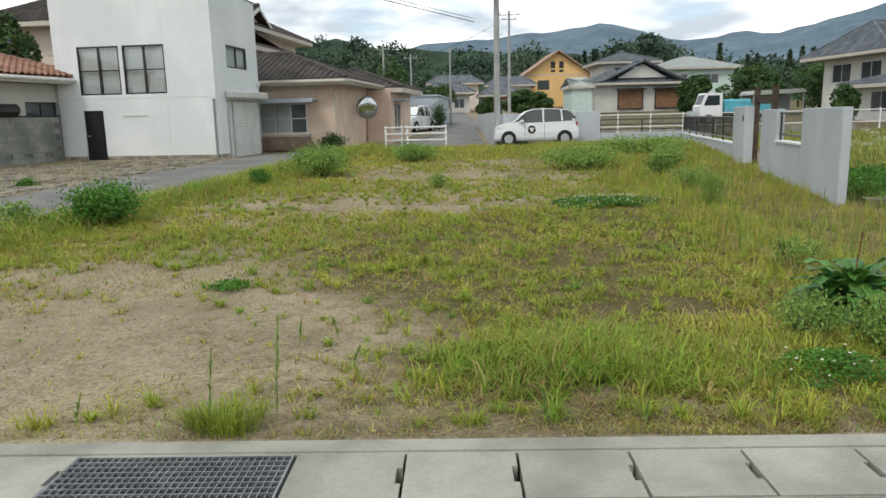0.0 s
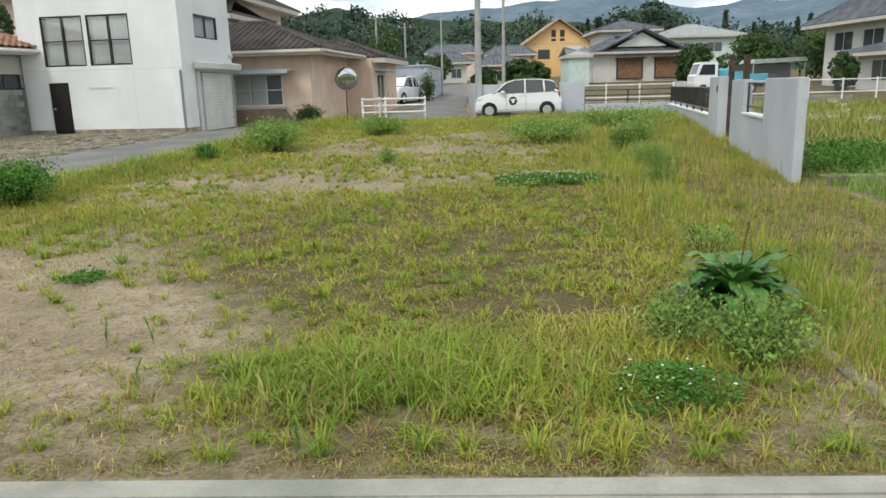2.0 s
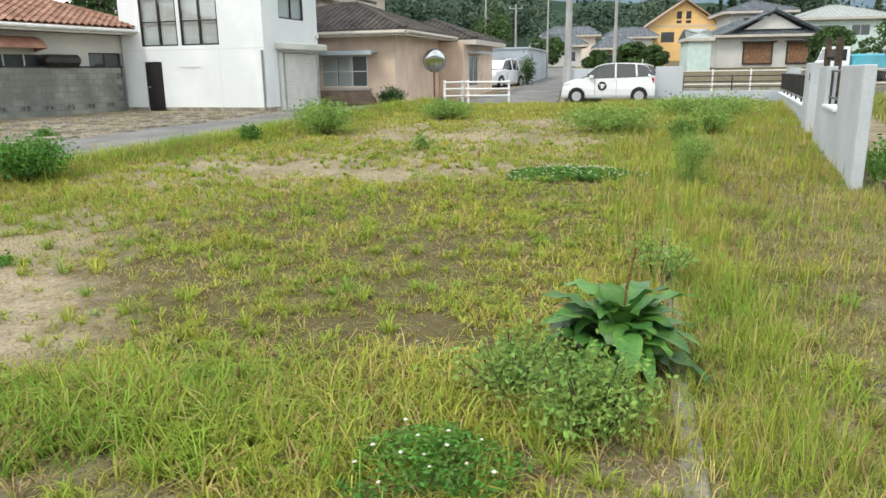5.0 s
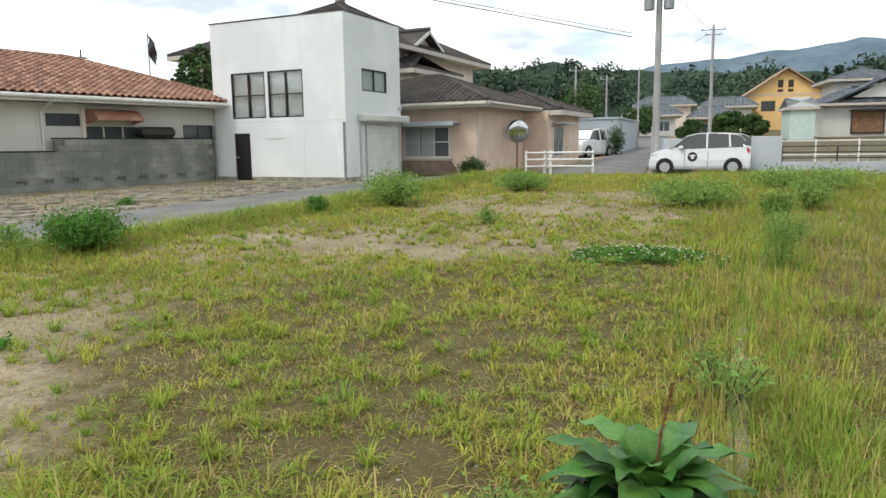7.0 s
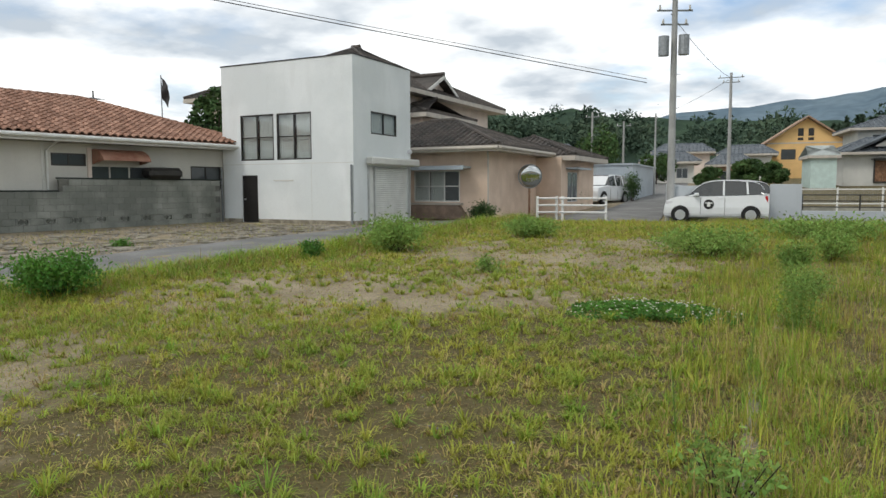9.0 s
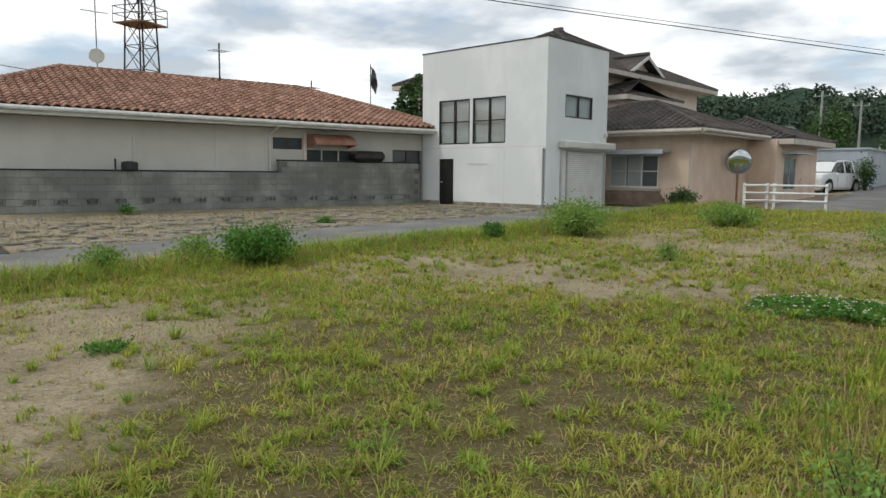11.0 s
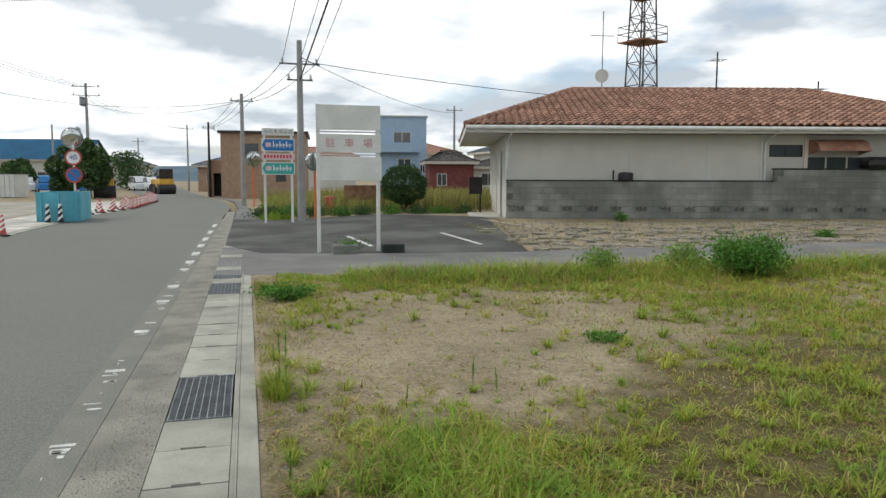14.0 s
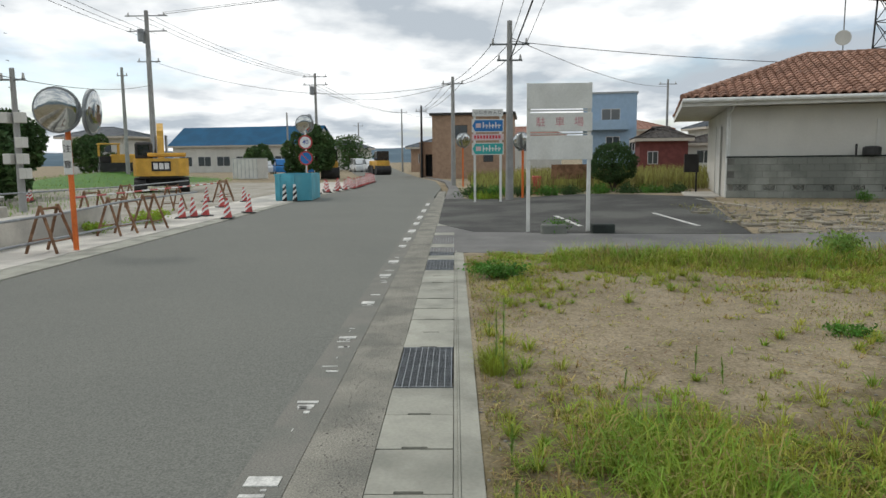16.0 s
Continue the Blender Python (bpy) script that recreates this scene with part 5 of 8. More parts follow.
utility_pole(-75, 2.2, 0, 6.6, 0.13, ((0.5, 1.2, 90),), "slim utility pole far down the road")
utility_pole(-95, -4, 0, 8.5, 0.14, ((0.5, 1.6, 90),), "far concrete utility pole")
utility_pole(-110, -12, 0, 7.5, 0.14, ((0.5, 1.6, 90),), "far concrete utility pole")
utility_pole(-70, -14, 0, 6.5, 0.12, (), "far slim pole beside the low buildings")
utility_pole(-60, 22.0, 0.2, 8.1, 0.14, ((0.4, 1.6, 90),), "grey utility pole behind the red house")
lp = utility_pole(-18, -10.25, 0, 4.4, 0.12, ((0.35, 0.8, 90),), "concrete utility pole hung with white meter boxes")
for bz, by in ((2.9, -0.22), (2.9, 0.22), (2.15, 0.2), (1.65, -0.22), (1.65, 0.2), (1.2, 0.25)):
    part("meter_box", boxes((-0.02, 0.28, by - 0.12, by + 0.12, bz - 0.16, bz + 0.16), bevel=0.01), M_offwhite, lp)
P1, P2 = Vector((1.76, 31.3, 7.9)), Vector((4.5, 60.5, 9.6))
PA, PM, PN = Vector((-40, -15.3, 10.2)), Vector((-21.8, 5.2, 5.45)), Vector((-38, 3.15, 5.85))
PX = Vector((16, 4.6, 6.6))
PW_ = Vector((-21.8, 5.3, 6.2))
for dy in (0.6, 0.0, -0.6):
    cable(PM + Vector((0, dy, 0.1)), PX + Vector((0, dy * 0.5, 0.4)), 0.25, 0.009)
    cable(PM + Vector((0, dy, 0.1)), PN + Vector((0, dy * 0.8, 0)), 0.3)
    cable(PN + Vector((0, dy * 0.8, 0)), (-60, 0.3 + dy * 0.5, 5.9), 0.3)
    cable(PA + Vector((0, dy, 0)), (-60, -9.05 + dy, 8.9), 0.5)
    cable(PA + Vector((0, dy, -1)), (10, -12 + dy, 11.5), 1.2)
    cable((-60, -9.05 + dy, 8.2), (-95, -4 + dy * 0.5, 8), 0.6)
cable(PM + Vector((0, 0, -0.5)), PX + Vector((0, 0, -0.2)), 0.25, 0.022)
cable(PW_ - Vector((0, 0, 0.6)), (-19.5, 36.5, 5.0), 0.9)
for k, dz in enumerate((0.0, 0.14)):
    cable((0.95, 31.25, 5.45 + dz), (-40, -14.6 + 0.3 * k, 10.35 + dz), 0.1 + 0.06 * k, 0.014 if k == 0 else 0.009)
cable(P1, P2, 0.3)
cable(P2, (-4.2, 70, 7.2), 0.5)
cable(PN, (-60, -9.05, 7.6), 0.8), cable((-60, 0.3, 6), (-75, 2.2, 6.2), 0.3), cable((-75, 2.2, 6.2), (-95, -4, 8), 0.3)
cable(PM + Vector((0, 0, 0.3)), (-60, 22.0, 7.7), 0.5), cable(PA - Vector((0, 0, 2.5)), PN, 1.2), cable((-18, -10.25, 4.1), PA - Vector((0, 0, 4)), 0.3), cable((-18, -10.25, 4.1), (12, -9.5, 6.0), 0.5)


# ---- vehicles ----
def car(m, L, Wd, H, label, body_mat, profile, glass_from, wheel_r=0.29, wheels=(0.16, 0.83), name="car", rack=False, mark=False):
    """profile: rows of (x, belt, roof) as shares of length and metres, from nose to tail."""
    c = thing(name, m, label, "car")
    hw = Wd / 2
    bm = bmesh.new()
    rings = []
    for x, belt, top in profile:
        taper = 0.86 + 0.14 * math.sin(math.pi * min(1, max(0, 0.08 + x * 0.86))) ** 0.5
        w = hw * taper
        pts = [(w * 0.86, 0.2), (w * 0.97, 0.30), (w, 0.55), (w * 0.97, belt)]
        rings.append([bm.verts.new((x * L, s * a, z)) for s, seq in ((1, pts), (-1, pts[::-1])) for a, z in seq])
    for a, b in zip(rings, rings[1:]):
        for i in range(8):
            bm.faces.new((a[i], a[(i + 1) % 8], b[(i + 1) % 8], b[i]))
    bm.faces.new(rings[0][::-1]), bm.faces.new(rings[-1])
    bmesh.ops.recalc_face_normals(bm, faces=bm.faces[:])
    bmesh.ops.bevel(bm, geom=[e for e in bm.edges if e.calc_face_angle(0) > 0.5], offset=0.03, segments=2, affect="EDGES")
    part("body", bm, body_mat, c, smooth=False)
    gl, rf = bmesh.new(), bmesh.new()
    rows = [(x, b, t) for x, b, t in profile if t > b]
    for bmx, lo, hi, grow in ((gl, 0.0, 0.93, 0.0), (rf, 0.93, 1.0, 0.004)):
        rr = []
        for x, b, t in rows:
            w0, w1 = hw * 0.94, hw * 0.76
            za, zb = b + (t - b) * lo - (0.02 if lo == 0 else 0), b + (t - b) * hi
            wa, wb = w0 + (w1 - w0) * lo + grow, w0 + (w1 - w0) * hi + grow
            rr.append([bmx.verts.new((x * L, s * w, z)) for s, seq in ((1, ((wa, za), (wb, zb))), (-1, ((wb, zb), (wa, za)))) for w, z in seq])
        for a, b in zip(rr, rr[1:]):
            for i in range(4):
                bmx.faces.new((a[i], a[(i + 1) % 4], b[(i + 1) % 4], b[i]))
        bmx.faces.new(rr[0][::-1]), bmx.faces.new(rr[-1])
        bmesh.ops.recalc_face_normals(bmx, faces=bmx.faces[:])
    part("glasshouse", gl, M_carglass, c)
    bmesh.ops.bevel(rf, geom=rf.edges[:], offset=0.015, segments=2, affect="EDGES")
    part("roof_panel", rf, body_mat, c)
    for xs_ in glass_from:
        near_ = min(rows, key=lambda r: abs(r[0] - xs_[0]))
        b, t = near_[1], near_[2]
        for s in (-1, 1):
            part("pillar", tubes(((xs_[0] * L, s * (hw * 0.945), b - 0.01), ((xs_[1]) * L, s * (hw * 0.775), t - 0.02), 0.035), n=6), body_mat, c)
    for wx in wheels:
        for s in (-1, 1):
            bmw = tube(bmesh.new(), (wx * L, s * (hw - 0.17), wheel_r), (wx * L, s * (hw + 0.005), wheel_r), wheel_r, n=20)
            wh = part("wheel", bmw, M_tyre, c)
            part("rim", tube(bmesh.new(), (wx * L, s * (hw - 0.02), wheel_r), (wx * L, s * (hw + 0.015), wheel_r), wheel_r * 0.66, wheel_r * 0.6, n=16), M_rim, wh)
            arch = disc(bmesh.new(), (wx * L, s * (hw + 0.0005 - (0.01 if s > 0 else 0)), wheel_r + 0.02), (0, s, 0), wheel_r * 1.08, 0.003, n=20)
            part("wheel_arch", arch, M_black, c)
    f = profile[0][0] * L
    for s in (-1, 1):
        part("headlight", boxes((f + 0.06, f + 0.32, s * hw * 0.72 - 0.16, s * hw * 0.72 + 0.16, 0.66, 0.80), bevel=0.03), M_lamp, c)
        part("tail_light", boxes((L * 0.955, L * 0.985, s * hw * 0.82 - 0.07, s * hw * 0.82 + 0.07, 0.65, 0.95), bevel=0.01), M_redlamp, c)
        part("door_handle", boxes((L * 0.52, L * 0.565, s * hw - 0.01, s * hw + 0.025, 0.86, 0.89)), body_mat, c)
        part("door_mirror", boxes((L * 0.295, L * 0.34, s * (hw + 0.08) - 0.07, s * (hw + 0.08) + 0.07, 0.95, 1.06), bevel=0.02), body_mat, c)
        part("door_seam", boxes((L * 0.355, L * 0.358, s * hw - 0.004, s * hw + 0.004, 0.3, 0.9), (L * 0.585, L * 0.588, s * hw - 0.004, s * hw + 0.004, 0.3, 0.9)), M_black, c)
    part("bumper", boxes((f - 0.02, f + 0.1, -hw * 0.8, hw * 0.8, 0.28, 0.48), (L * 0.97, L * 1.0, -hw * 0.82, hw * 0.82, 0.28, 0.5), bevel=0.03), body_mat, c)
    if rack:
        part("roof_rack", tubes(((L * 0.4, -0.4, H + 0.05), (L * 0.85, -0.4, H + 0.05), 0.02), ((L * 0.4, 0.4, H + 0.05), (L * 0.85, 0.4, H + 0.05), 0.02), ((L * 0.45, -0.5, H + 0.08), (L * 0.45, 0.5, H + 0.08), 0.02), ((L * 0.75, -0.5, H + 0.08), (L * 0.75, 0.5, H + 0.08), 0.02)), M_black, c)
    if mark:
        part("door_emblem", disc(bmesh.new(), (L * 0.435, hw - 0.002, 0.66), (0, 1, 0), 0.17, 0.006, n=20), M_blackink, c, "round black emblem on the door")
        part("door_emblem", disc(bmesh.new(), (L * 0.435, -hw + 0.002, 0.66), (0, -1, 0), 0.17, 0.006, n=20), M_blackink, c, "round black emblem on the door")
        for s in (-1, 1):
            part("emblem_mark", boxes((L * 0.42, L * 0.45, s * (hw + 0.006) - 0.003, s * (hw + 0.006) + 0.003, 0.58, 0.74), (L * 0.398, L * 0.472, s * (hw + 0.006) - 0.002, s * (hw + 0.006) + 0.002, 0.69, 0.72)), M_conewhite, c)
    return c


hatch = [(0.0, 0.55, 0.55), (0.015, 0.72, 0.72), (0.05, 0.84, 0.84), (0.11, 0.91, 0.91), (0.19, 0.955, 0.956), (0.245, 0.96, 1.02), (0.31, 0.96, 1.24), (0.375, 0.96, 1.41), (0.46, 0.965, 1.49), (0.58, 0.975, 1.515), (0.72, 0.99, 1.50), (0.85, 1.01, 1.45), (0.91, 1.02, 1.38), (0.955, 1.0, 1.16), (0.985, 0.92, 0.92), (1.0, 0.7, 0.7)]
wagon = [(0.0, 0.75, 0.75), (0.03, 0.95, 0.95), (0.18, 1.05, 1.05), (0.27, 1.08, 1.12), (0.37, 1.08, 1.62), (0.6, 1.08, 1.72), (0.9, 1.08, 1.66), (0.97, 1.05, 1.3), (1.0, 0.8, 0.8)]
boxy = [(0.0, 0.8, 0.8), (0.03, 0.95, 0.95), (0.08, 1.0, 1.1), (0.2, 1.0, 1.75), (0.5, 1.0, 1.85), (0.95, 1.0, 1.82), (0.99, 1.0, 1.4), (1.0, 0.8, 0.8)]
car(pose(1.75, 30.75, 0.30), 3.45, 1.47, 1.48, "small white hatchback with round black door emblems by the wall", M_carwhite, hatch, [(0.24, 0.385), (0.575, 0.575), (0.80, 0.79), (0.95, 0.89)], mark=True)
car(pose(-3.3, 43.9, 0.62, 0, 0, 70), 3.9, 1.65, 1.6, "white off-road car with a roof rack by the storage shed", M_carwhite, wagon, [(0.28, 0.365), (0.55, 0.55), (0.78, 0.78)], wheel_r=0.36, rack=True)
car(pose(-6.5, 42.0, 0.6, 0, 0, 75), 4.0, 1.6, 1.5, "white estate car half hidden behind the shrub", M_carwhite, wagon, [(0.28, 0.365), (0.55, 0.55)])
car(pose(2.3, 33.9, 0.33), 3.3, 1.5, 1.5, "white car parked behind the grey boundary wall", M_carwhite, hatch, [(0.24, 0.385), (0.575, 0.575), (0.80, 0.79)])


def truck(m, label, bed):
    t = thing("truck", m, label, "truck")
    part("cab", prism([(0, 0.45), (0, 1.1), (0.12, 1.2), (0.35, 1.9), (1.35, 1.9), (1.4, 0.45)], -0.7, 0.7), M_carwhite, t)
    for s in (-1, 1):
        part("window", prism([(0.25, 1.15), (0.47, 1.75), (1.2, 1.75), (1.2, 1.15)], s * 0.705 - 0.004, s * 0.705 + 0.004), M_carglass, t)
    ws_ = boxes((0, 0.01, -0.6, 0.6, 0, 0.62))
    bmesh.ops.transform(ws_, matrix=pose(0.115, 0, 1.2, 0, 18, 0), verts=ws_.verts)
    part("windscreen", ws_, M_carglass, t)
    part("chassis", boxes((0.1, 4.2, -0.4, 0.4, 0.38, 0.56)), M_black, t)
    part("bed", boxes((1.5, 4.3, -0.8, 0.8, 0.75, 0.82), (1.5, 4.3, -0.8, -0.76, 0.82, 1.15), (1.5, 4.3, 0.76, 0.8, 0.82, 1.15), (1.5, 1.54, -0.76, 0.76, 0.82, 1.4)), bed, t)
    part("load", boxes((1.6, 3.2, -0.6, 0.6, 0.83, 1.5), bevel=0.1), bed, t)
    for x in (0.55, 3.4):
        for s in (-1, 1):
            wh = part("wheel", tube(bmesh.new(), (x, s * 0.55, 0.3), (x, s * 0.74, 0.3), 0.3, n=16), M_tyre, t)
            part("rim", tube(bmesh.new(), (x, s * 0.73, 0.3), (x, s * 0.75, 0.3), 0.17, n=12), M_rim, wh)
    return t


truck(pose(15.1, 45.8, 0.77), "white light truck with a blue bed beyond the field", M_cyan)
for i, (vx, vy, kind_) in enumerate([(-84, -22.5, 0), (-85, -20.2, 0), (-83, -17.8, 2), (-84, -14.9, 2), (-92, -9.3, 1), (-90, -7.5, 0)]):
    car(pose(vx, vy, 0.0, 0, 0, 200), 4.2, 1.7, 1.6, ["white car parked by the low blue-roofed building", "dark blue van parked by the low blue-roofed building", "blue hatchback in the row of parked cars"][kind_ if kind_ < 2 else 2], M_carwhite if kind_ < 2 else M_signblue, boxy if kind_ else wagon, [(0.28, 0.365)])


# ---- curved road mirrors ----
def road_mirror(m, label, h, r, heads, pole_mat, tag=None, pr=0.045):
    t = thing("road_mirror", m, label, "traffic mirror")
    part("pole", tubes(((0, 0, -0.2), (0, 0, h), pr), n=10), pole_mat, t)
    for ang, dz, *off in heads:
        d = Vector((math.cos(radians(ang)), math.sin(radians(ang)), -0.08))
        c = Vector((0, off[0] if off else 0, h + dz)) + d * 0.14
        hd = part("mirror_backing", disc(bmesh.new(), c, d, r, 0.05, n=24), M_galv, t)
        part("mirror_face", disc(bmesh.new(), c + d * 0.051, d, r * 0.95, 0.004, n=28, bulge=r * 0.16), M_mirror, hd, smooth=True)
        part("mirror_rim", disc(bmesh.new(), c - d * 0.01, d, r * 1.03, 0.045, n=24), M_galv, hd)
        part("bracket", tubes(((0, 0, h + dz), tuple(c), 0.025)), M_galv, t)
    return t


M_mirror = mirror_mat("mirror_glass")
rm = road_mirror(pose(-7.95, -3.22, 0.02), "round double traffic mirror on an orange pole beside the barricades", 2.35, 0.37, ((8, 0.0, -0.09), (98, -0.03, 0.26)), M_orange)
nt = part("notice_plate", boxes((0.05, 0.065, -0.075, 0.075, 1.28, 1.85), bevel=0.004), M_board, rm, "white notice plate with black characters")


def lettering(body, m, size, material, parent=None, name="lettering", depth=0.003):
    cu = bpy.data.curves.new(name, "FONT")
    cu.body, cu.size, cu.extrude, cu.align_x, cu.align_y = body, size, depth, "CENTER", "CENTER"
    tmp = bpy.data.objects.new(name, cu)
    scene.collection.objects.link(tmp)
    me = bpy.data.meshes.new_from_object(tmp.evaluated_get(bpy.context.evaluated_depsgraph_get()))
    bpy.data.objects.remove(tmp)
    me.materials.clear()
    me.materials.append(material)
    return part(name, me, None, parent, m=m)


lettering("注", pose(0.067, 0, 1.70, 90, 0, 90), 0.14, M_blackink, nt)
lettering("意", pose(0.067, 0, 1.44, 90, 0, 90), 0.14, M_blackink, nt)
road_mirror(pose(-3.98, 33.35, 0.31), "round traffic mirror on a brown post by the salmon house", 1.76, 0.5, ((-70, 0.0),), M_rust)
road_mirror(pose(-22.6, 5.75, 0.0), "round traffic mirror on an orange pole by the direction sign", 2.15, 0.33, ((-20, 0.0),), M_orange)
road_mirror(pose(-37, 3.7, 0.0), "round traffic mirrors on an orange pole by the verge", 2.6, 0.42, ((10, 0.0), (60, 0.0)), M_orange)
road_mirror(pose(-27.5, -3.3, 0.0), "double round traffic mirror on a pole at the road works", 3.05, 0.40, ((0, 0.05), (120, 0.1)), M_orange)

# ---- signs ----
ps = thing("parking_sign", pose(-10.55, 4.66, 0), "white parking sign of three boards on two posts, faded red lettering", "sign")
for y in (0.06, 1.28):
    part("post", boxes((-0.03, 0.03, y - 0.035, y + 0.035, -0.2, 2.98)), M_white_metal, ps, "white steel post with rust stains")
for z0, z1, y0, y1 in ((2.47, 2.97, 0.02, 1.32), (2.02, 2.39, 0.04, 1.33), (1.46, 1.94, 0.03, 1.34)):
    part("board", boxes((0.032, 0.06, y0, y1, z0, z1), bevel=0.004), M_board, ps)
for i, ch in enumerate("駐車場"):
    lettering(ch, pose(0.062, 0.30 + i * 0.38, 2.20, 90, 0, 90), 0.20, M_fadedred, ps)
part("backing_rail", boxes((-0.02, 0.03, 0.1, 1.24, 2.42, 2.45), (-0.02, 0.03, 0.1, 1.24, 1.965, 1.99)), M_alu, ps)

ds = thing("direction_sign", pose(-21.0, 3.83, 0.0, 0, 0, 0), "stacked blue, pink and teal arrow signs on two white posts", "sign")
for y in (0.10, 1.0):
    part("post", boxes((-0.04, 0.04, y - 0.04, y + 0.04, -0.2, 3.1)), M_white_metal, ds)
top_b = part("board", boxes((0.042, 0.07, 0.02, 1.08, 2.96, 3.2)), M_board, ds, "white name board with black characters")
for i, ch in enumerate("小川支所入口"):
    lettering(ch, pose(0.072, 0.15 + i * 0.162, 3.08, 90, 0, 90), 0.14, M_blackink, top_b)
for z0, z1, mt, lab in ((2.42, 2.86, M_signblue, "blue arrow board with white marks"), (2.14, 2.36, M_signpink, "pale pink board with red marks"), (1.64, 2.06, M_signgreen, "teal arrow board with white marks")):
    if mt is M_signpink:
        b = part("board", boxes((0.042, 0.07, 0.0, 1.1, z0, z1)), mt, ds, lab)
        for k in range(9):
            part("lettering", boxes((0.0715, 0.074, 0.08 + k * 0.105, 0.15 + k * 0.105, z0 + 0.06, z1 - 0.05)), M_redink, b)
    else:
        zc = (z0 + z1) / 2
        b = part("board", prism([(0.0, z0), (1.1, z0), (1.1, z1), (0.0, z1)], 0.042, 0.07, axis="x"), M_board, ds, lab)
        part("arrow_panel", prism([(0.12, z0 + 0.03), (1.07, z0 + 0.03), (1.07, z1 - 0.03), (0.12, z1 - 0.03), (0.02, zc)], 0.0715, 0.075, axis="x"), mt, b)
        part("lettering", boxes((0.0755, 0.078, 0.14, 0.32, zc - 0.07, zc + 0.08)), M_signpink, b)
        for k in range(6):
            part("lettering", boxes((0.0755, 0.078, 0.38 + k * 0.108, 0.38 + k * 0.108 + 0.035, zc - 0.09, zc + (0.12 if k % 2 == 0 else 0.05)), (0.0755, 0.078, 0.40 + k * 0.108, 0.38 + k * 0.108 + 0.085, zc - 0.02, zc + 0.02)), M_conewhite, b)
sp = thing("speed_sign", pose(-26.0, -3.0, 0.0), "round red-rimmed speed sign above a blue one on a pole", "sign")
part("pole", tubes(((0, 0, -0.1), (0, 0, 2.75), 0.035), n=8), M_white_metal, sp)
for z, rimm, face in ((2.28, M_red, M_conewhite), (1.62, M_red, M_signblue)):
    pl = part("sign_plate", disc(bmesh.new(), (0.04, 0, z), (1, 0, 0), 0.30, 0.008, n=24), rimm, sp)
    part("sign_face", disc(bmesh.new(), (0.05, 0, z), (1, 0, 0), 0.235, 0.004, n=24), face, pl)
lettering("40", pose(0.058, 0, 2.28, 90, 0, 90), 0.26, M_blueink, sp)
bx = tubes(((0.056, -0.16, 1.78), (0.056, 0.16, 1.46), 0.02), n=4)
part("sign_bar", bx, M_red, sp)

yb = thing("guy_wire_cover", pose(5.34, 7.2, 0.0), "yellow plastic guy wire cover with black marks, leaning beside the field", "post")
gd = Vector((0.30, 0.10, 0.95)).normalized()
part("cover", tubes(((0, 0, -0.05), tuple(gd * 2.8), 0.05), n=10), M_yellowp, yb, smooth=True)
part("black_band", tubes((tuple(gd * 0.62 + Vector((-0.012, -0.02, 0))), tuple(gd * 0.66 + Vector((-0.012, -0.02, 0))), 0.045), n=8), M_black, yb)
part("guy_wire", tubes((tuple(gd * 2.75), tuple(gd * 9.5), 0.008), n=5), M_galv, yb)

# ---- steel mast behind the bungalow ----
mast = thing("steel_mast", pose(-42, 30.6, 0.2, 0, 0, 20), "dark lattice steel mast with platform and dish behind the bungalow", "tower")
bm = bmesh.new()
HM = 16.0
def leg(k, z):
    w = 1.0 - 0.45 * z / HM
    return Vector(((-w, w, w, -w)[k], (-w, -w, w, w)[k], z))
for k in range(4):
    tube(bm, leg(k, 0), leg(k, HM), 0.06, n=5)
    for j in range(10):
        z0_, z1_ = j * HM / 10, (j + 1) * HM / 10
        tube(bm, leg(k, z0_), leg((k + 1) % 4, z1_), 0.03, n=4), tube(bm, leg((k + 1) % 4, z0_), leg(k, z1_), 0.03, n=4), tube(bm, leg(k, z1_), leg((k + 1) % 4, z1_), 0.03, n=4)
part("lattice", bm, M_steel_dark, mast)
for zp in (11.0, 14.2):
    part("platform", boxes((-1.2, 1.2, -1.2, 1.2, zp, zp + 0.08)), M_rust, mast)
    rl = bmesh.new()
    for zz in (zp + 0.6, zp + 1.1):
        for a, b in (((-1.2, -1.2), (1.2, -1.2)), ((1.2, -1.2), (1.2, 1.2)), ((1.2, 1.2), (-1.2, 1.2)), ((-1.2, 1.2), (-1.2, -1.2))):
            tube(rl, (*a, zz), (*b, zz), 0.03, n=4)
    for a in ((-1.2, -1.2), (1.2, -1.2), (1.2, 1.2), (-1.2, 1.2)):
        tube(rl, (*a, zp), (*a, zp + 1.1), 0.03, n=4)
    part("railing", rl, M_steel_dark, mast)
part("dish", disc(bmesh.new(), (-2.6, -1.2, 8.9), (0.6, -1, 0), 0.48, 0.15, n=18), M_offwhite, mast)
part("antenna", tubes(((-2.6, -1.2, 7.5), (-2.6, -1.2, 13.5), 0.04), ((-3.8, -1.2, 12.0), (-1.6, -1.2, 11.6), 0.04)), M_galv, mast)
for (ax_, ay_, az_, ah_) in ((-19.6, 20.5, 4.2, 2.1), (-19.0, 24.6, 4.2, 1.1)):
    an = thing("antenna", pose(ax_, ay_, az_), "thin dark roof antenna on the tiled bungalow" if ah_ > 2 else "thin roof aerial with short cross rods", "antenna")
    part("mast_pole", tubes(((0, 0, -0.6), (0, 0, ah_), 0.03), n=6), M_steel_dark, an)
    part("rods", tubes(*[((-0.3, 0.1 * k, ah_ - 0.3), (0.3, 0.1 * k, ah_ - 0.3), 0.008) for k in range(-3, 4)], n=4), M_galv, an)
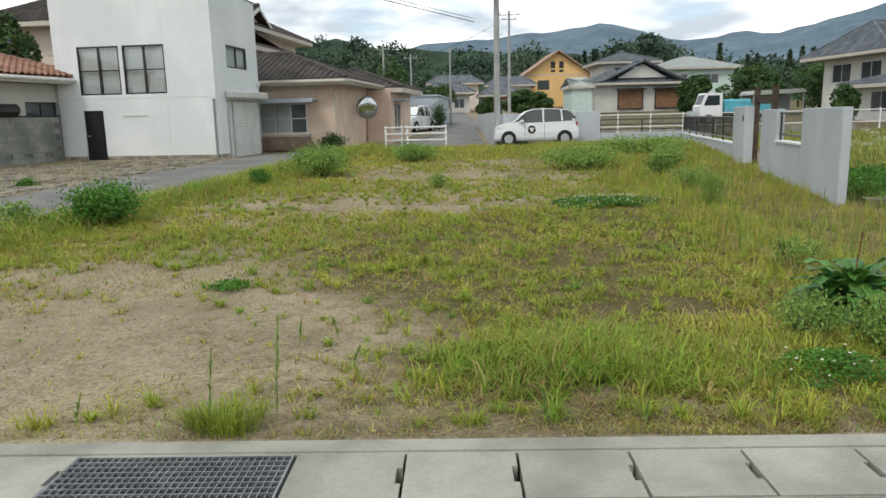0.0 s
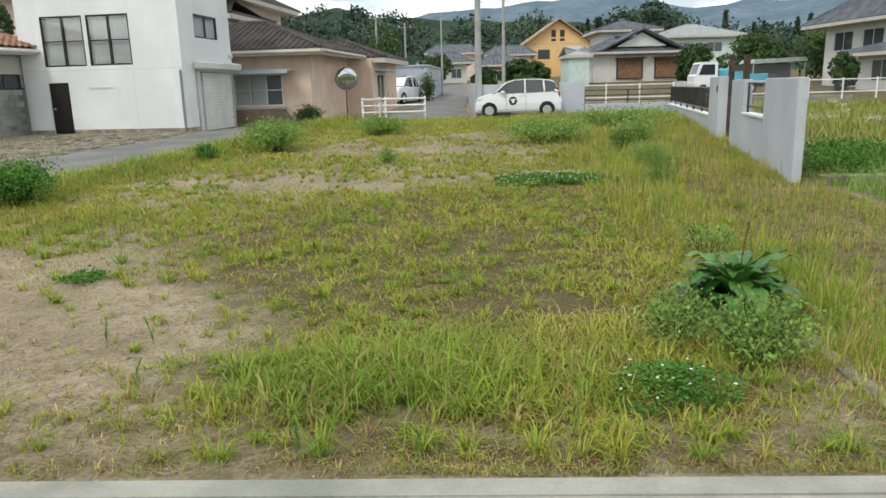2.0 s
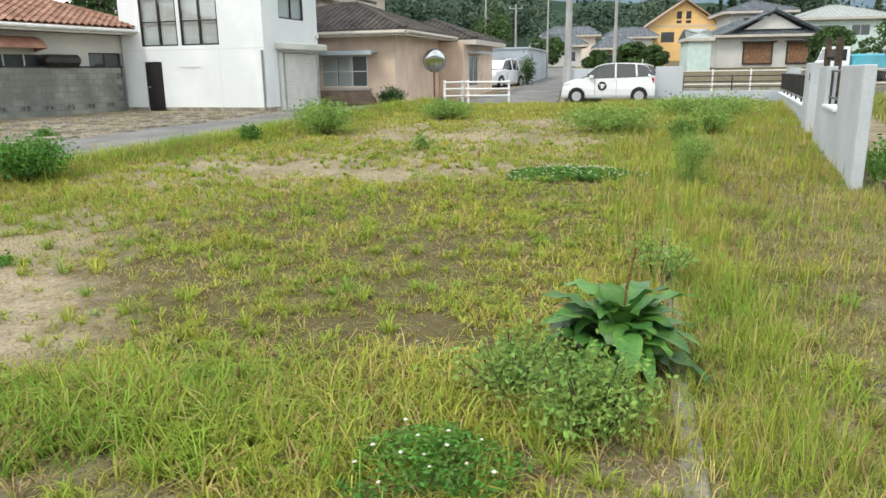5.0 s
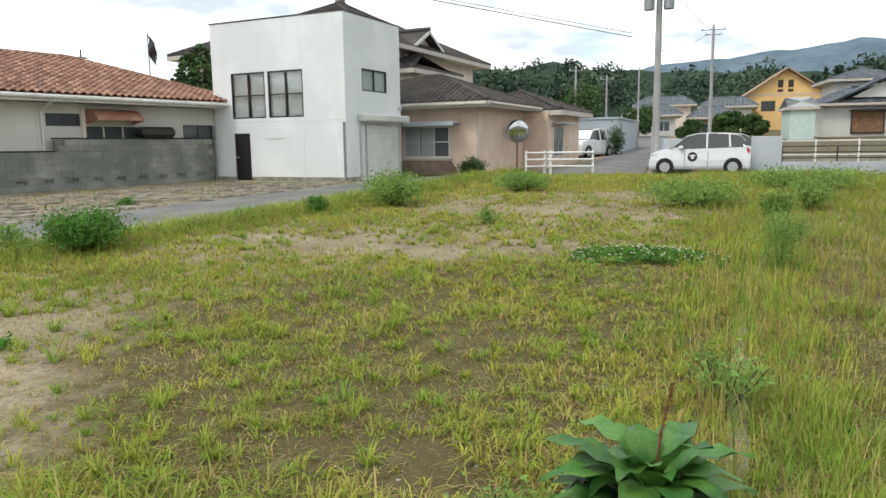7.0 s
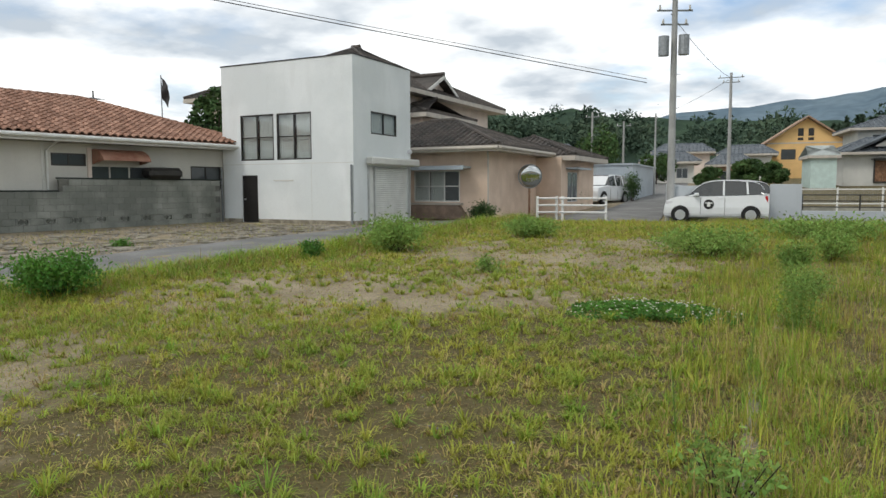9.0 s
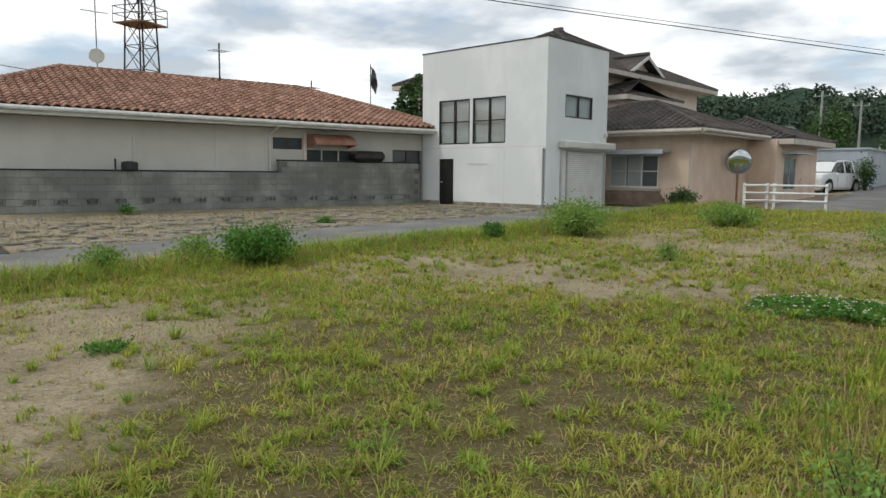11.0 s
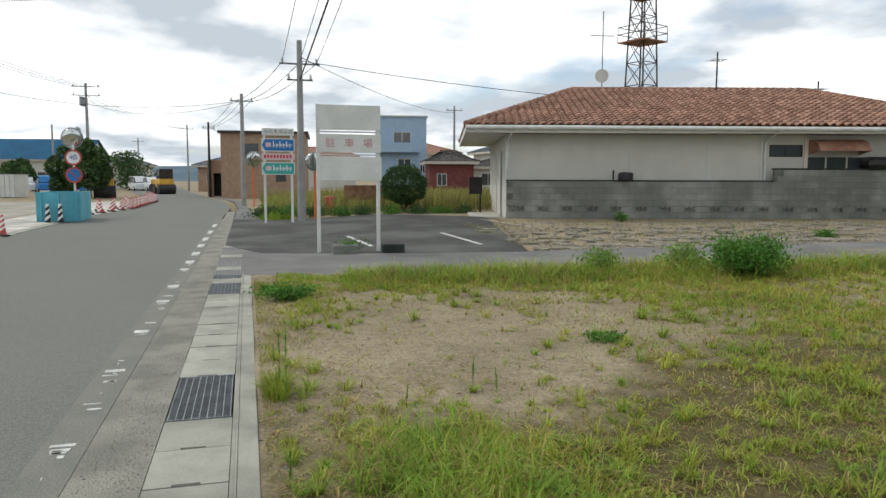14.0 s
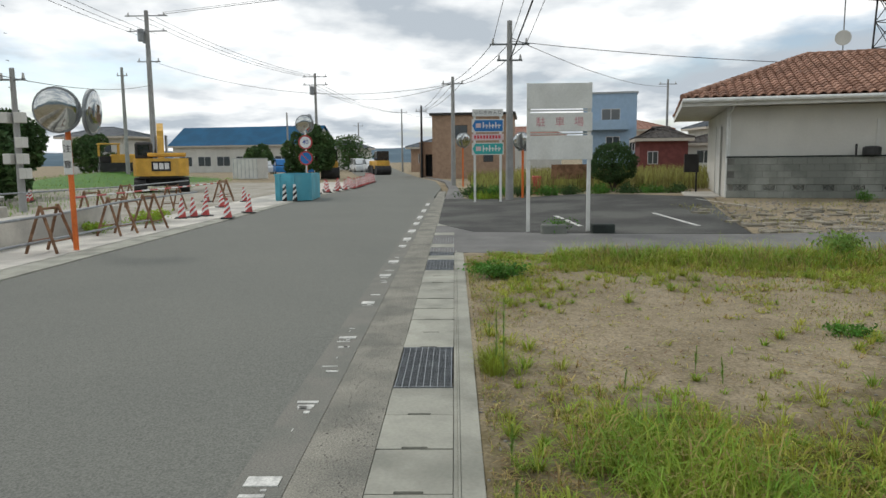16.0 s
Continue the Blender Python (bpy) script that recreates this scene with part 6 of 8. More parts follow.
fl = thing("flag", pose(-18.4, 27.6, 4.0), "dark drooping flag on a thin pole above the bungalow roof", "flag")
part("pole", tubes(((0, 0, -0.8), (0, 0, 2.3), 0.02), n=6), M_steel_dark, fl)
bm = bmesh.new()
fv = [[bm.verts.new((0.02 + 0.09 * i, 0.05 * math.sin(i * 1.1 + j), 2.2 - 0.13 * j - 0.09 * i)) for j in range(8)] for i in range(5)]
for i in range(4):
    for j in range(7):
        bm.faces.new((fv[i][j], fv[i + 1][j], fv[i + 1][j + 1], fv[i][j + 1]))
part("cloth", bm, M_black, fl)

# ---- compressor, planter, block by the sign ----
cp = thing("outdoor_unit", pose(-16.85, 14.9, 1.47, 0, 0, 74.4), "small dark cylindrical vent standing on the block wall", "vent")
part("drum", disc(bmesh.new(), (0.3, 0.06, 0.03), (0, 0, 1), 0.24, 0.2, n=16, bulge=0.06), M_steel_dark, cp)
part("pipe", tubes(((-0.1, 0.06, 0.0), (-0.1, 0.06, 0.35), 0.03)), M_steel_dark, cp)
for i, (y, yl) in enumerate(((4.95, 0.5), (5.95, 0.45))):
    b = thing("planter", pose(-10.35, y, 0), "mossy concrete planter block at the foot of the parking sign", "planter")
    part("trough", boxes((0, 0.25, 0, yl, -0.03, 0.18), bevel=0.02), M_capstone if i else M_block, b)


# ---- road works across the road ----
ww = thing("site_wall", None, kind="structure")
part("wall_body", boxes((-12.6, 20, -4.95, -4.62, -0.2, 0.52), bevel=0.01), M_concrete_pale, ww)
part("wall_body", boxes((-12.6, 20, -7.6, -7.3, -0.2, 0.5), bevel=0.01), M_concrete_pale, ww)


def stripes(parent, x, y, z0, z1, r0, r1, mats, n=5, segs=14, name="stripe", slant=0.9):
    """Slanting bands round a tapered post."""
    h = z1 - z0
    for k in range(n):
        bm = bmesh.new()
        rings = []
        for u in (k / n, (k + 1) / n):
            ring = []
            for i in range(segs):
                c, s_ = math.cos(6.2832 * i / segs), math.sin(6.2832 * i / segs)
                v = u if u in (0.0, 1.0) else min(0.995, max(0.005, u + slant * (r0 + (r1 - r0) * u) * s_ / h))
                r = r0 + (r1 - r0) * v
                ring.append(bm.verts.new((x + r * c, y + r * s_, z0 + h * v)))
            rings.append(ring)
        for i in range(segs):
            bm.faces.new((rings[0][i], rings[0][(i + 1) % segs], rings[1][(i + 1) % segs], rings[1][i]))
        if k == n - 1:
            bm.faces.new(rings[1])
        part(name, bm, mats[k % 2], parent)


def cone_master():
    c = thing("traffic_cone", pose(0, 0, -50), "red and white striped traffic cone at the road works", "traffic cone", "traffic cones")
    part("base", boxes((-0.16, 0.16, -0.16, 0.16, 0, 0.035), bevel=0.01), M_steel_dark, c)
    stripes(c, 0, 0, 0.035, 0.54, 0.115, 0.025, (M_red, M_conewhite), 7)
    return c


cone0 = cone_master()
cones = [(-14.5, -2.72), (-16.5, -2.75), (-14.7, -4.0), (-15.0, -3.8), (-15.4, -3.62), (-22.4, -4.6), (-22.6, -6.1), (-19.2, -4.4), (-23.2, -13.3), (-24.3, -13.8)]
for i in range(34):
    u = i / 33
    x = -27.9 - 24 * u
    cones.append((x, float(np.interp(-x, [27, 34, 46, 60], [-2.95, -2.0, -2.3, -4.9])) - 0.1 - 0.25 * (i % 2)))
for i in range(12):
    cones.append((-28.5 - i * 0.9, -3.3 + 0.06 * i - 0.25 * (i % 3)))
random.seed(12)
for i, (x, y) in enumerate(cones):
    m = pose(x, y, 0.02, random.uniform(-4, 4), random.uniform(-4, 4), random.uniform(-25, 25))
    if i == 0:
        cone0.matrix_world = m
    else:
        copy_thing(cone0, m)


def trestle_master():
    t = thing("trestle", pose(0, 0, -50), "rust-brown folding A-frame trestle carrying barrier pipes on the pavement", "barricade", "trestles")
    for y, s in ((-0.28, 1), (0.28, 1)):
        for sx in (-1, 1):
            part("leg", tubes(((0.27 * sx, y, 0), (0, y * 0.82, 0.78), 0.026), n=6), M_wood, t)
    for a, b, r in (((0, -0.23, 0.73), (0, 0.23, 0.73), 0.022), ((-0.2, -0.26, 0.2), (-0.2, 0.26, 0.2), 0.014), ((0.2, -0.26, 0.2), (0.2, 0.26, 0.2), 0.014)):
        part("crossbar", tubes((a, b, r), n=6), M_wood, t)
    return t


tr0 = trestle_master()
spots = [(-7.75, -3.52, 86), (-10.5, -3.72, 80), (-11.6, -3.52, 84), (-5.0, -3.5, 84), (-2.4, -3.5, 85), (-13.8, -5.9, 70), (-18.2, -5.6, 70), (-22.4, -5.4, 76), (-19.3, -7.6, 80), (-24.3, -6.0, 75)]
for i, (x, y, a) in enumerate(spots):
    if i == 0:
        tr0.matrix_world = pose(x, y, 0.02, 0, 0, a)
    else:
        copy_thing(tr0, pose(x, y, 0.02, 0, 0, a))


def pipe_rail(pts, mat_pair, label, r=0.022):
    t = thing("barrier_pipe", None, label, "barrier")
    for (a, b) in zip(pts, pts[1:]):
        a, b = Vector(a), Vector(b)
        n = max(1, int((b - a).length / 0.45)) if mat_pair[0] is not mat_pair[1] else 1
        for k in range(n):
            part("pipe", tubes((tuple(a.lerp(b, k / n)), tuple(a.lerp(b, (k + 1) / n)), r), n=8), mat_pair[k % 2], t)


pipe_rail([(4, -3.42, 0.58), (-7.8, -3.44, 0.64), (-10.6, -3.6, 0.70), (-14.5, -3.5, 0.72)], (M_galv, M_galv), "grey steel barrier pipe clamped along the trestles")
pipe_rail([(4, -3.62, 0.22), (-7.9, -3.66, 0.2), (-12.1, -3.7, 0.2)], (M_galv, M_galv), "low grey steel barrier pipe along the trestles")
pipe_rail([(-12.4, -5.6, 0.70), (-18.2, -5.45, 0.72), (-24.3, -5.9, 0.7)], (M_red, M_conewhite), "red and white banded barrier pipe across the works")
pipe_rail([(-13, -8.1, 0.75), (-19.3, -7.7, 0.72), (-27, -8.4, 0.7)], (M_galv, M_galv), "grey barrier pipe behind the excavator yard front")
pipe_rail([(6, -7.0, 0.75), (-12, -7.0, 0.75)], (M_red, M_conewhite), "red and white barrier pipe above the concrete wall")
sk = thing("skip", pose(-25.3, -3.7, 0.02, 0, 0, 4), "cyan painted open steel box with rust marks, at the road works", "skip")
part("side", boxes((0, 2.6, 0, 0.06, 0, 1.0), (0, 2.6, 1.30, 1.36, 0, 1.0), (0, 0.06, 0.063, 1.297, 0, 1.0), (2.54, 2.6, 0.063, 1.297, 0, 1.0)), M_cyan, sk)
part("floor_plate", boxes((0.063, 2.537, 0.063, 1.297, 0.02, 0.06)), M_cyan, sk)
part("rib", boxes((-0.03, 2.63, -0.03, 0, 0.94, 1.0), (2.603, 2.65, 0.1, 0.18, 0, 1.0), (2.603, 2.65, 0.65, 0.72, 0, 1.0), (2.603, 2.65, 1.2, 1.27, 0, 1.0)), M_cyan, sk)
for y in (-3.1, -2.72):
    bl = thing("delineator_post", pose(-22.4, y, 0.02), "black and white striped delineator post beside the cyan steel box", "bollard")
    stripes(bl, 0, 0, 0, 0.62, 0.09, 0.05, (M_black, M_conewhite), 6)

ex = thing("excavator", pose(-33.2, -12.1, 0.0, 0, 0, 22) @ Matrix.Scale(0.9, 4), "yellow tracked excavator seen from behind, boom raised", "excavator")
for y in (-1.45, 0.85):
    part("track", prism([(-1.9, 0.25), (-1.6, 0.02), (1.6, 0.02), (1.9, 0.25), (1.9, 0.6), (1.6, 0.82), (-1.6, 0.82), (-1.9, 0.6)], y, y + 0.6), M_steel_dark, ex)
part("undercarriage", boxes((-1.0, 1.0, -0.85, 0.85, 0.35, 0.95)), M_steel_dark, ex)
part("counterweight", prism([(0.6, -1.46), (1.45, -1.46), (1.78, -1.3), (1.95, -0.9), (2.0, 0.0), (1.95, 0.9), (1.78, 1.3), (1.45, 1.46), (0.6, 1.46)], -1.9, -0.92), M_catyellow, ex, m=Matrix(((1, 0, 0, 0), (0, 0, 1, 0), (0, -1, 0, 0), (0, 0, 0, 1))))
part("bumper_skirt", boxes((0.6, 1.86, -1.2, 1.2, 0.78, 0.915), bevel=0.04), M_steel_dark, ex)
part("engine_cover", boxes((-1.5, 0.597, -1.4, 1.4, 1.0, 1.85), (-0.5, 1.5, -0.7, 1.35, 2.0, 2.22), bevel=0.05), M_catyellow, ex)
cb_ = part("cab", boxes((-1.9, -0.2, -1.38, -0.45, 1.86, 2.85), bevel=0.08), M_steel_dark, ex)
part("window", boxes((-1.7, -0.4, -1.395, -1.385, 2.05, 2.7), (-0.197, -0.19, -1.25, -0.6, 2.1, 2.7)), M_carglass, cb_)
part("badge", boxes((2.001, 2.012, -0.5, 0.5, 1.2, 1.74)), M_black, ex, "black badge with pale bars")
for k in range(3):
    part("badge_mark", boxes((2.013, 2.018, -0.4 + k * 0.29, -0.17 + k * 0.29, 1.3, 1.64)), M_conewhite, ex)
part("boom", prism([(-1.4, 1.4), (-2.3, 3.6), (-3.6, 4.1), (-5.2, 3.6), (-5.1, 3.35), (-3.6, 3.7), (-2.0, 3.2), (-0.8, 1.4)], -0.19, 0.19), M_catyellow, ex)
part("arm", prism([(-5.3, 3.9), (-5.0, 3.8), (-5.2, 1.2), (-5.5, 1.2)], -0.18, 0.18), M_catyellow, ex)
part("hydraulic_ram", tubes(((-1.9, -0.33, 1.6), (-2.4, -0.33, 3.3), 0.08), ((-1.9, 0.33, 1.6), (-2.4, 0.33, 3.3), 0.08)), M_galv, ex)
part("bucket", prism([(-5.7, 1.25), (-5.0, 1.2), (-4.8, 0.6), (-5.3, 0.15), (-5.9, 0.4)], -0.5, 0.5), M_steel_dark, ex)
dz = thing("bulldozer", pose(-52, -23.2, 0.85, 0, 0, -60), "yellow bulldozer with canopy on the grassy bank", "bulldozer")
for y in (-1.1, 0.6):
    part("track", prism([(-1.5, 0.2), (-1.2, 0), (1.2, 0), (1.5, 0.2), (1.4, 0.7), (-1.4, 0.7)], y, y + 0.5), M_steel_dark, dz)
part("body", boxes((-1.5, 0.6, -0.55, 0.55, 0.5, 1.35), bevel=0.08), M_catyellow, dz)
part("seat_block", boxes((0.6, 1.4, -0.6, 0.6, 0.7, 1.2), bevel=0.05), M_black, dz)
part("canopy", boxes((-0.1, 1.5, -0.7, 0.7, 2.1, 2.2), bevel=0.03), M_catyellow, dz)
part("post", tubes(((0, -0.6, 1.2), (0, -0.6, 2.1), 0.05), ((0, 0.6, 1.2), (0, 0.6, 2.1), 0.05), ((1.4, -0.6, 1.2), (1.4, -0.6, 2.1), 0.05), ((1.4, 0.6, 1.2), (1.4, 0.6, 2.1), 0.05)), M_catyellow, dz)
part("blade", prism([(-2.2, 0.1), (-2.0, 0.1), (-2.1, 0.6), (-1.95, 1.1), (-2.15, 1.1), (-2.3, 0.6)], -1.4, 1.4), M_catyellow, dz)
for i, (mx, my, ma, lab) in enumerate([(-72, -4.6, 20, "small yellow machine parked at the road bend"), (-80, -5.6, 40, "yellow machine parked far down the road"), (-58, -7.6, 10, "orange and yellow machine behind the cones")]):
    d2 = thing("roller", pose(mx, my, 0, 0, 0, ma), lab, "machine")
    part("body", boxes((-1.2, 1.0, -0.7, 0.7, 0.6, 1.5), bevel=0.08), M_catyellow, d2)
    part("cab", boxes((-0.2, 0.9, -0.65, 0.65, 1.5, 2.5), bevel=0.05), M_carglass, d2)
    for x in (-0.9, 0.8):
        part("drum", tube(bmesh.new(), (x, -0.8, 0.5), (x, 0.8, 0.5), 0.5, n=16), M_steel_dark, d2)
ct = thing("site_cabin", pose(-62, -16.3, 0.0, 0, 0, -14) @ Matrix.Scale(0.85, 4), "pale grey ribbed steel site cabin", "cabin")
house_walls(ct, 2.3, 2.9, 2.1, 0.05, {}, M_board)
part("roof", boxes((-0.05, 2.35, -0.05, 2.95, 2.1, 2.16)), M_greywall, ct)
part("rib", boxes(*[(2.3, 2.33, 0.1 + i * 0.46, 0.14 + i * 0.46, 0.05, 2.08) for i in range(7)]), M_greywall, ct)

# ---- buildings to the west ----
lb = big_house("low_factory", pose(-108, -41, 0, 0, 0, 80), 23, 9, 3.9, M_offwhite, M_blueroof, "long low white building with a blue steel roof, beyond the works", rise=3.0, over=0.6, ribs_at=0, gable="EW", holes={"N": [(2, 4, 1, 2.4), (6, 8, 1, 2.4), (11, 13, 1, 2.4)], "S": [(1 + i * 3.2, 3.2 + i * 3.2, 0.9, 2.4) for i in range(6)]})
big_house("low_house", pose(-84, -45, 0, 0, 0, 80), 8, 6, 4.6, M_offwhite, M_greytile, "pale two-storey house behind the excavator", rise=1.2, ribs_at=0.6, holes={"S": [(1, 3, 2.8, 4), (4.5, 6.5, 2.8, 4)]})
br = thing("tan_building", pose(-55, 0.9, 0, 0, 0, 90), "tan two-storey flat-roofed building beside the bend", "building")
br.matrix_world = pose(-55, 1.4, 0, 0, 0, 84)
house_walls(br, 6.6, 8, 5.1, 0.15, {"S": [(1.6, 2.9, 3.2, 4.3), (4.2, 5.0, 1.3, 2.0)]}, M_tan, z0=-0.2)
window(br, "S", 6.6, 8, (1.6, 2.9, 3.2, 4.3), 2, 1), window(br, "S", 6.6, 8, (4.2, 5.0, 1.3, 2.0), 2, 1)
part("roof", boxes((-0.2, 6.8, -0.2, 8.2, 5.1, 5.3)), M_frame, br)
an_ = thing("tan_annex", pose(-60.2, 0.1, 0, 0, 0, 84), "tan low annex with a plain parapet beside the bend", "building")
house_walls(an_, 2.95, 5, 3.0, 0.15, {"S": [(0.5, 1.3, 0.05, 2.0)]}, M_tan, z0=-0.2)
part("roof", boxes((-0.05, 3.0, -0.05, 5.05, 3.0, 3.1)), M_tan, an_)
b3 = thing("blue_building", pose(-60, 14.6, 0.2, 0, 0, 78), "pale blue three-storey building with balconies and flat roof", "building")
B3 = {"S": [(2.0, 3.2, 1.9, 3.2), (4.0, 4.5, 1.9, 3.0), (1.6, 3.2, 4.5, 5.6), (-9, -8, 0, 1)][:3]}
house_walls(b3, 4.6, 7, 6.9, 0.15, B3, M_blueb)
for o in B3["S"]:
    window(b3, "S", 4.6, 7, o, 2, 1, M_conewhite)
part("balcony", boxes((-0.2, 3.9, -0.9, -0.003, 3.75, 3.85), (-0.2, 3.9, -0.95, -0.9, 3.75, 4.6)), M_blueb, b3)
part("roof", boxes((-0.1, 4.7, -0.1, 7.1, 6.9, 7.05)), M_greywall, b3)
big_house("dark_red_house", pose(-52, 17.6, 0.2, 0, 0, 80), 3.6, 5, 2.6, M_redwall, M_darktile, "dark red house with a brown roof behind the tall grass", rise=0.9, over=0.4, ribs_at=0.5, holes={"S": [(0.6, 1.4, 0.8, 1.8)]})
big_house("white_house", pose(-56, 22.3, 0.2, 0, 0, 80), 5, 5, 2.3, M_offwhite, M_darktile, "white house with a brown roof behind the tall grass", rise=0.8, over=0.4, ribs_at=0.5, holes={"S": [(1, 2.2, 0.8, 1.9)]})
for i, (hx, hy, hw, hh, wmt, rmt) in enumerate([(-90, -2.5, 8, 3.0, M_tan, M_greytile), (-96, 8, 10, 4.5, M_offwhite, M_brownmetal), (-120, -26, 14, 3.5, M_offwhite, M_greytile), (-72, 30, 9, 4.5, M_offwhite, M_greytile), (-85, 22, 8, 4.8, M_pink2, M_brownmetal)]):
    big_house("roadside_house", pose(hx, hy, 0, 0, 0, 78 + 5 * i), hw, 6, hh, wmt, rmt, ["low tan house with a grey roof at the bend", "white house with a brown roof beyond the bend", "long white building with a grey roof far off", "white house with grey roof across the fields", "pale pink house with brown roof across the fields"][i], rise=1.3, over=0.6, ribs_at=0.7, holes={"S": [(1, 2.6, hh - 1.9, hh - 0.7), (4, 5.6, hh - 1.9, hh - 0.7)]})
gb_ = thing("notice_board", pose(-21.9, 11.9, 0.2, 0, 0, 80), "small black letter box on a post by the bungalow entrance", "letterbox")
part("box", boxes((-0.4, 0.1, 0, 0.12, 0.75, 1.4)), M_black, gb_)
part("post", boxes((0.0, 0.06, 0.03, 0.09, -0.1, 0.75)), M_black, gb_)
rp = thing("red_box", pose(-25.5, 6.4, 0), "small red roadside box in the grass", "box")
part("box_body", boxes((0, 0.3, 0, 0.35, 0.0, 0.8), bevel=0.03), M_red, rp)
bb = thing("notice_board", pose(-25.5, 6.9, 0), "brown notice board on posts in the tall grass", "notice board")
part("panel", boxes((0, 0.06, 0.3, 2.0, 0.65, 1.25)), M_wood, bb)
part("post", boxes((0, 0.06, 0.35, 0.43, -0.1, 0.65)), M_wood, bb), part("post", boxes((0, 0.06, 1.87, 1.95, -0.1, 0.65)), M_wood, bb)

# ---- plants ----
rng = np.random.default_rng(7)


def raw_mesh(name, verts, faces_flat, sizes, material):
    me = bpy.data.meshes.new(name)
    me.vertices.add(len(verts))
    me.vertices.foreach_set("co", np.asarray(verts, np.float32).ravel())
    me.loops.add(len(faces_flat))
    me.loops.foreach_set("vertex_index", np.asarray(faces_flat, np.int32))
    me.polygons.add(len(sizes))
    starts = np.concatenate([[0], np.cumsum(sizes)[:-1]]).astype(np.int32)
    me.polygons.foreach_set("loop_start", starts)
    me.polygons.foreach_set("loop_total", np.asarray(sizes, np.int32))
    me.update(calc_edges=True)
    me.validate()
    me.materials.append(material)
    return me


def blades(p, h, w, yaw, lean):
    """Bent blades: five corners, a quad and a tip each."""
    n = len(p)
    d = np.stack([np.cos(yaw), np.sin(yaw), np.zeros(n)], 1)
    s = np.stack([-np.sin(yaw), np.cos(yaw), np.zeros(n)], 1) * (w / 2)[:, None]
    up = np.zeros((n, 3))
    up[:, 2] = 1
    mid = p + d * (h * lean * 0.35)[:, None] + up * (h * 0.55)[:, None]
    tip = p + d * (h * lean)[:, None] + up * (h * (1 - 0.35 * lean ** 2))[:, None]
    v = np.stack([p - s, p + s, mid + s * 0.8, mid - s * 0.8, tip], 1).reshape(-1, 3)
    k = np.arange(n)[:, None] * 5
    f = (k + np.array([[0, 1, 2, 3, 3, 2, 4]])).ravel()
    return v, f, np.tile([4, 3], n)


def leaf_quads(c, size, flat=0.0):
    """Small leaves, turned at random, round the given centres."""
    n = len(c)
    a = rng.normal(size=(n, 3))
    a[:, 2] *= 1 - flat * 0.8
    a /= np.linalg.norm(a, axis=1)[:, None]
    b = np.cross(a, rng.normal(size=(n, 3)))
    b /= np.linalg.norm(b, axis=1)[:, None]
    a, b = a * size[:, None], b * size[:, None] * 0.45
    v = np.stack([c - a, c + b, c + a, c - b], 1).reshape(-1, 3)
    return v, np.arange(4 * n), np.full(n, 4)


gzv = np.vectorize(gz)


def land_z(x, y):
    return np.array([land(a, b) for a, b in zip(x, y)])


def lane_edge(y):
    return np.interp(y, [p[1] for p in lane_e], [p[0] for p in lane_e])


def blob(x, y, cx, cy, rx, ry):
    return np.exp(-(((x - cx) / rx) ** 2 + ((y - cy) / ry) ** 2))


def pnoise(x, y, s, seed):
    return np.array([noise.noise((a * s, b * s, seed)) for a, b in zip(x, y)])


N = 118000
ty = 3.42 + (29.3 - 3.42) * rng.random(N) ** 1.5
tx = rng.uniform(-7.4, 8.6, N)
keep = (tx > lane_edge(ty) + 0.12) & (tx < 6.6 + 0.19 * np.maximum(0, ty - 11.5) - 0.35)
tx, ty = tx[keep], ty[keep]
bare = 1.15 * blob(tx, ty, -2.6, 5.1, 2.5, 1.35) + 0.9 * blob(tx, ty, -2.9, 7.2, 1.6, 0.7) + 1.0 * blob(tx, ty, -1.6, 12.4, 2.6, 0.9) + 0.85 * blob(tx, ty, 2.4, 16.6, 2.2, 1.2) + 0.7 * blob(tx, ty, -0.8, 17.4, 1.8, 1.2) + 0.55 * blob(tx, ty, 1.4, 20.5, 1.6, 1.2) + 0.75 * blob(tx, ty, 4.9, 4.6, 0.6, 1.0) + 0.8 * np.exp(-((ty - 3.45) / 0.3) ** 2) + 0.9 * blob(tx, ty, 1.75, 5.65, 0.45, 0.28) + 1.2 * blob(tx, ty, -1.5, 4.3, 1.25, 0.8) + 0.6 * blob(tx, ty, 2.15, 4.35, 0.6, 0.4) + 0.7 * blob(tx, ty, 4.9, 7.0, 0.8, 1.6) + 0.5 * blob(tx, ty, 5.4, 10.5, 1.0, 1.5) + 0.95 * blob(tx, ty, 3.15, 3.85, 0.6, 0.5)
edge_d = tx - lane_edge(ty)
lush = 1.7 * blob(tx, ty, 0.9, 4.4, 1.1, 0.5) + 0.9 * blob(tx, ty, 2.3, 4.7, 0.8, 0.8) + 1.1 * np.exp(-((edge_d - 0.7) / 0.8) ** 2) * (ty > 4.6) + 0.4 * np.clip((tx - 2.7) / 1.0, 0, 1) + 0.6 * np.exp(-((tx - 3.75 - 0.06 * (ty - 5)) / 0.3) ** 2) + 0.8 * np.clip((ty - 22) / 4, 0, 1) + 0.5 * blob(tx, ty, -3.3, 9.5, 1.8, 0.9)
mid = blob(tx, ty, 0.9, 7.4, 2.7, 2.4)
base = 0.52 - 0.22 * mid + 0.6 * pnoise(tx, ty, 0.9, 2.0) + 0.75 * pnoise(tx, ty, 2.9, 6.0) + 0.5 * pnoise(tx, ty, 7.5, 3.0) - 0.55 * np.clip((tx - 3.5) / 0.8, 0, 1)
dens = np.clip(base + 0.75 * lush - 0.95 * bare, 0.012, 1) * (0.45 + 0.55 * np.clip(1.4 - ty / 30, 0.3, 1))
ok = rng.random(len(tx)) < dens
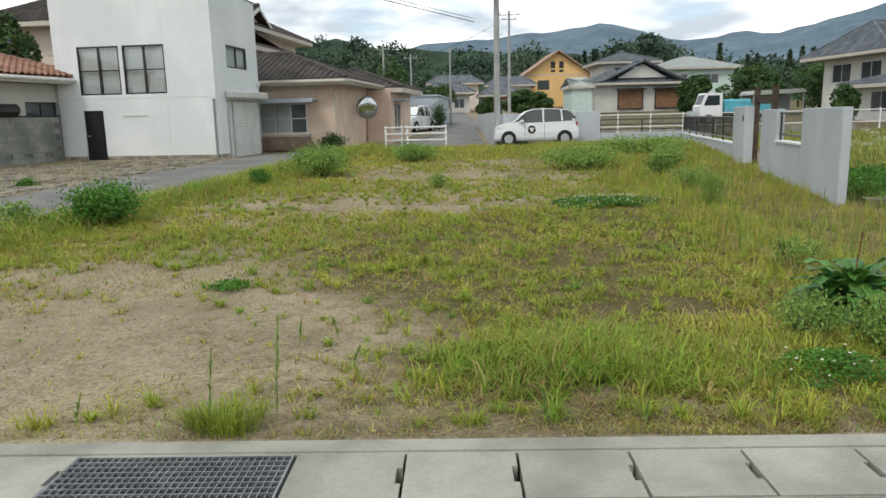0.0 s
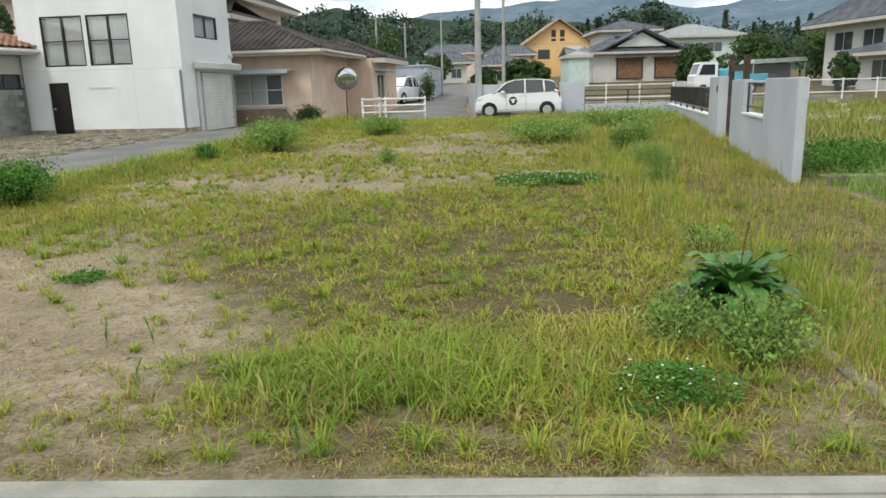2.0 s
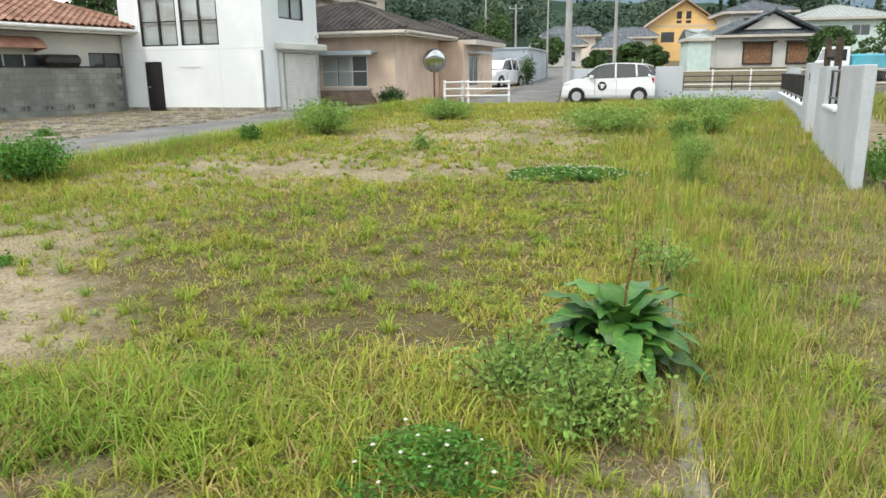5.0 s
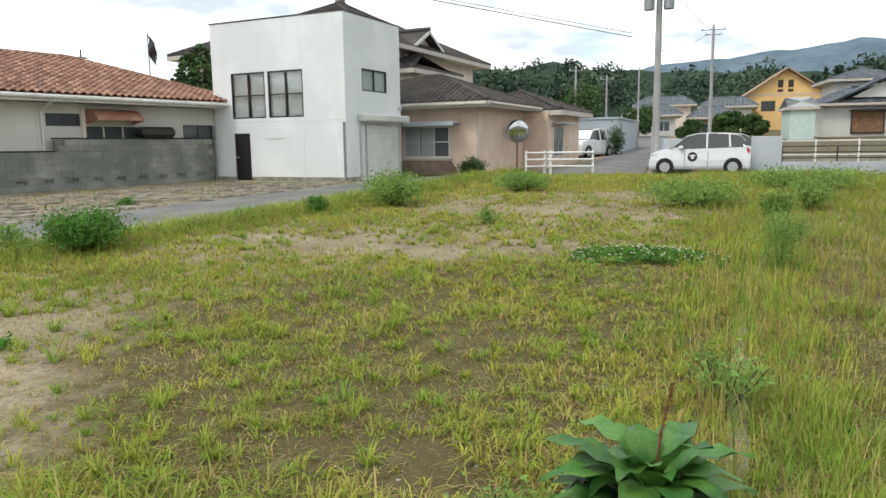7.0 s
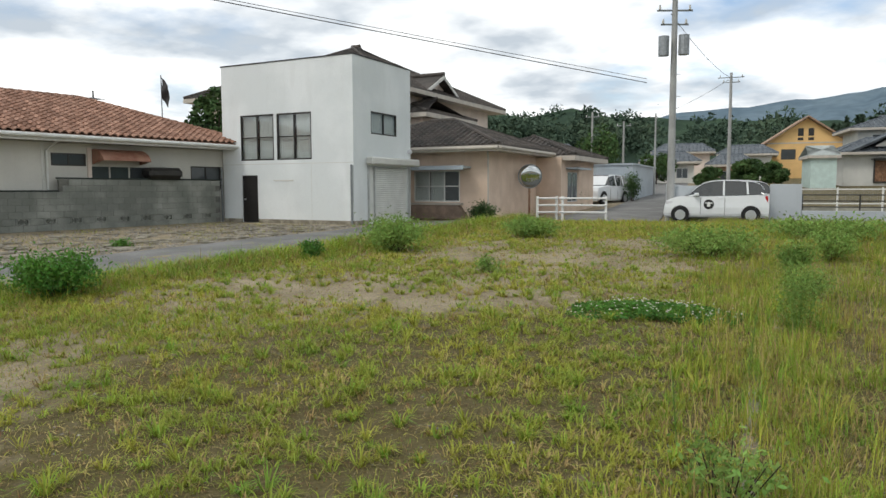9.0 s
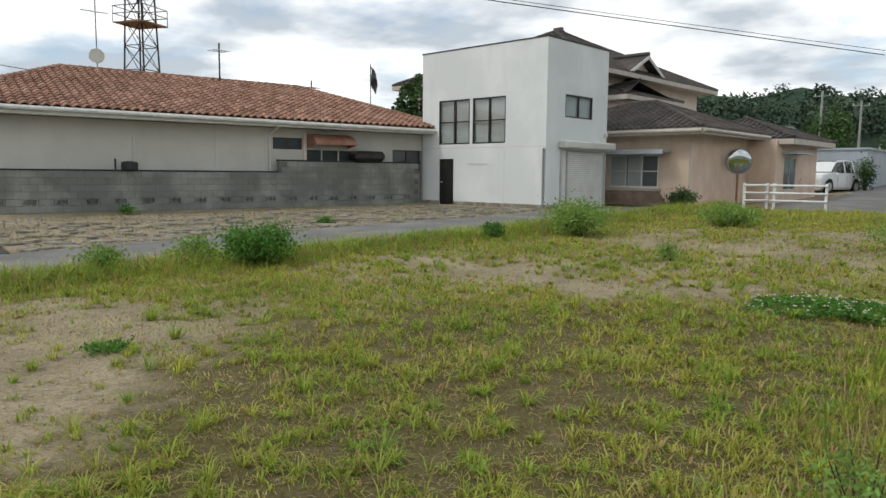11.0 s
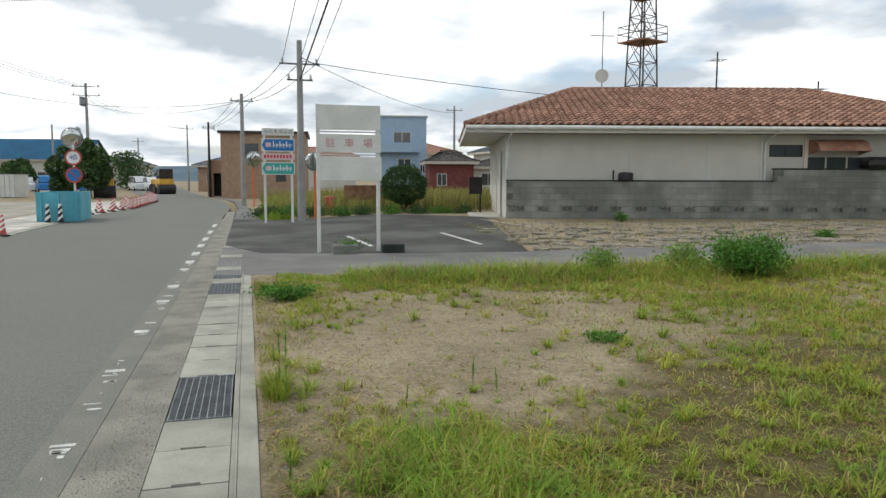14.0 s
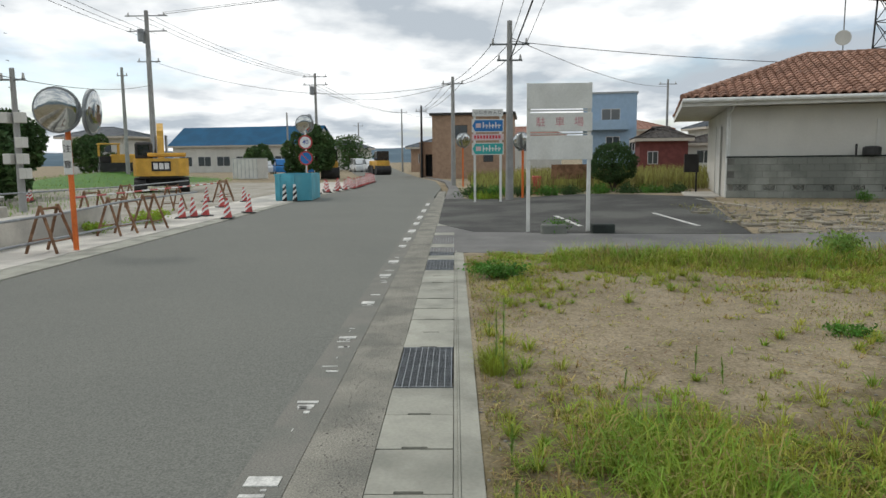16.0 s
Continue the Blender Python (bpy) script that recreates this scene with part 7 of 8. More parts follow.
tx, ty, lush, bare, edge_d = tx[ok], ty[ok], lush[ok], bare[ok], edge_d[ok]
tz = land_z(tx, ty)
east = np.clip((tx - 2.9) / 0.8, 0, 1)
hh = (0.04 + 0.10 * rng.random(len(tx)) ** 2.0) * (1 + 0.55 * np.clip(lush, 0, 1.2)) * (1 - 0.35 * np.clip(bare, 0, 1)) * (1 + 0.012 * ty)
hh *= 0.85 + 0.3 * east + 0.6 * blob(tx, ty, 0.9, 4.3, 1.2, 0.5) + 0.95 * np.exp(-((edge_d - 0.75) / 0.65) ** 2) * (ty > 4.8)
kind_r = rng.random(len(tx))
green = (kind_r < 0.12 + 0.5 * blob(tx, ty, 0.9, 4.3, 1.2, 0.5) + 0.65 * np.exp(-((edge_d - 0.6) / 0.6) ** 2) + 0.34 * east)
dry = (~green) & (kind_r > 0.8 - 0.06 * east)
for mask, material, per, nm in ((green, M_grass_green, 9, "green_grass"), (dry, M_grass_dry, 8, "dry_grass"), (~green & ~dry, M_grass, 8, "grass")):
    x, y, z, h0 = tx[mask], ty[mask], tz[mask], hh[mask]
    n = len(x) * per
    idx = np.repeat(np.arange(len(x)), per)
    ang, rad = rng.uniform(0, 6.283, n), rng.random(n) * 0.022 * (1 + h0[idx] * 4)
    p = np.stack([x[idx] + rad * np.cos(ang), y[idx] + rad * np.sin(ang), z[idx] - 0.004], 1)
    hb = h0[idx] * rng.uniform(0.55, 1.25, n)
    v, f, s = blades(p, hb, (0.0036 + 0.0042 * rng.random(n)) * (1 + 0.06 * y[idx]) * np.where(x[idx] > 3.2, 0.62, 1), ang + rng.normal(0, 0.7, n), np.where(x[idx] > 3.0, rng.uniform(0.15, 1.1, n), rng.uniform(0.45, 1.6, n)))
    tagged(new(nm, raw_mesh(nm, v, f, s, material)), {"grass": "short yellow-green grass tufts over sandy soil", "green_grass": "fresh green grass tufts along the plot's edges", "dry_grass": "dry straw-coloured grass among green tufts"}[nm], "grass", kind="stuff")

# low spreading rosettes of crabgrass
N = 2600
ty = 3.5 + 13 * rng.random(N) ** 1.3
tx = rng.uniform(-6.2, 4.6, N)
ok = (tx > lane_edge(ty) + 0.5) & (rng.random(N) < np.clip(0.55 + 1.2 * pnoise(tx, ty, 0.8, 12.0) - 0.85 * blob(tx, ty, -2.6, 5.1, 2.3, 1.3) - 0.9 * blob(tx, ty, 1.75, 5.65, 0.5, 0.35) + 0.6 * blob(tx, ty, 1.0, 4.4, 1.2, 0.5), 0.03, 1))
x, y = tx[ok], ty[ok]
z, size = land_z(x, y), rng.uniform(0.6, 1.5, len(x))
for sel, material, nm in ((0, M_grass, "crabgrass"), (1, M_grass_green, "green_crabgrass")):
    m_ = (rng.random(len(x)) < 0.68) if sel == 0 else (rng.random(len(x)) < 0.4)
    xx, yy, zz, sz = x[m_], y[m_], z[m_], size[m_]
    per = 26
    n, idx = len(xx) * per, np.repeat(np.arange(len(xx)), per)
    ang, rad = rng.uniform(0, 6.283, n), rng.random(n) * 0.03 * sz[idx]
    p = np.stack([xx[idx] + rad * np.cos(ang), yy[idx] + rad * np.sin(ang), zz[idx] - 0.003], 1)
    v, f, s = blades(p, rng.uniform(0.05, 0.13, n) * sz[idx], (0.0042 + 0.003 * rng.random(n)) * (1 + 0.05 * yy[idx]), ang + rng.normal(0, 0.35, n), rng.uniform(0.5, 1.55, n))
    tagged(new(nm, raw_mesh(nm, v, f, s, material)), ["low spreading yellow-green crabgrass rosettes on dark soil", "low spreading fresh green crabgrass rosettes on dark soil"][sel], "grass", kind="stuff")

# a thin felt of very short blades over the soil
N = 330000
ty = 3.4 + 22 * rng.random(N) ** 1.75
tx = rng.uniform(-6.9, 7.4, N)
ok = (tx > lane_edge(ty) + 0.1) & (tx < 6.4 + 0.19 * np.maximum(0, ty - 11.5) - 0.2)
tx, ty = tx[ok], ty[ok]
coarse = pnoise(tx, ty, 1.1, 15.0) + 0.6 * pnoise(tx, ty, 4.5, 16.0)
ok = rng.random(len(tx)) < np.clip(0.5 + 0.7 * coarse + 0.45 * np.clip((tx - 3.0) / 0.8, 0, 1) - 0.75 * blob(tx, ty, -2.6, 5.1, 2.4, 1.3) - 0.5 * blob(tx, ty, -1.6, 12.4, 2.6, 0.9) - 0.5 * blob(tx, ty, -1.5, 4.3, 1.3, 0.8) - 0.8 * blob(tx, ty, 1.75, 5.65, 0.45, 0.3), 0.03, 1)
x, y = tx[ok], ty[ok]
z, pick = land_z(x, y), rng.random(len(x))
for lo, hi, material, nm, lab in ((0.0, 0.52, M_olive, "seedling_grass", "very short olive-green seedlings felting the soil"), (0.52, 0.82, M_grass_dry, "short_dry_grass", "very short straw-coloured blades felting the soil"), (0.82, 1.0, M_grass_green, "short_green_grass", "very short fresh green blades among the soil")):
    m_ = (pick >= lo) & (pick < hi)
    n, far = int(m_.sum()), np.clip((x[m_] - 3.0) / 0.8, 0, 1)
    v, f, s = blades(np.stack([x[m_], y[m_], z[m_] - 0.002], 1), rng.uniform(0.012, 0.05, n) * (1 + 1.1 * far), (0.0022 + 0.002 * rng.random(n)) * (1 + 0.09 * y[m_]), rng.uniform(0, 6.283, n), rng.uniform(0.3, 1.6, n))
    tagged(new(nm, raw_mesh(nm, v, f, s, material)), lab, "grass", kind="stuff")

# tall thin grass of the eastern strip, the lane edge and the north end
N = 26000
ty = 3.5 + 25.5 * rng.random(N) ** 1.3
tx = rng.uniform(-7.2, 9.5, N)
edge_d = tx - lane_edge(ty)
wgt = 0.9 * np.clip((tx - 2.8) / 0.7, 0, 1) * (1 - 0.9 * blob(tx, ty, 4.9, 4.6, 0.6, 1.1)) * (1 - 0.75 * blob(tx, ty, 5.0, 7.6, 0.8, 1.3)) * (1 - 0.9 * blob(tx, ty, 3.2, 3.9, 0.7, 0.65)) + 0.6 * np.exp(-((edge_d - 0.8) / 0.7) ** 2) * (ty > 5) + 0.5 * np.clip((ty - 22) / 4, 0, 1)
ok = (edge_d > 0.15) & (tx < 6.25 + 0.19 * np.maximum(0, ty - 11.5)) & (rng.random(N) < wgt * np.clip(0.42 + 1.1 * pnoise(tx, ty, 1.3, 9.0), 0.05, 1))
x, y = tx[ok], ty[ok]
z = land_z(x, y)
for sel, material, nm, lab in ((0, M_grass, "tall_grass", "tall thin yellow-green grass beside the wall"), (1, M_grass_dry, "tall_dry_grass", "tall seeding straw-coloured grass beside the wall")):
    m_ = rng.random(len(x)) < (0.72 if sel == 0 else 0.26)
    xx, yy, zz = x[m_], y[m_], z[m_]
    n = len(xx) * 5
    idx = np.repeat(np.arange(len(xx)), 5)
    p = np.stack([xx[idx] + rng.normal(0, 0.04, n), yy[idx] + rng.normal(0, 0.04, n), zz[idx] - 0.01], 1)
    v, f, s = blades(p, rng.uniform(0.1, 0.33, n), (0.003 + 0.002 * rng.random(n)) * (1 + 0.07 * yy[idx]), rng.uniform(0, 6.283, n), rng.uniform(0.05, 0.55, n))
    tagged(new(nm, raw_mesh(nm, v, f, s, material)), lab, "grass", kind="stuff")

# straw and dead blades lying on the soil
N = 60000
ty = 3.45 + 20 * rng.random(N) ** 1.7
tx = rng.uniform(-6.5, 7.5, N)
ok = (tx > lane_edge(ty) + 0.15) & (tx < 6.3 + 0.19 * np.maximum(0, ty - 11.5))
ok &= rng.random(N) < np.clip(0.45 + 0.9 * pnoise(tx, ty, 1.6, 4.0) + 0.5 * pnoise(tx, ty, 6.0, 8.0) - 0.35 * blob(tx, ty, -2.6, 5.1, 2.2, 1.2) + 0.3 * blob(tx, ty, 0.9, 7.4, 2.7, 2.4), 0.04, 1)
x, y = tx[ok], ty[ok]
z = land_z(x, y) + 0.004
pick = rng.random(len(x))
for lo, hi, material, nm, lab in ((0.0, 0.55, M_grass_dry, "straw", "dead straw-coloured blades lying on the soil"), (0.55, 0.8, M_seed, "dead_stem", "short brown dead stems lying on the soil"), (0.8, 1.0, M_grass, "sparse_grass", "tiny flat yellow-green seedlings on the soil")):
    m_ = (pick >= lo) & (pick < hi)
    n = int(m_.sum())
    v, f, s = blades(np.stack([x[m_], y[m_], z[m_]], 1), rng.uniform(0.03, 0.085, n), (0.0035 + 0.0025 * rng.random(n)) * (1 + 0.05 * y[m_]), rng.uniform(0, 6.283, n), rng.uniform(1.25, 1.65, n))
    v[:, 2] -= 0.7 * (v[:, 2] - np.repeat(z[m_], 5))
    tagged(new(nm, raw_mesh(nm, v, f, s, material)), lab, "grass", kind="stuff")


def pebbles(name, x, y, z, r, material, label):
    n = len(x)
    dirs = np.array([(1, 0, 0), (0, 1, 0), (-1, 0, 0), (0, -1, 0), (0, 0, 0.6), (0, 0, -0.5)])
    v = (dirs[None] * r[:, None, None] * rng.uniform(0.6, 1.3, (n, 6, 1)))
    a = rng.uniform(0, 6.283, n)
    c, s_ = np.cos(a), np.sin(a)
    v = np.stack([v[..., 0] * c[:, None] - v[..., 1] * s_[:, None], v[..., 0] * s_[:, None] + v[..., 1] * c[:, None], v[..., 2]], -1)
    v += np.stack([x, y, z], 1)[:, None]
    tri = np.array([(0, 1, 4), (1, 2, 4), (2, 3, 4), (3, 0, 4), (1, 0, 5), (2, 1, 5), (3, 2, 5), (0, 3, 5)]).ravel()
    f = (np.arange(n)[:, None] * 6 + tri[None]).ravel()
    tagged(new(name, raw_mesh(name, v.reshape(-1, 3), f, np.full(n * 8, 3), material)), label, "stones", kind="stuff")


# grit along the road edge
n = 5200
x, y = rng.uniform(-9, 3.5, n), 2.5 + 0.3 * rng.random(n) ** 0.8
pebbles("grit", x, y, np.full(n, 0.001), 0.002 + 0.005 * rng.random(n) ** 3, M_stone, "fine stone grit lying along the road edge")

# thin weeds in the yard
n = 9000
u, w_ = rng.random(n), rng.random(n)
y = 9.2 + 15.5 * u
x = np.interp(y, [9, 15, 22, 25], [-9.9, -9.0, -7.7, -7.4]) - 0.05 - w_ * np.interp(y, [9, 12, 18, 25], [6.0, 7.0, 6.5, 6.0])
ok = rng.random(n) < np.clip(0.25 + 1.3 * pnoise(x, y, 0.9, 21.0), 0.02, 1)
x, y = x[ok], y[ok]
v, f, s = blades(np.stack([x, y, gzv(x, y)], 1), rng.uniform(0.03, 0.14, len(x)), 0.008 + 0.006 * rng.random(len(x)), rng.uniform(0, 6.283, len(x)), rng.uniform(0.2, 1.3, len(x)))
tagged(new("yard_weeds", raw_mesh("yard_weeds", v, f, s, M_olive)), "thin olive weeds between the broken paving", "grass", kind="stuff")

# straw, twigs and pebbles on the soil
n = 9000
x, y = rng.uniform(2.8, 6.4, n), 3.6 + 14 * rng.random(n)
z = land_z(x, y) + 0.004
v, f, s = blades(np.stack([x, y, z], 1), np.full(n, 0.016), np.full(n, 0.005), rng.uniform(0, 6.283, n), rng.uniform(3, 9, n))
v[4::5, 2] = v[0::5, 2] + 0.008
tagged(new("straw_litter", raw_mesh("straw_litter", v, f, s, M_litter)), "dense dry straw under the thin grass by the wall", "litter", kind="stuff")
n = 16000
x, y = rng.uniform(-6.5, 5, n), 3.4 + 14 * rng.random(n) ** 1.4
z = land_z(x, y) + 0.003
v, f, s = blades(np.stack([x, y, z], 1), np.full(n, 0.012), np.full(n, 0.004), rng.uniform(0, 6.283, n), rng.uniform(3, 9, n))
v[4::5, 2] = v[0::5, 2] + 0.006
tagged(new("straw_litter", raw_mesh("straw_litter", v, f, s, M_litter)), "scattered dry straw and stalks on bare soil", "litter", kind="stuff")


n = 5200
x, y = rng.uniform(-6.6, 4.5, n), 3.36 + 14 * rng.random(n) ** 1.6
pebbles("pebbles", x, y, land_z(x, y), 0.004 + 0.014 * rng.random(n) ** 3, M_stone, "small grey and tan pebbles in sandy soil")
n = 3500
a, r_ = rng.uniform(0, 6.283, n), rng.random(n) ** 0.6
x, y = 4.95 + 0.75 * r_ * np.cos(a), 4.7 + 1.3 * r_ * np.sin(a)
pebbles("gravel", x, y, land_z(x, y), 0.008 + 0.012 * rng.random(n), M_stone, "grey gravel patch among dry grass")
n = 8000
u, w_ = rng.random(n), rng.random(n)
y = 9.5 + 15 * u
x = np.interp(y, [9, 15, 22, 25], [-9.9, -9.0, -7.7, -7.4]) - 0.1 - w_ ** 1.5 * np.interp(y, [9, 12, 18, 25], [5.0, 7.0, 6.5, 6.2])
pebbles("rubble", x, y, land_z(x, y) + 0.05, 0.01 + 0.05 * rng.random(n) ** 4, M_stone, "broken stones and grit in the unpaved yard")
sl = thing("broken_paving", None, "scattered broken concrete paving slabs set flush in the yard", "paving")
random.seed(31)
slab_bm = bmesh.new()
prm = [(0.0, 0.0), (0.5, 0.03), (0.62, 0.3), (0.4, 0.46), (0.05, 0.4)]
a_, b_ = [slab_bm.verts.new((px, py, 0.0)) for px, py in prm], [slab_bm.verts.new((px * 0.97 + 0.01, py * 0.97 + 0.01, 0.05)) for px, py in prm]
slab_bm.faces.new(b_)
for i in range(5):
    slab_bm.faces.new((a_[i - 1], a_[i], b_[i], b_[i - 1]))
slab_me = mesh_of("slab", slab_bm, M_slab)
for i in range(290):
    y = random.uniform(9.4, 24.5)
    near_x = float(np.interp(y, [9, 15, 22, 25], [-9.95, -9.1, -7.8, -7.5]))
    x = near_x - 0.3 - random.random() ** 1.6 * 4.4
    part("slab", slab_me, None, sl, m=pose(x, y, gz(x, y) - 0.025 + random.uniform(0, 0.012), 0, 0, random.uniform(0, 360)) @ Matrix.Diagonal((random.uniform(0.35, 1.0), random.uniform(0.35, 0.9), 1, 1)))


def leafy(name, cx, cy, r, h, n, size, material, label, category="shrub", stems=7, z=None, flat=0.0, hollow=0.35, stem_mat=None, ry=None):
    """A plant of stems and many separate leaves, with an uneven outline."""
    z0 = land(cx, cy) if z is None else z
    t = thing(name, pose(cx, cy, z0), label, category)
    ry = ry or r
    bm = bmesh.new()
    tips = []
    for i in range(stems):
        a, q = rng.uniform(0, 6.283), rng.uniform(0.2, 0.85)
        tip = (r * q * math.cos(a), ry * q * math.sin(a), h * rng.uniform(0.6, 1.0) * (1.1 - 0.4 * q))
        tips.append(tip)
        tube(bm, (tip[0] * 0.15, tip[1] * 0.15, -0.02), tip, max(0.004, 0.012 * h), 0.003, n=5)
    part("stem", bm, stem_mat or M_bark, t, kind="stuff")
    tips = np.array(tips)
    which = rng.integers(0, len(tips), n)
    u = rng.random(n)[:, None] ** 0.6
    c = tips[which] * (hollow + (1 - hollow) * u) + rng.normal(0, 1, (n, 3)) * np.array([r * 0.22, ry * 0.22, h * 0.14])
    c[:, 2] = np.maximum(c[:, 2], 0.01)
    v, f, s = leaf_quads(c, size * rng.uniform(0.6, 1.3, n), flat)
    part("leaves", raw_mesh("leaves", v, f, s, material), None, t, kind="stuff")
    return t


leafy("bush", -5.05, 10.6, 0.62, 0.66, 5200, 0.03, M_weed, "dark green leafy weed bush at the lane edge", stems=16)
leafy("bush", -4.2, 15.8, 0.27, 0.36, 900, 0.035, M_weed, "small green weed bush near the side road", stems=12)
leafy("bush", -3.1, 17.6, 0.85, 0.75, 5200, 0.036, M_weed_pale, "wide pale green weed clump near the lane", stems=22)
leafy("bush", -1.05, 21.8, 0.9, 0.52, 3400, 0.04, M_weed_pale, "wide green weed clump before the guard fence", stems=22)
leafy("bush", 3.2, 18.3, 1.15, 0.6, 4600, 0.036, M_weed_pale, "broad mid green weed clump before the parked car", stems=30, ry=1.1)
leafy("bush", 6.0, 22.5, 1.5, 0.6, 3800, 0.045, M_weed_pale, "broad pale weed clump beside the boundary wall", stems=26)
leafy("bush", -0.15, 14.8, 0.3, 0.3, 420, 0.03, M_weed_pale, "small tuft of weeds on bare soil", stems=9)
leafy("bush", -6.3, 8.8, 0.45, 0.4, 900, 0.035, M_weed_pale, "low weed clump on the lane verge", stems=12)
leafy("bush", -6.1, 10.1, 0.5, 0.42, 900, 0.035, M_weed_pale, "green weed clump on the lane verge", stems=12)
leafy("bush", -4.95, 3.75, 0.38, 0.2, 1500, 0.025, M_weed, "low dark green weed mound beside the gutter", stems=12)
leafy("bush", -1.88, 6.5, 0.24, 0.07, 420, 0.022, M_weed, "flat dark weed patch on sandy soil", stems=8)
leafy("bush", 4.15, 11.4, 0.26, 0.66, 2400, 0.014, M_weed_pale, "tall feathery weed in the dry grass", stems=9, stem_mat=M_weed_pale, hollow=0.1)
leafy("bush", 4.4, 13.4, 0.45, 0.5, 2600, 0.016, M_weed_pale, "tall green weed in the dry grass", stems=9)
leafy("bush", 4.6, 15.8, 0.35, 0.6, 1500, 0.03, M_weed_pale, "tall green weeds near the wall", stems=12)
leafy("bush", 5.4, 18.0, 0.6, 0.6, 2200, 0.032, M_weed_pale, "pale weeds near the boundary wall", stems=14)
leafy("bush", 2.93, 4.55, 0.34, 0.34, 3000, 0.016, M_weed_pale, "pale green feathery weed by the edging", stems=30)
leafy("bush", 2.55, 4.9, 0.34, 0.3, 1800, 0.016, M_weed_pale, "pale green weed beside the dock plant", stems=16)
leafy("bush", 3.4, 6.9, 0.3, 0.35, 700, 0.02, M_weed_pale, "thin weeds beside the dock plant", stems=12)
leafy("bush", 6.9, 11.6, 0.7, 0.5, 1700, 0.03, M_weed, "dark green weeds behind the pillar wall", stems=18)
leafy("bush", 8.2, 13.5, 1.3, 0.38, 2400, 0.045, M_weed, "dark green weeds along the field edge", stems=24)
leafy("bush", -15.7, 14.5, 0.3, 0.35, 500, 0.03, M_weed, "small dark weed against the block wall", stems=8)
leafy("bush", -9.9, 16.6, 0.3, 0.25, 400, 0.035, M_weed, "small weed in the rubble yard", stems=8)
leafy("bush", -10.4, 5.35, 0.4, 0.35, 260, 0.03, M_weed, "sparse climbing weed at the parking sign", stems=10)
leafy("shrub", -5.0, 30.0, 0.6, 0.75, 1500, 0.05, M_tree, "dark round shrub against the salmon house", stems=10)
leafy("shrub", -4.3, 38.5, 1.4, 1.2, 2600, 0.08, M_tree, "clipped dark green shrub in front of the parked cars", stems=16)
leafy("shrub", -1.0, 46.5, 0.6, 1.7, 900, 0.08, M_tree, "dark shrub at the shed corner", stems=8)

# clover patches
for cx, cy, rx, ry, n, lab in ((2.7, 11.9, 1.0, 0.6, 6500, "low green clover patch with white flower heads"), (2.33, 4.14, 0.34, 0.27, 2300, "dark green clover patch by the gutter")):
    a, q = rng.uniform(0, 6.283, n), rng.random(n) ** 0.7
    q *= 1 + 0.16 * np.sin(3 * a + cx) + 0.12 * np.sin(5 * a)
    x, y = cx + rx * q * np.cos(a), cy + ry * q * np.sin(a)
    z = land_z(x, y) + 0.02 + (0.13 if cy < 6 else 0.11) * rng.random(n) ** 0.6 * (1 - 0.7 * np.minimum(1, q * q))
    v, f, s = leaf_quads(np.stack([x, y, z], 1), (0.014 if cy < 6 else 0.022) * rng.uniform(0.7, 1.3, n), 0.8)
    tagged(new("clover", raw_mesh("clover", v, f, s, M_weed)), lab, "clover", kind="stuff")
    k = 150 if cy > 6 else 14
    pebbles("clover_flowers", x[:k], y[:k], z[:k] + 0.045, np.full(k, 0.016 if cy > 6 else 0.012), M_flower, "white clover flower heads above low leaves")


def stalk(cx, cy, h, label, n=64, material=None):
    t = thing("weed_stalk", pose(cx, cy, land(cx, cy)), label, "weed")
    bend = rng.uniform(-0.08, 0.08)
    part("stem", tubes(((0, 0, -0.01), (bend * 0.4, 0, h * 0.5), 0.003), ((bend * 0.4, 0, h * 0.5), (bend, 0, h), 0.0022), n=5), M_weed_pale, t)
    u = rng.random(n) ** 0.7
    a = rng.uniform(0, 6.283, n)
    p = np.stack([bend * u, np.zeros(n), h * (0.12 + 0.85 * u)], 1)
    v, f, s = blades(p, 0.085 * (1.25 - u) * rng.uniform(0.5, 1.3, n) * (h / 0.5) ** 0.5, np.full(n, 0.0048), a, rng.uniform(0.4, 0.9, n))
    part("leaves", raw_mesh("leaves", v, f, s, material or M_weed_pale), None, t, kind="stuff")


for cx, cy, h, lab in ((-1.05, 3.52, 0.42, "thin upright weed stalk beside the grating"), (-0.72, 3.55, 0.58, "taller thin upright weed stalk beside the grating"), (-1.72, 3.5, 0.18, "small forked weed in bare soil"), (-0.45, 4.3, 0.16, "thin dry weed in bare soil"), (-0.9, 4.9, 0.2, "dry brown weed in bare soil"), (-0.65, 5.0, 0.17, "dry brown weed in bare soil"), (0.62, 3.5, 0.2, "leaning green weed by the kerb"), (1.1, 3.48, 0.14, "small leaning weed by the kerb"), (1.75, 3.6, 0.2, "weed with pale flower by the kerb"), (3.4, 5.9, 0.55, "tall seeding weed by the edging"), (3.6, 9.2, 0.7, "tall seeding weed in dry grass"), (4.1, 12.0, 1.0, "very tall green weed in dry grass"), (5.9, 9.8, 0.7, "tall weed with pale heads before the pillar"), (3.15, 7.6, 0.5, "reddish seeding weed by the edging")):
    stalk(cx, cy, h, lab)
n = 420
a, q = rng.uniform(0, 6.283, n), rng.random(n) ** 0.7
x, y = -0.98 + 0.2 * q * np.cos(a), 3.5 + 0.1 * q * np.sin(a)
v, f, s = blades(np.stack([x, y, land_z(x, y)], 1), 0.09 + 0.08 * rng.random(n), np.full(n, 0.006), a, rng.uniform(0.2, 1.0, n))
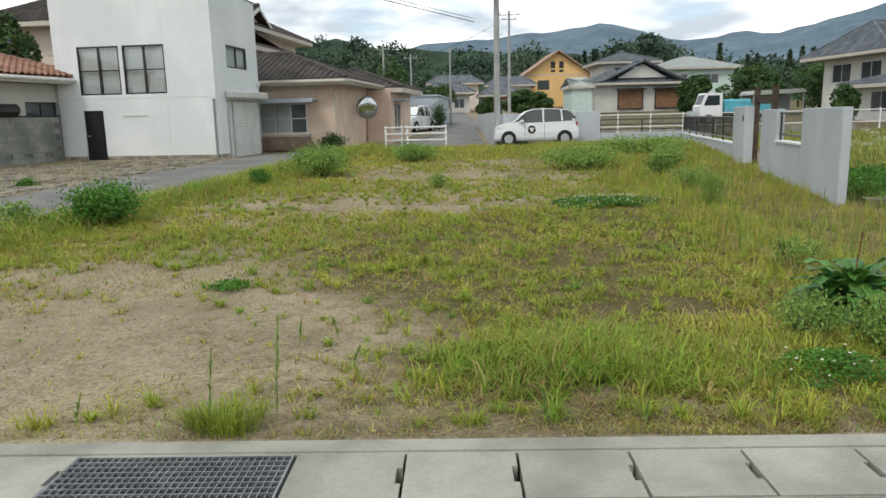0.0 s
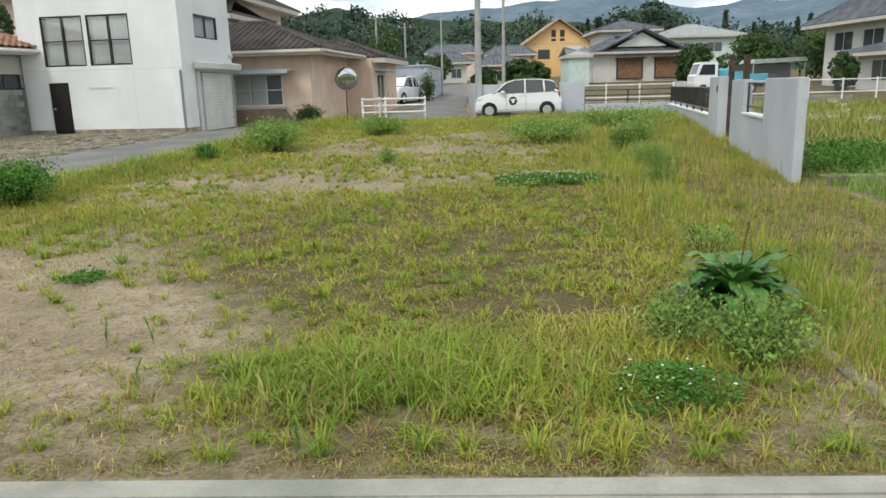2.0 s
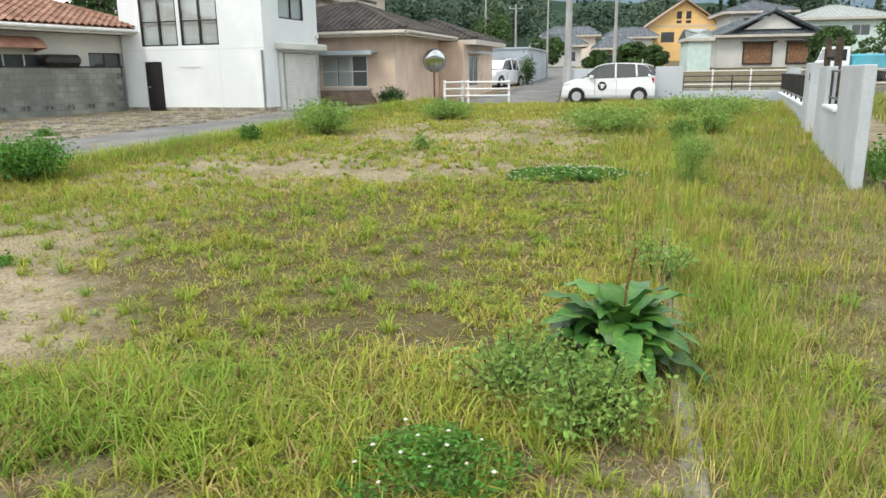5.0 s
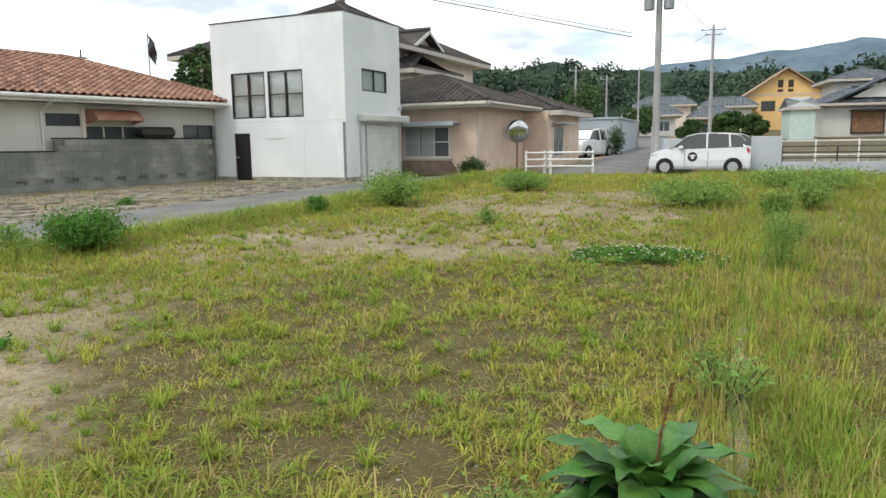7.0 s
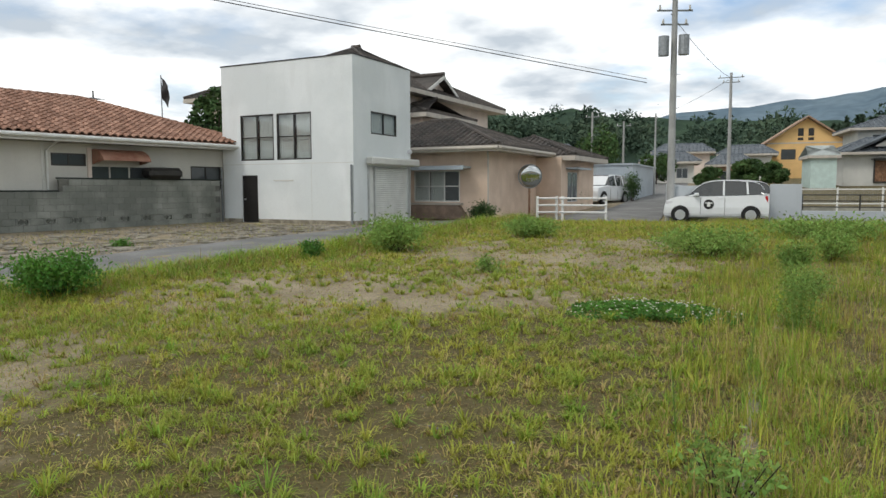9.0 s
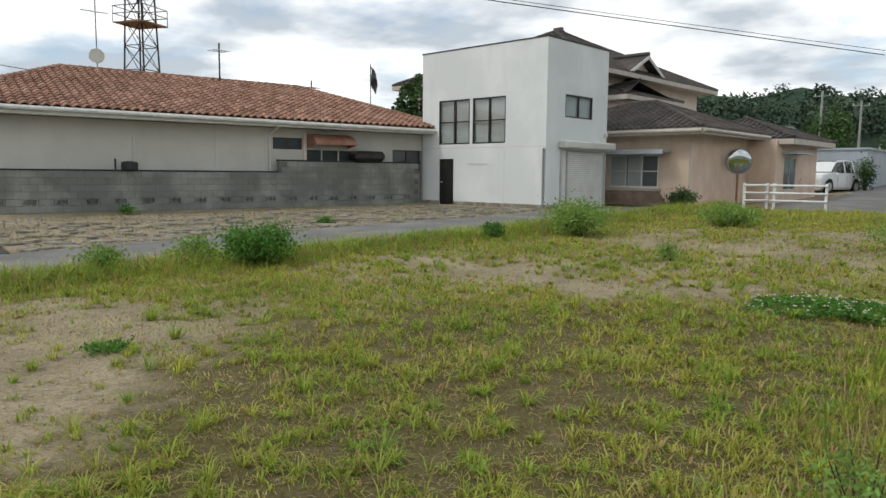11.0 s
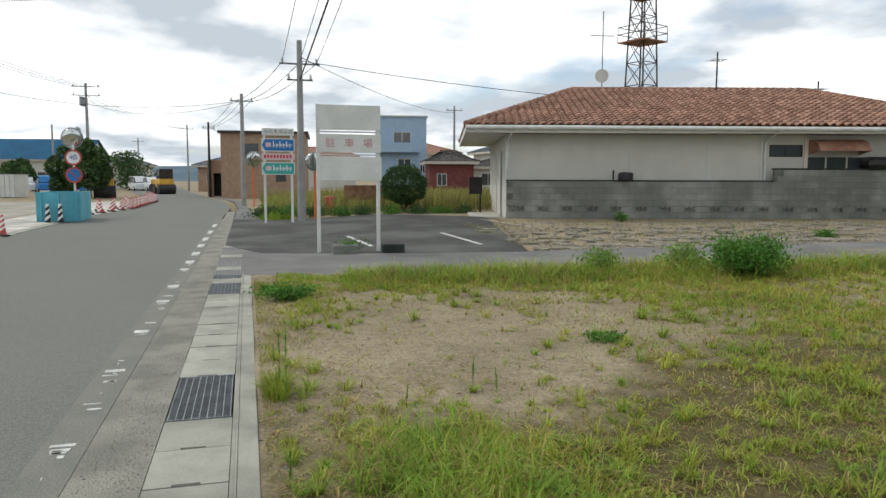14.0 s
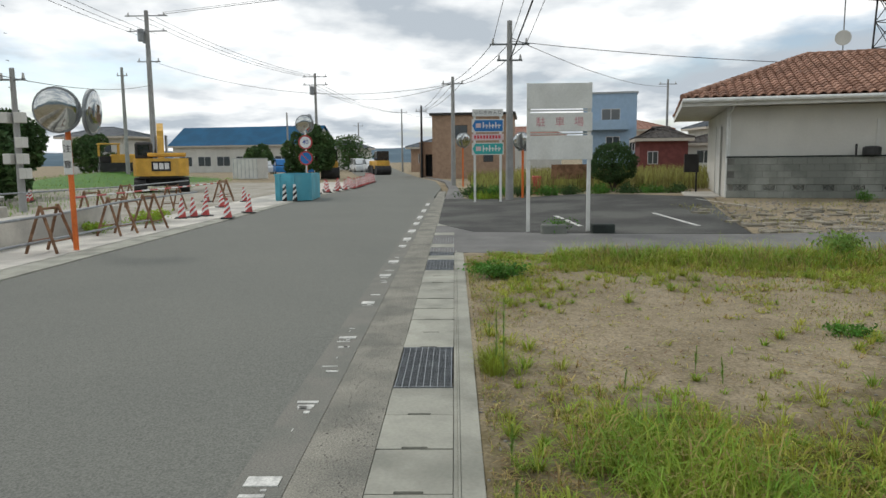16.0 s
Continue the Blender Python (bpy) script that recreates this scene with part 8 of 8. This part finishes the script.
tagged(new("grass_tuft", raw_mesh("grass_tuft", v, f, s, M_grass)), "bright grass tuft overhanging the steel grating", "grass", kind="stuff")

# ---- the dock plant ----
dk = thing("dock_plant", pose(3.06, 5.30, land(3.06, 5.30)), "large dock plant with broad glossy leaves and a brown seed stalk", "plant")
random.seed(5)
for i in range(76):
    lift = random.uniform(0, 0.24) * (i % 3 > 0)
    L, wd = random.uniform(0.22, 0.42) * (1 - lift), random.uniform(0.04, 0.075)
    rise, droop = random.uniform(0.5, 1.5), random.uniform(1.2, 2.7)
    bm = bmesh.new()
    rows = []
    p, ang = Vector((0.03, 0, 0.02)), rise
    for k in range(8):
        u = k / 7
        w_ = wd * (math.sin(math.pi * min(1, max(0.0, (u - 0.18) / 0.82)) ** 0.8) if u > 0.18 else 0.0) + 0.005
        wave = 0.013 * math.sin(u * 19 + i)
        rows.append([bm.verts.new((p.x, s * w_, p.z + (0.25 * w_ if s else 0) + wave * s)) for s in (-1, 0, 1)])
        p = p + Vector((math.cos(ang), 0, math.sin(ang))) * (L * 1.3 / 7)
        ang -= droop / 7
    for ra, rb in zip(rows, rows[1:]):
        for j in range(2):
            bm.faces.new((ra[j], ra[j + 1], rb[j + 1], rb[j]))
    part("leaf", bm, M_dock, dk, smooth=True, m=pose(0, 0, lift + random.uniform(0, 0.05), 0, random.uniform(-14, 14), i * 137.5 + random.uniform(-25, 25)))
bm = tubes(((0, 0, 0), (0.03, 0.02, 0.45), 0.005), ((0.03, 0.02, 0.45), (0.07, 0.05, 0.64), 0.003), n=6)
part("seed_stalk", bm, M_seed, dk)
u_ = rng.random(200)
c = np.stack([0.03 + 0.04 * u_, 0.02 + 0.03 * u_, 0.43 + 0.21 * u_], 1) + rng.normal(0, 0.004, (200, 3))
v, f, s = leaf_quads(c, np.full(200, 0.006))
part("seed_head", raw_mesh("seed_head", v, f, s, M_seed), None, dk, kind="stuff")

# ---- concrete edging of the plot ----
ed = thing("edging", None, kind="structure")
random.seed(77)
y = 3.45
while y < 13.5:
    L = random.uniform(0.5, 0.62)
    x = float(np.interp(y, [3.4, 4.6, 8.4, 13.5], [3.27, 3.32, 3.58, 4.2]))
    part("edging_stone", boxes((-0.05, 0.05, 0.005, L, -0.1, 0.018), bevel=0.008), M_slab, ed, m=pose(x, y, land(x, y), 0, random.uniform(-3, 3), -3.5 + random.uniform(-1, 1)))
    y += L + 0.012
st = thing("stone", pose(2.62, 5.0, 0.02, 0, 0, 20), "grey stone lying under the dock leaves", "stone")
part("stone_body", boxes((-0.09, 0.09, -0.06, 0.06, -0.03, 0.08), bevel=0.03), M_slab, st)

# ---- rice field east of the wall ----
N = 60000
y, x = 12.0 + 23.5 * rng.random(N), rng.uniform(0, 1, N)
x0_ = 7.0 + 0.19 * np.maximum(0, y - 11.5)
x = x0_ + 0.9 + x * (18 + 0.6 * y)
p = np.stack([x, y, land_z(x, y)], 1)
v, f, s = blades(p, rng.uniform(0.16, 0.34, N), 0.008 + 0.0009 * y + 0.008 * rng.random(N), rng.uniform(0, 6.283, N), rng.uniform(0.1, 0.6, N))
tagged(new("rice_field", raw_mesh("rice_field", v, f, s, M_field)), "ripening yellow-green rice field behind the grey wall", "field", kind="stuff")
N = 26000
y, x = 5.0 + 9.5 * rng.random(N), 6.2 + 9 * rng.random(N) ** 1.2
ok = x > 6.3 + 0.19 * np.maximum(0, y - 11.4) + 0.12
x, y = x[ok], y[ok]
p = np.stack([x, y, land_z(x, y)], 1)
v, f, s = blades(p, rng.uniform(0.06, 0.34, len(x)), 0.008 + 0.008 * rng.random(len(x)), rng.uniform(0, 6.283, len(x)), rng.uniform(0.1, 1.0, len(x)))
tagged(new("field_margin_grass", raw_mesh("field_margin_grass", v, f, s, M_weed_pale)), "rough green grass and weeds along the field margin", "grass", kind="stuff")
strip("field_path", [(6.35, 11.2), (30, 11.3)], [(6.35, 10.95), (30, 11.05)], 0.12, M_slab, thick=0.3)
for i in range(9):
    fx, fy = 7.0 + 0.28 * (i % 5) + 0.3 * rng.random(), 12.6 + 0.5 * (i // 3)
    hd = thing("weed_stalk", pose(fx, fy, land(fx, fy)), "tall weed stalk with a loose white flower head", "weed")
    hz = rng.uniform(0.75, 1.05)
    part("stem", tubes(((0, 0, -0.01), (0.04, 0, hz), 0.004), n=5), M_weed_pale, hd)
    c = np.array([0.04, 0, hz]) + rng.normal(0, 1, (60, 3)) * np.array([0.07, 0.07, 0.02])
    v, f, s = leaf_quads(c, np.full(60, 0.012), 0.8)
    part("flower_head", raw_mesh("flower_head", v, f, s, M_flower), None, hd, kind="stuff")

# ---- wild grass, hedge and bank in the west ----
N = 15000
x = -24.5 - 26 * rng.random(N) ** 1.6
y = 4.2 + 22 * rng.random(N)
z = gzv(x, y) - 0.02
v, f, s = blades(np.stack([x, y, z], 1), rng.uniform(0.3, 0.95, N), 0.025 + 0.02 * rng.random(N), rng.uniform(0, 6.283, N), rng.uniform(0.1, 0.6, N))
tagged(new("wild_grass", raw_mesh("wild_grass", v, f, s, M_olive)), "tall yellow-green wild grass behind the parking lot", "grass", kind="stuff")
N = 9000
x = -22.6 - 36 * rng.random(N)
y = 3.75 + 0.035 * (-22 - x) + 1.2 * rng.random(N)
v, f, s = blades(np.stack([x, y, np.zeros(N)], 1), rng.uniform(0.15, 0.4, N), 0.02 + 0.02 * rng.random(N), rng.uniform(0, 6.283, N), rng.uniform(0.1, 0.8, N))
tagged(new("verge_grass", raw_mesh("verge_grass", v, f, s, M_grass_green)), "green verge grass along the road past the sign", "grass", kind="stuff")
def crown_ball(cx, cy, cz, rx, rz, n):
    """A clipped round crown with slight lumps."""
    d = rng.normal(size=(n, 3))
    d /= np.linalg.norm(d, axis=1)[:, None]
    lump = 1 + 0.08 * np.sin(d[:, 0] * 7 + 1) * np.sin(d[:, 1] * 6) + 0.06 * np.sin(d[:, 2] * 9)
    return d * (lump * (0.78 + 0.24 * rng.random(n)))[:, None] * np.array([rx, rx, rz]) + np.array([cx, cy, cz])


for i in range(9):
    leafy("hedge_shrub", -23.5 + 0.12 * i, 3.9 + i * 0.95, 0.62, 0.5, 900, 0.045, M_weed if i % 2 else M_tree, "low dark hedge shrub edging the parking lot", stems=10, z=0.0)
rb = leafy("round_bush", -24.0, 9.4, 0.5, 0.9, 600, 0.05, M_tree, "clipped round dark green bush on a short trunk", stems=26, z=0.55, hollow=0.1)
part("trunk", tubes(((0, 0, -0.6), (0.1, 0.1, 0.2), 0.06), ((0.05, 0, -0.35), (-0.1, -0.25, 0.3), 0.04), ((0, 0, -0.35), (0.05, 0.3, 0.3), 0.04)), M_bark, rb)
c = crown_ball(0, 0, 0.72, 0.92, 0.78, 9000)
v, f, s = leaf_quads(c, 0.05 * rng.uniform(0.6, 1.2, len(c)))
part("crown", raw_mesh("crown", v, f, s, M_tree), None, rb, kind="stuff")
N = 9000
x = -14 - 44 * rng.random(N)
y = -8.5 - 22 * rng.random(N) - 0.15 * (-14 - x)
x, y = x[(y > -30)], y[(y > -30)]
N = len(x)
bank = 0.9 * blob(x, y, -52, -23.5, 12, 5)
v, f, s = blades(np.stack([x, y, bank * 0.9], 1), rng.uniform(0.05, 0.22, N), 0.014 + 0.014 * rng.random(N), rng.uniform(0, 6.283, N), rng.uniform(0.1, 0.8, N))
tagged(new("works_grass", raw_mesh("works_grass", v, f, s, M_weed_pale)), "rough green grass over the works ground", "grass", kind="stuff")
bk = grid_mesh([-72 + i * 2 for i in range(20)], [-36 + i * 1.5 for i in range(18)], lambda x, y: -0.25 + 1.1 * math.exp(-(((x + 52) / 12) ** 2 + ((y + 23.5) / 5) ** 2)))
bk.materials.append(M_weed)
tagged(new("bank", bk), kind="structure")
leafy("bush", -13.4, -4.3, 0.9, 0.3, 1100, 0.04, M_grass_green, "green grass clump growing at the end of the concrete wall", stems=14, z=0.02, ry=0.5)
leafy("bush", -10.8, -4.35, 0.5, 0.25, 500, 0.035, M_grass_green, "grass clump at the foot of the concrete wall", stems=10, z=0.02, ry=0.3)


def crown(cx, cy, cz, rx, rz, n, size):
    """Leaves in lumps over an uneven crown."""
    k = max(12, int(rx * rz * 3))
    a, e = rng.uniform(0, 6.283, k), rng.uniform(-1.0, 1.4, k)
    lc = np.stack([np.cos(a) * np.cos(e) * rx * 0.68, np.sin(a) * np.cos(e) * rx * 0.68, np.sin(e) * rz * 0.68], 1)
    lr = rng.uniform(0.34, 0.55, k)
    w = rng.integers(0, k, n)
    d = rng.normal(size=(n, 3))
    d /= np.linalg.norm(d, axis=1)[:, None]
    d *= (0.75 + 0.3 * rng.random(n))[:, None]
    return lc[w] + d * lr[w][:, None] * np.array([rx, rx, rz]) + np.array([cx, cy, cz])


def tree(x, y, z, h, r, label, n=2200, size=0.16, material=None, trunk=0.3):
    t = thing("tree", pose(x, y, z), label, "tree")
    bm = bmesh.new()
    tube(bm, (0, 0, -0.2), (0.05 * h, 0, h * 0.5), 0.045 * h * 0.6, 0.02 * h, n=8)
    for i in range(6):
        a = i * 1.05 + rng.random()
        tube(bm, (0.03 * h, 0, h * (0.28 + 0.04 * i)), (r * 0.65 * math.cos(a), r * 0.65 * math.sin(a), h * (0.55 + 0.06 * i)), 0.012 * h, 0.004 * h, n=5)
    part("trunk", bm, M_bark, t)
    c = crown(0, 0, h * 0.55, r, h * 0.5, int(n * 2.3), size)
    c = c[c[:, 2] > 0.05]
    v, f, s = leaf_quads(c, size * rng.uniform(0.45, 1.05, len(c)))
    part("crown", raw_mesh("crown", v, f, s, material or M_tree), None, t, kind="stuff")


for x, y, h, r, lab, n in ((-27, -16.4, 3.5, 1.6, "dense dark green tree behind the road mirror", 5200), (-24, -15.6, 2.8, 1.4, "dark green tree over the concrete wall", 3000), (-33, -21.5, 4.0, 2.0, "dark green tree beside the meter pole", 2600), (-21, -13.3, 1.9, 1.2, "low dark shrub tree behind the pole", 2200), (-70, -34.0, 4.4, 2.4, "round dark tree behind the bulldozer", 2000), (-88, -22.0, 3.5, 1.9, "dark clipped tree before the blue-roofed building", 1600), (-56, -8.4, 4.3, 1.35, "dark leafy tree behind the works mirror", 2400), (-58, -10.4, 3.8, 1.3, "dark leafy tree by the works pole", 1800), (-100, -12, 5, 3, "far dark tree beyond the bend", 900), (-6.2, 66.5, 5.0, 2.2, "round dark tree behind the storage shed", 1500), (3.2, 68, 1.6, 1.2, "dark garden tree by the lane", 1800), (6.2, 70, 2.2, 1.6, "spreading garden tree before the yellow house", 2000), (8.6, 74, 1.9, 1.2, "leafy garden shrub tree before the yellow house", 1200), (20.3, 62, 2.9, 1.5, "reddish-green garden tree by the grey-roofed house", 2000), (20.6, 56, 1.5, 1.1, "green garden tree near the truck", 1000), (25.0, 78, 3.0, 2.0, "dark garden tree beside the houses", 1400), (28, 70, 3.6, 3.0, "leafy tree behind the large house", 1800), (31.5, 62, 4.2, 3.0, "dark tree behind the large house", 1800), (-2.0, 80, 3.2, 1.8, "small dark tree by the white houses", 900), (-20.2, 33.2, 5.7, 1.35, "dark conifer before the pink house, behind the workshop", 3200), (22.6, 42.6, 2.1, 0.7, "clipped garden pine before the large house", 1100), (26.8, 41.5, 1.9, 0.75, "clipped garden pine before the house wing", 1000)):
    tree(x, y, gz(x, y), h, r, lab, n, 0.13 + 0.0016 * math.hypot(x, y))

# wooded slopes behind the town
pts = []
random.seed(21)
prof = [(-30, 5.6), (-20, 5.0), (-12, 4.6), (-9, 5.2), (-7, 4.6), (-4, 4.4), (0, 4.0), (4, 3.9), (6, 4.2), (8, 3.6), (11, 3.4), (13, 4.2), (15, 4.4), (17, 2.8), (19, 2.2), (22, 2.3), (26, 2.4), (30, 2.8), (36, 2.6), (45, 2.2), (60, 2.0), (80, 1.6)]
for i in range(330):
    b = random.uniform(-30, 60)
    e = float(np.interp(b, [p[0] for p in prof], [p[1] for p in prof]))
    d = random.uniform(135, 190)
    f_ = random.random() ** 0.5
    x, y = d * math.sin(radians(b)), d * math.cos(radians(b))
    top = 1.5 + d * math.tan(radians(e + 1.3)) * f_ * random.uniform(0.93, 1.0)
    r = random.uniform(3.5, 6.5)
    pts.append(crown(x, y, top - r * 0.8, r, r * random.uniform(0.8, 1.2), 900, 1))
for i in range(26):
    b = random.uniform(5.0, 11.0) if i % 3 else random.uniform(18.0, 34.0)
    d, hgt = random.uniform(132, 142), random.uniform(7.5, 10.5)
    x, y, u = d * math.sin(radians(b)), d * math.cos(radians(b)), rng.random(700)
    a, q = rng.uniform(0, 6.283, 700), (1 - u) * 1.7 * (0.5 + 0.5 * rng.random(700))
    pts.append(np.stack([x + q * np.cos(a), y + q * np.sin(a), 3.0 + hgt * u], 1))
c = np.concatenate(pts)
v, f, s = leaf_quads(c, rng.uniform(0.35, 0.65, len(c)))
tagged(new("woods", raw_mesh("woods", v, f, s, M_woods)), "dark green wooded hillside behind the town", "woods", kind="stuff")
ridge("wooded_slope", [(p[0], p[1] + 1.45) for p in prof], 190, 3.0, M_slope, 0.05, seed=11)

# ---- nearest roof tiles, one by one ----
for f in tile_frames[:300]:
    part("roof_tile", tile_me, None, bgr, m=f)
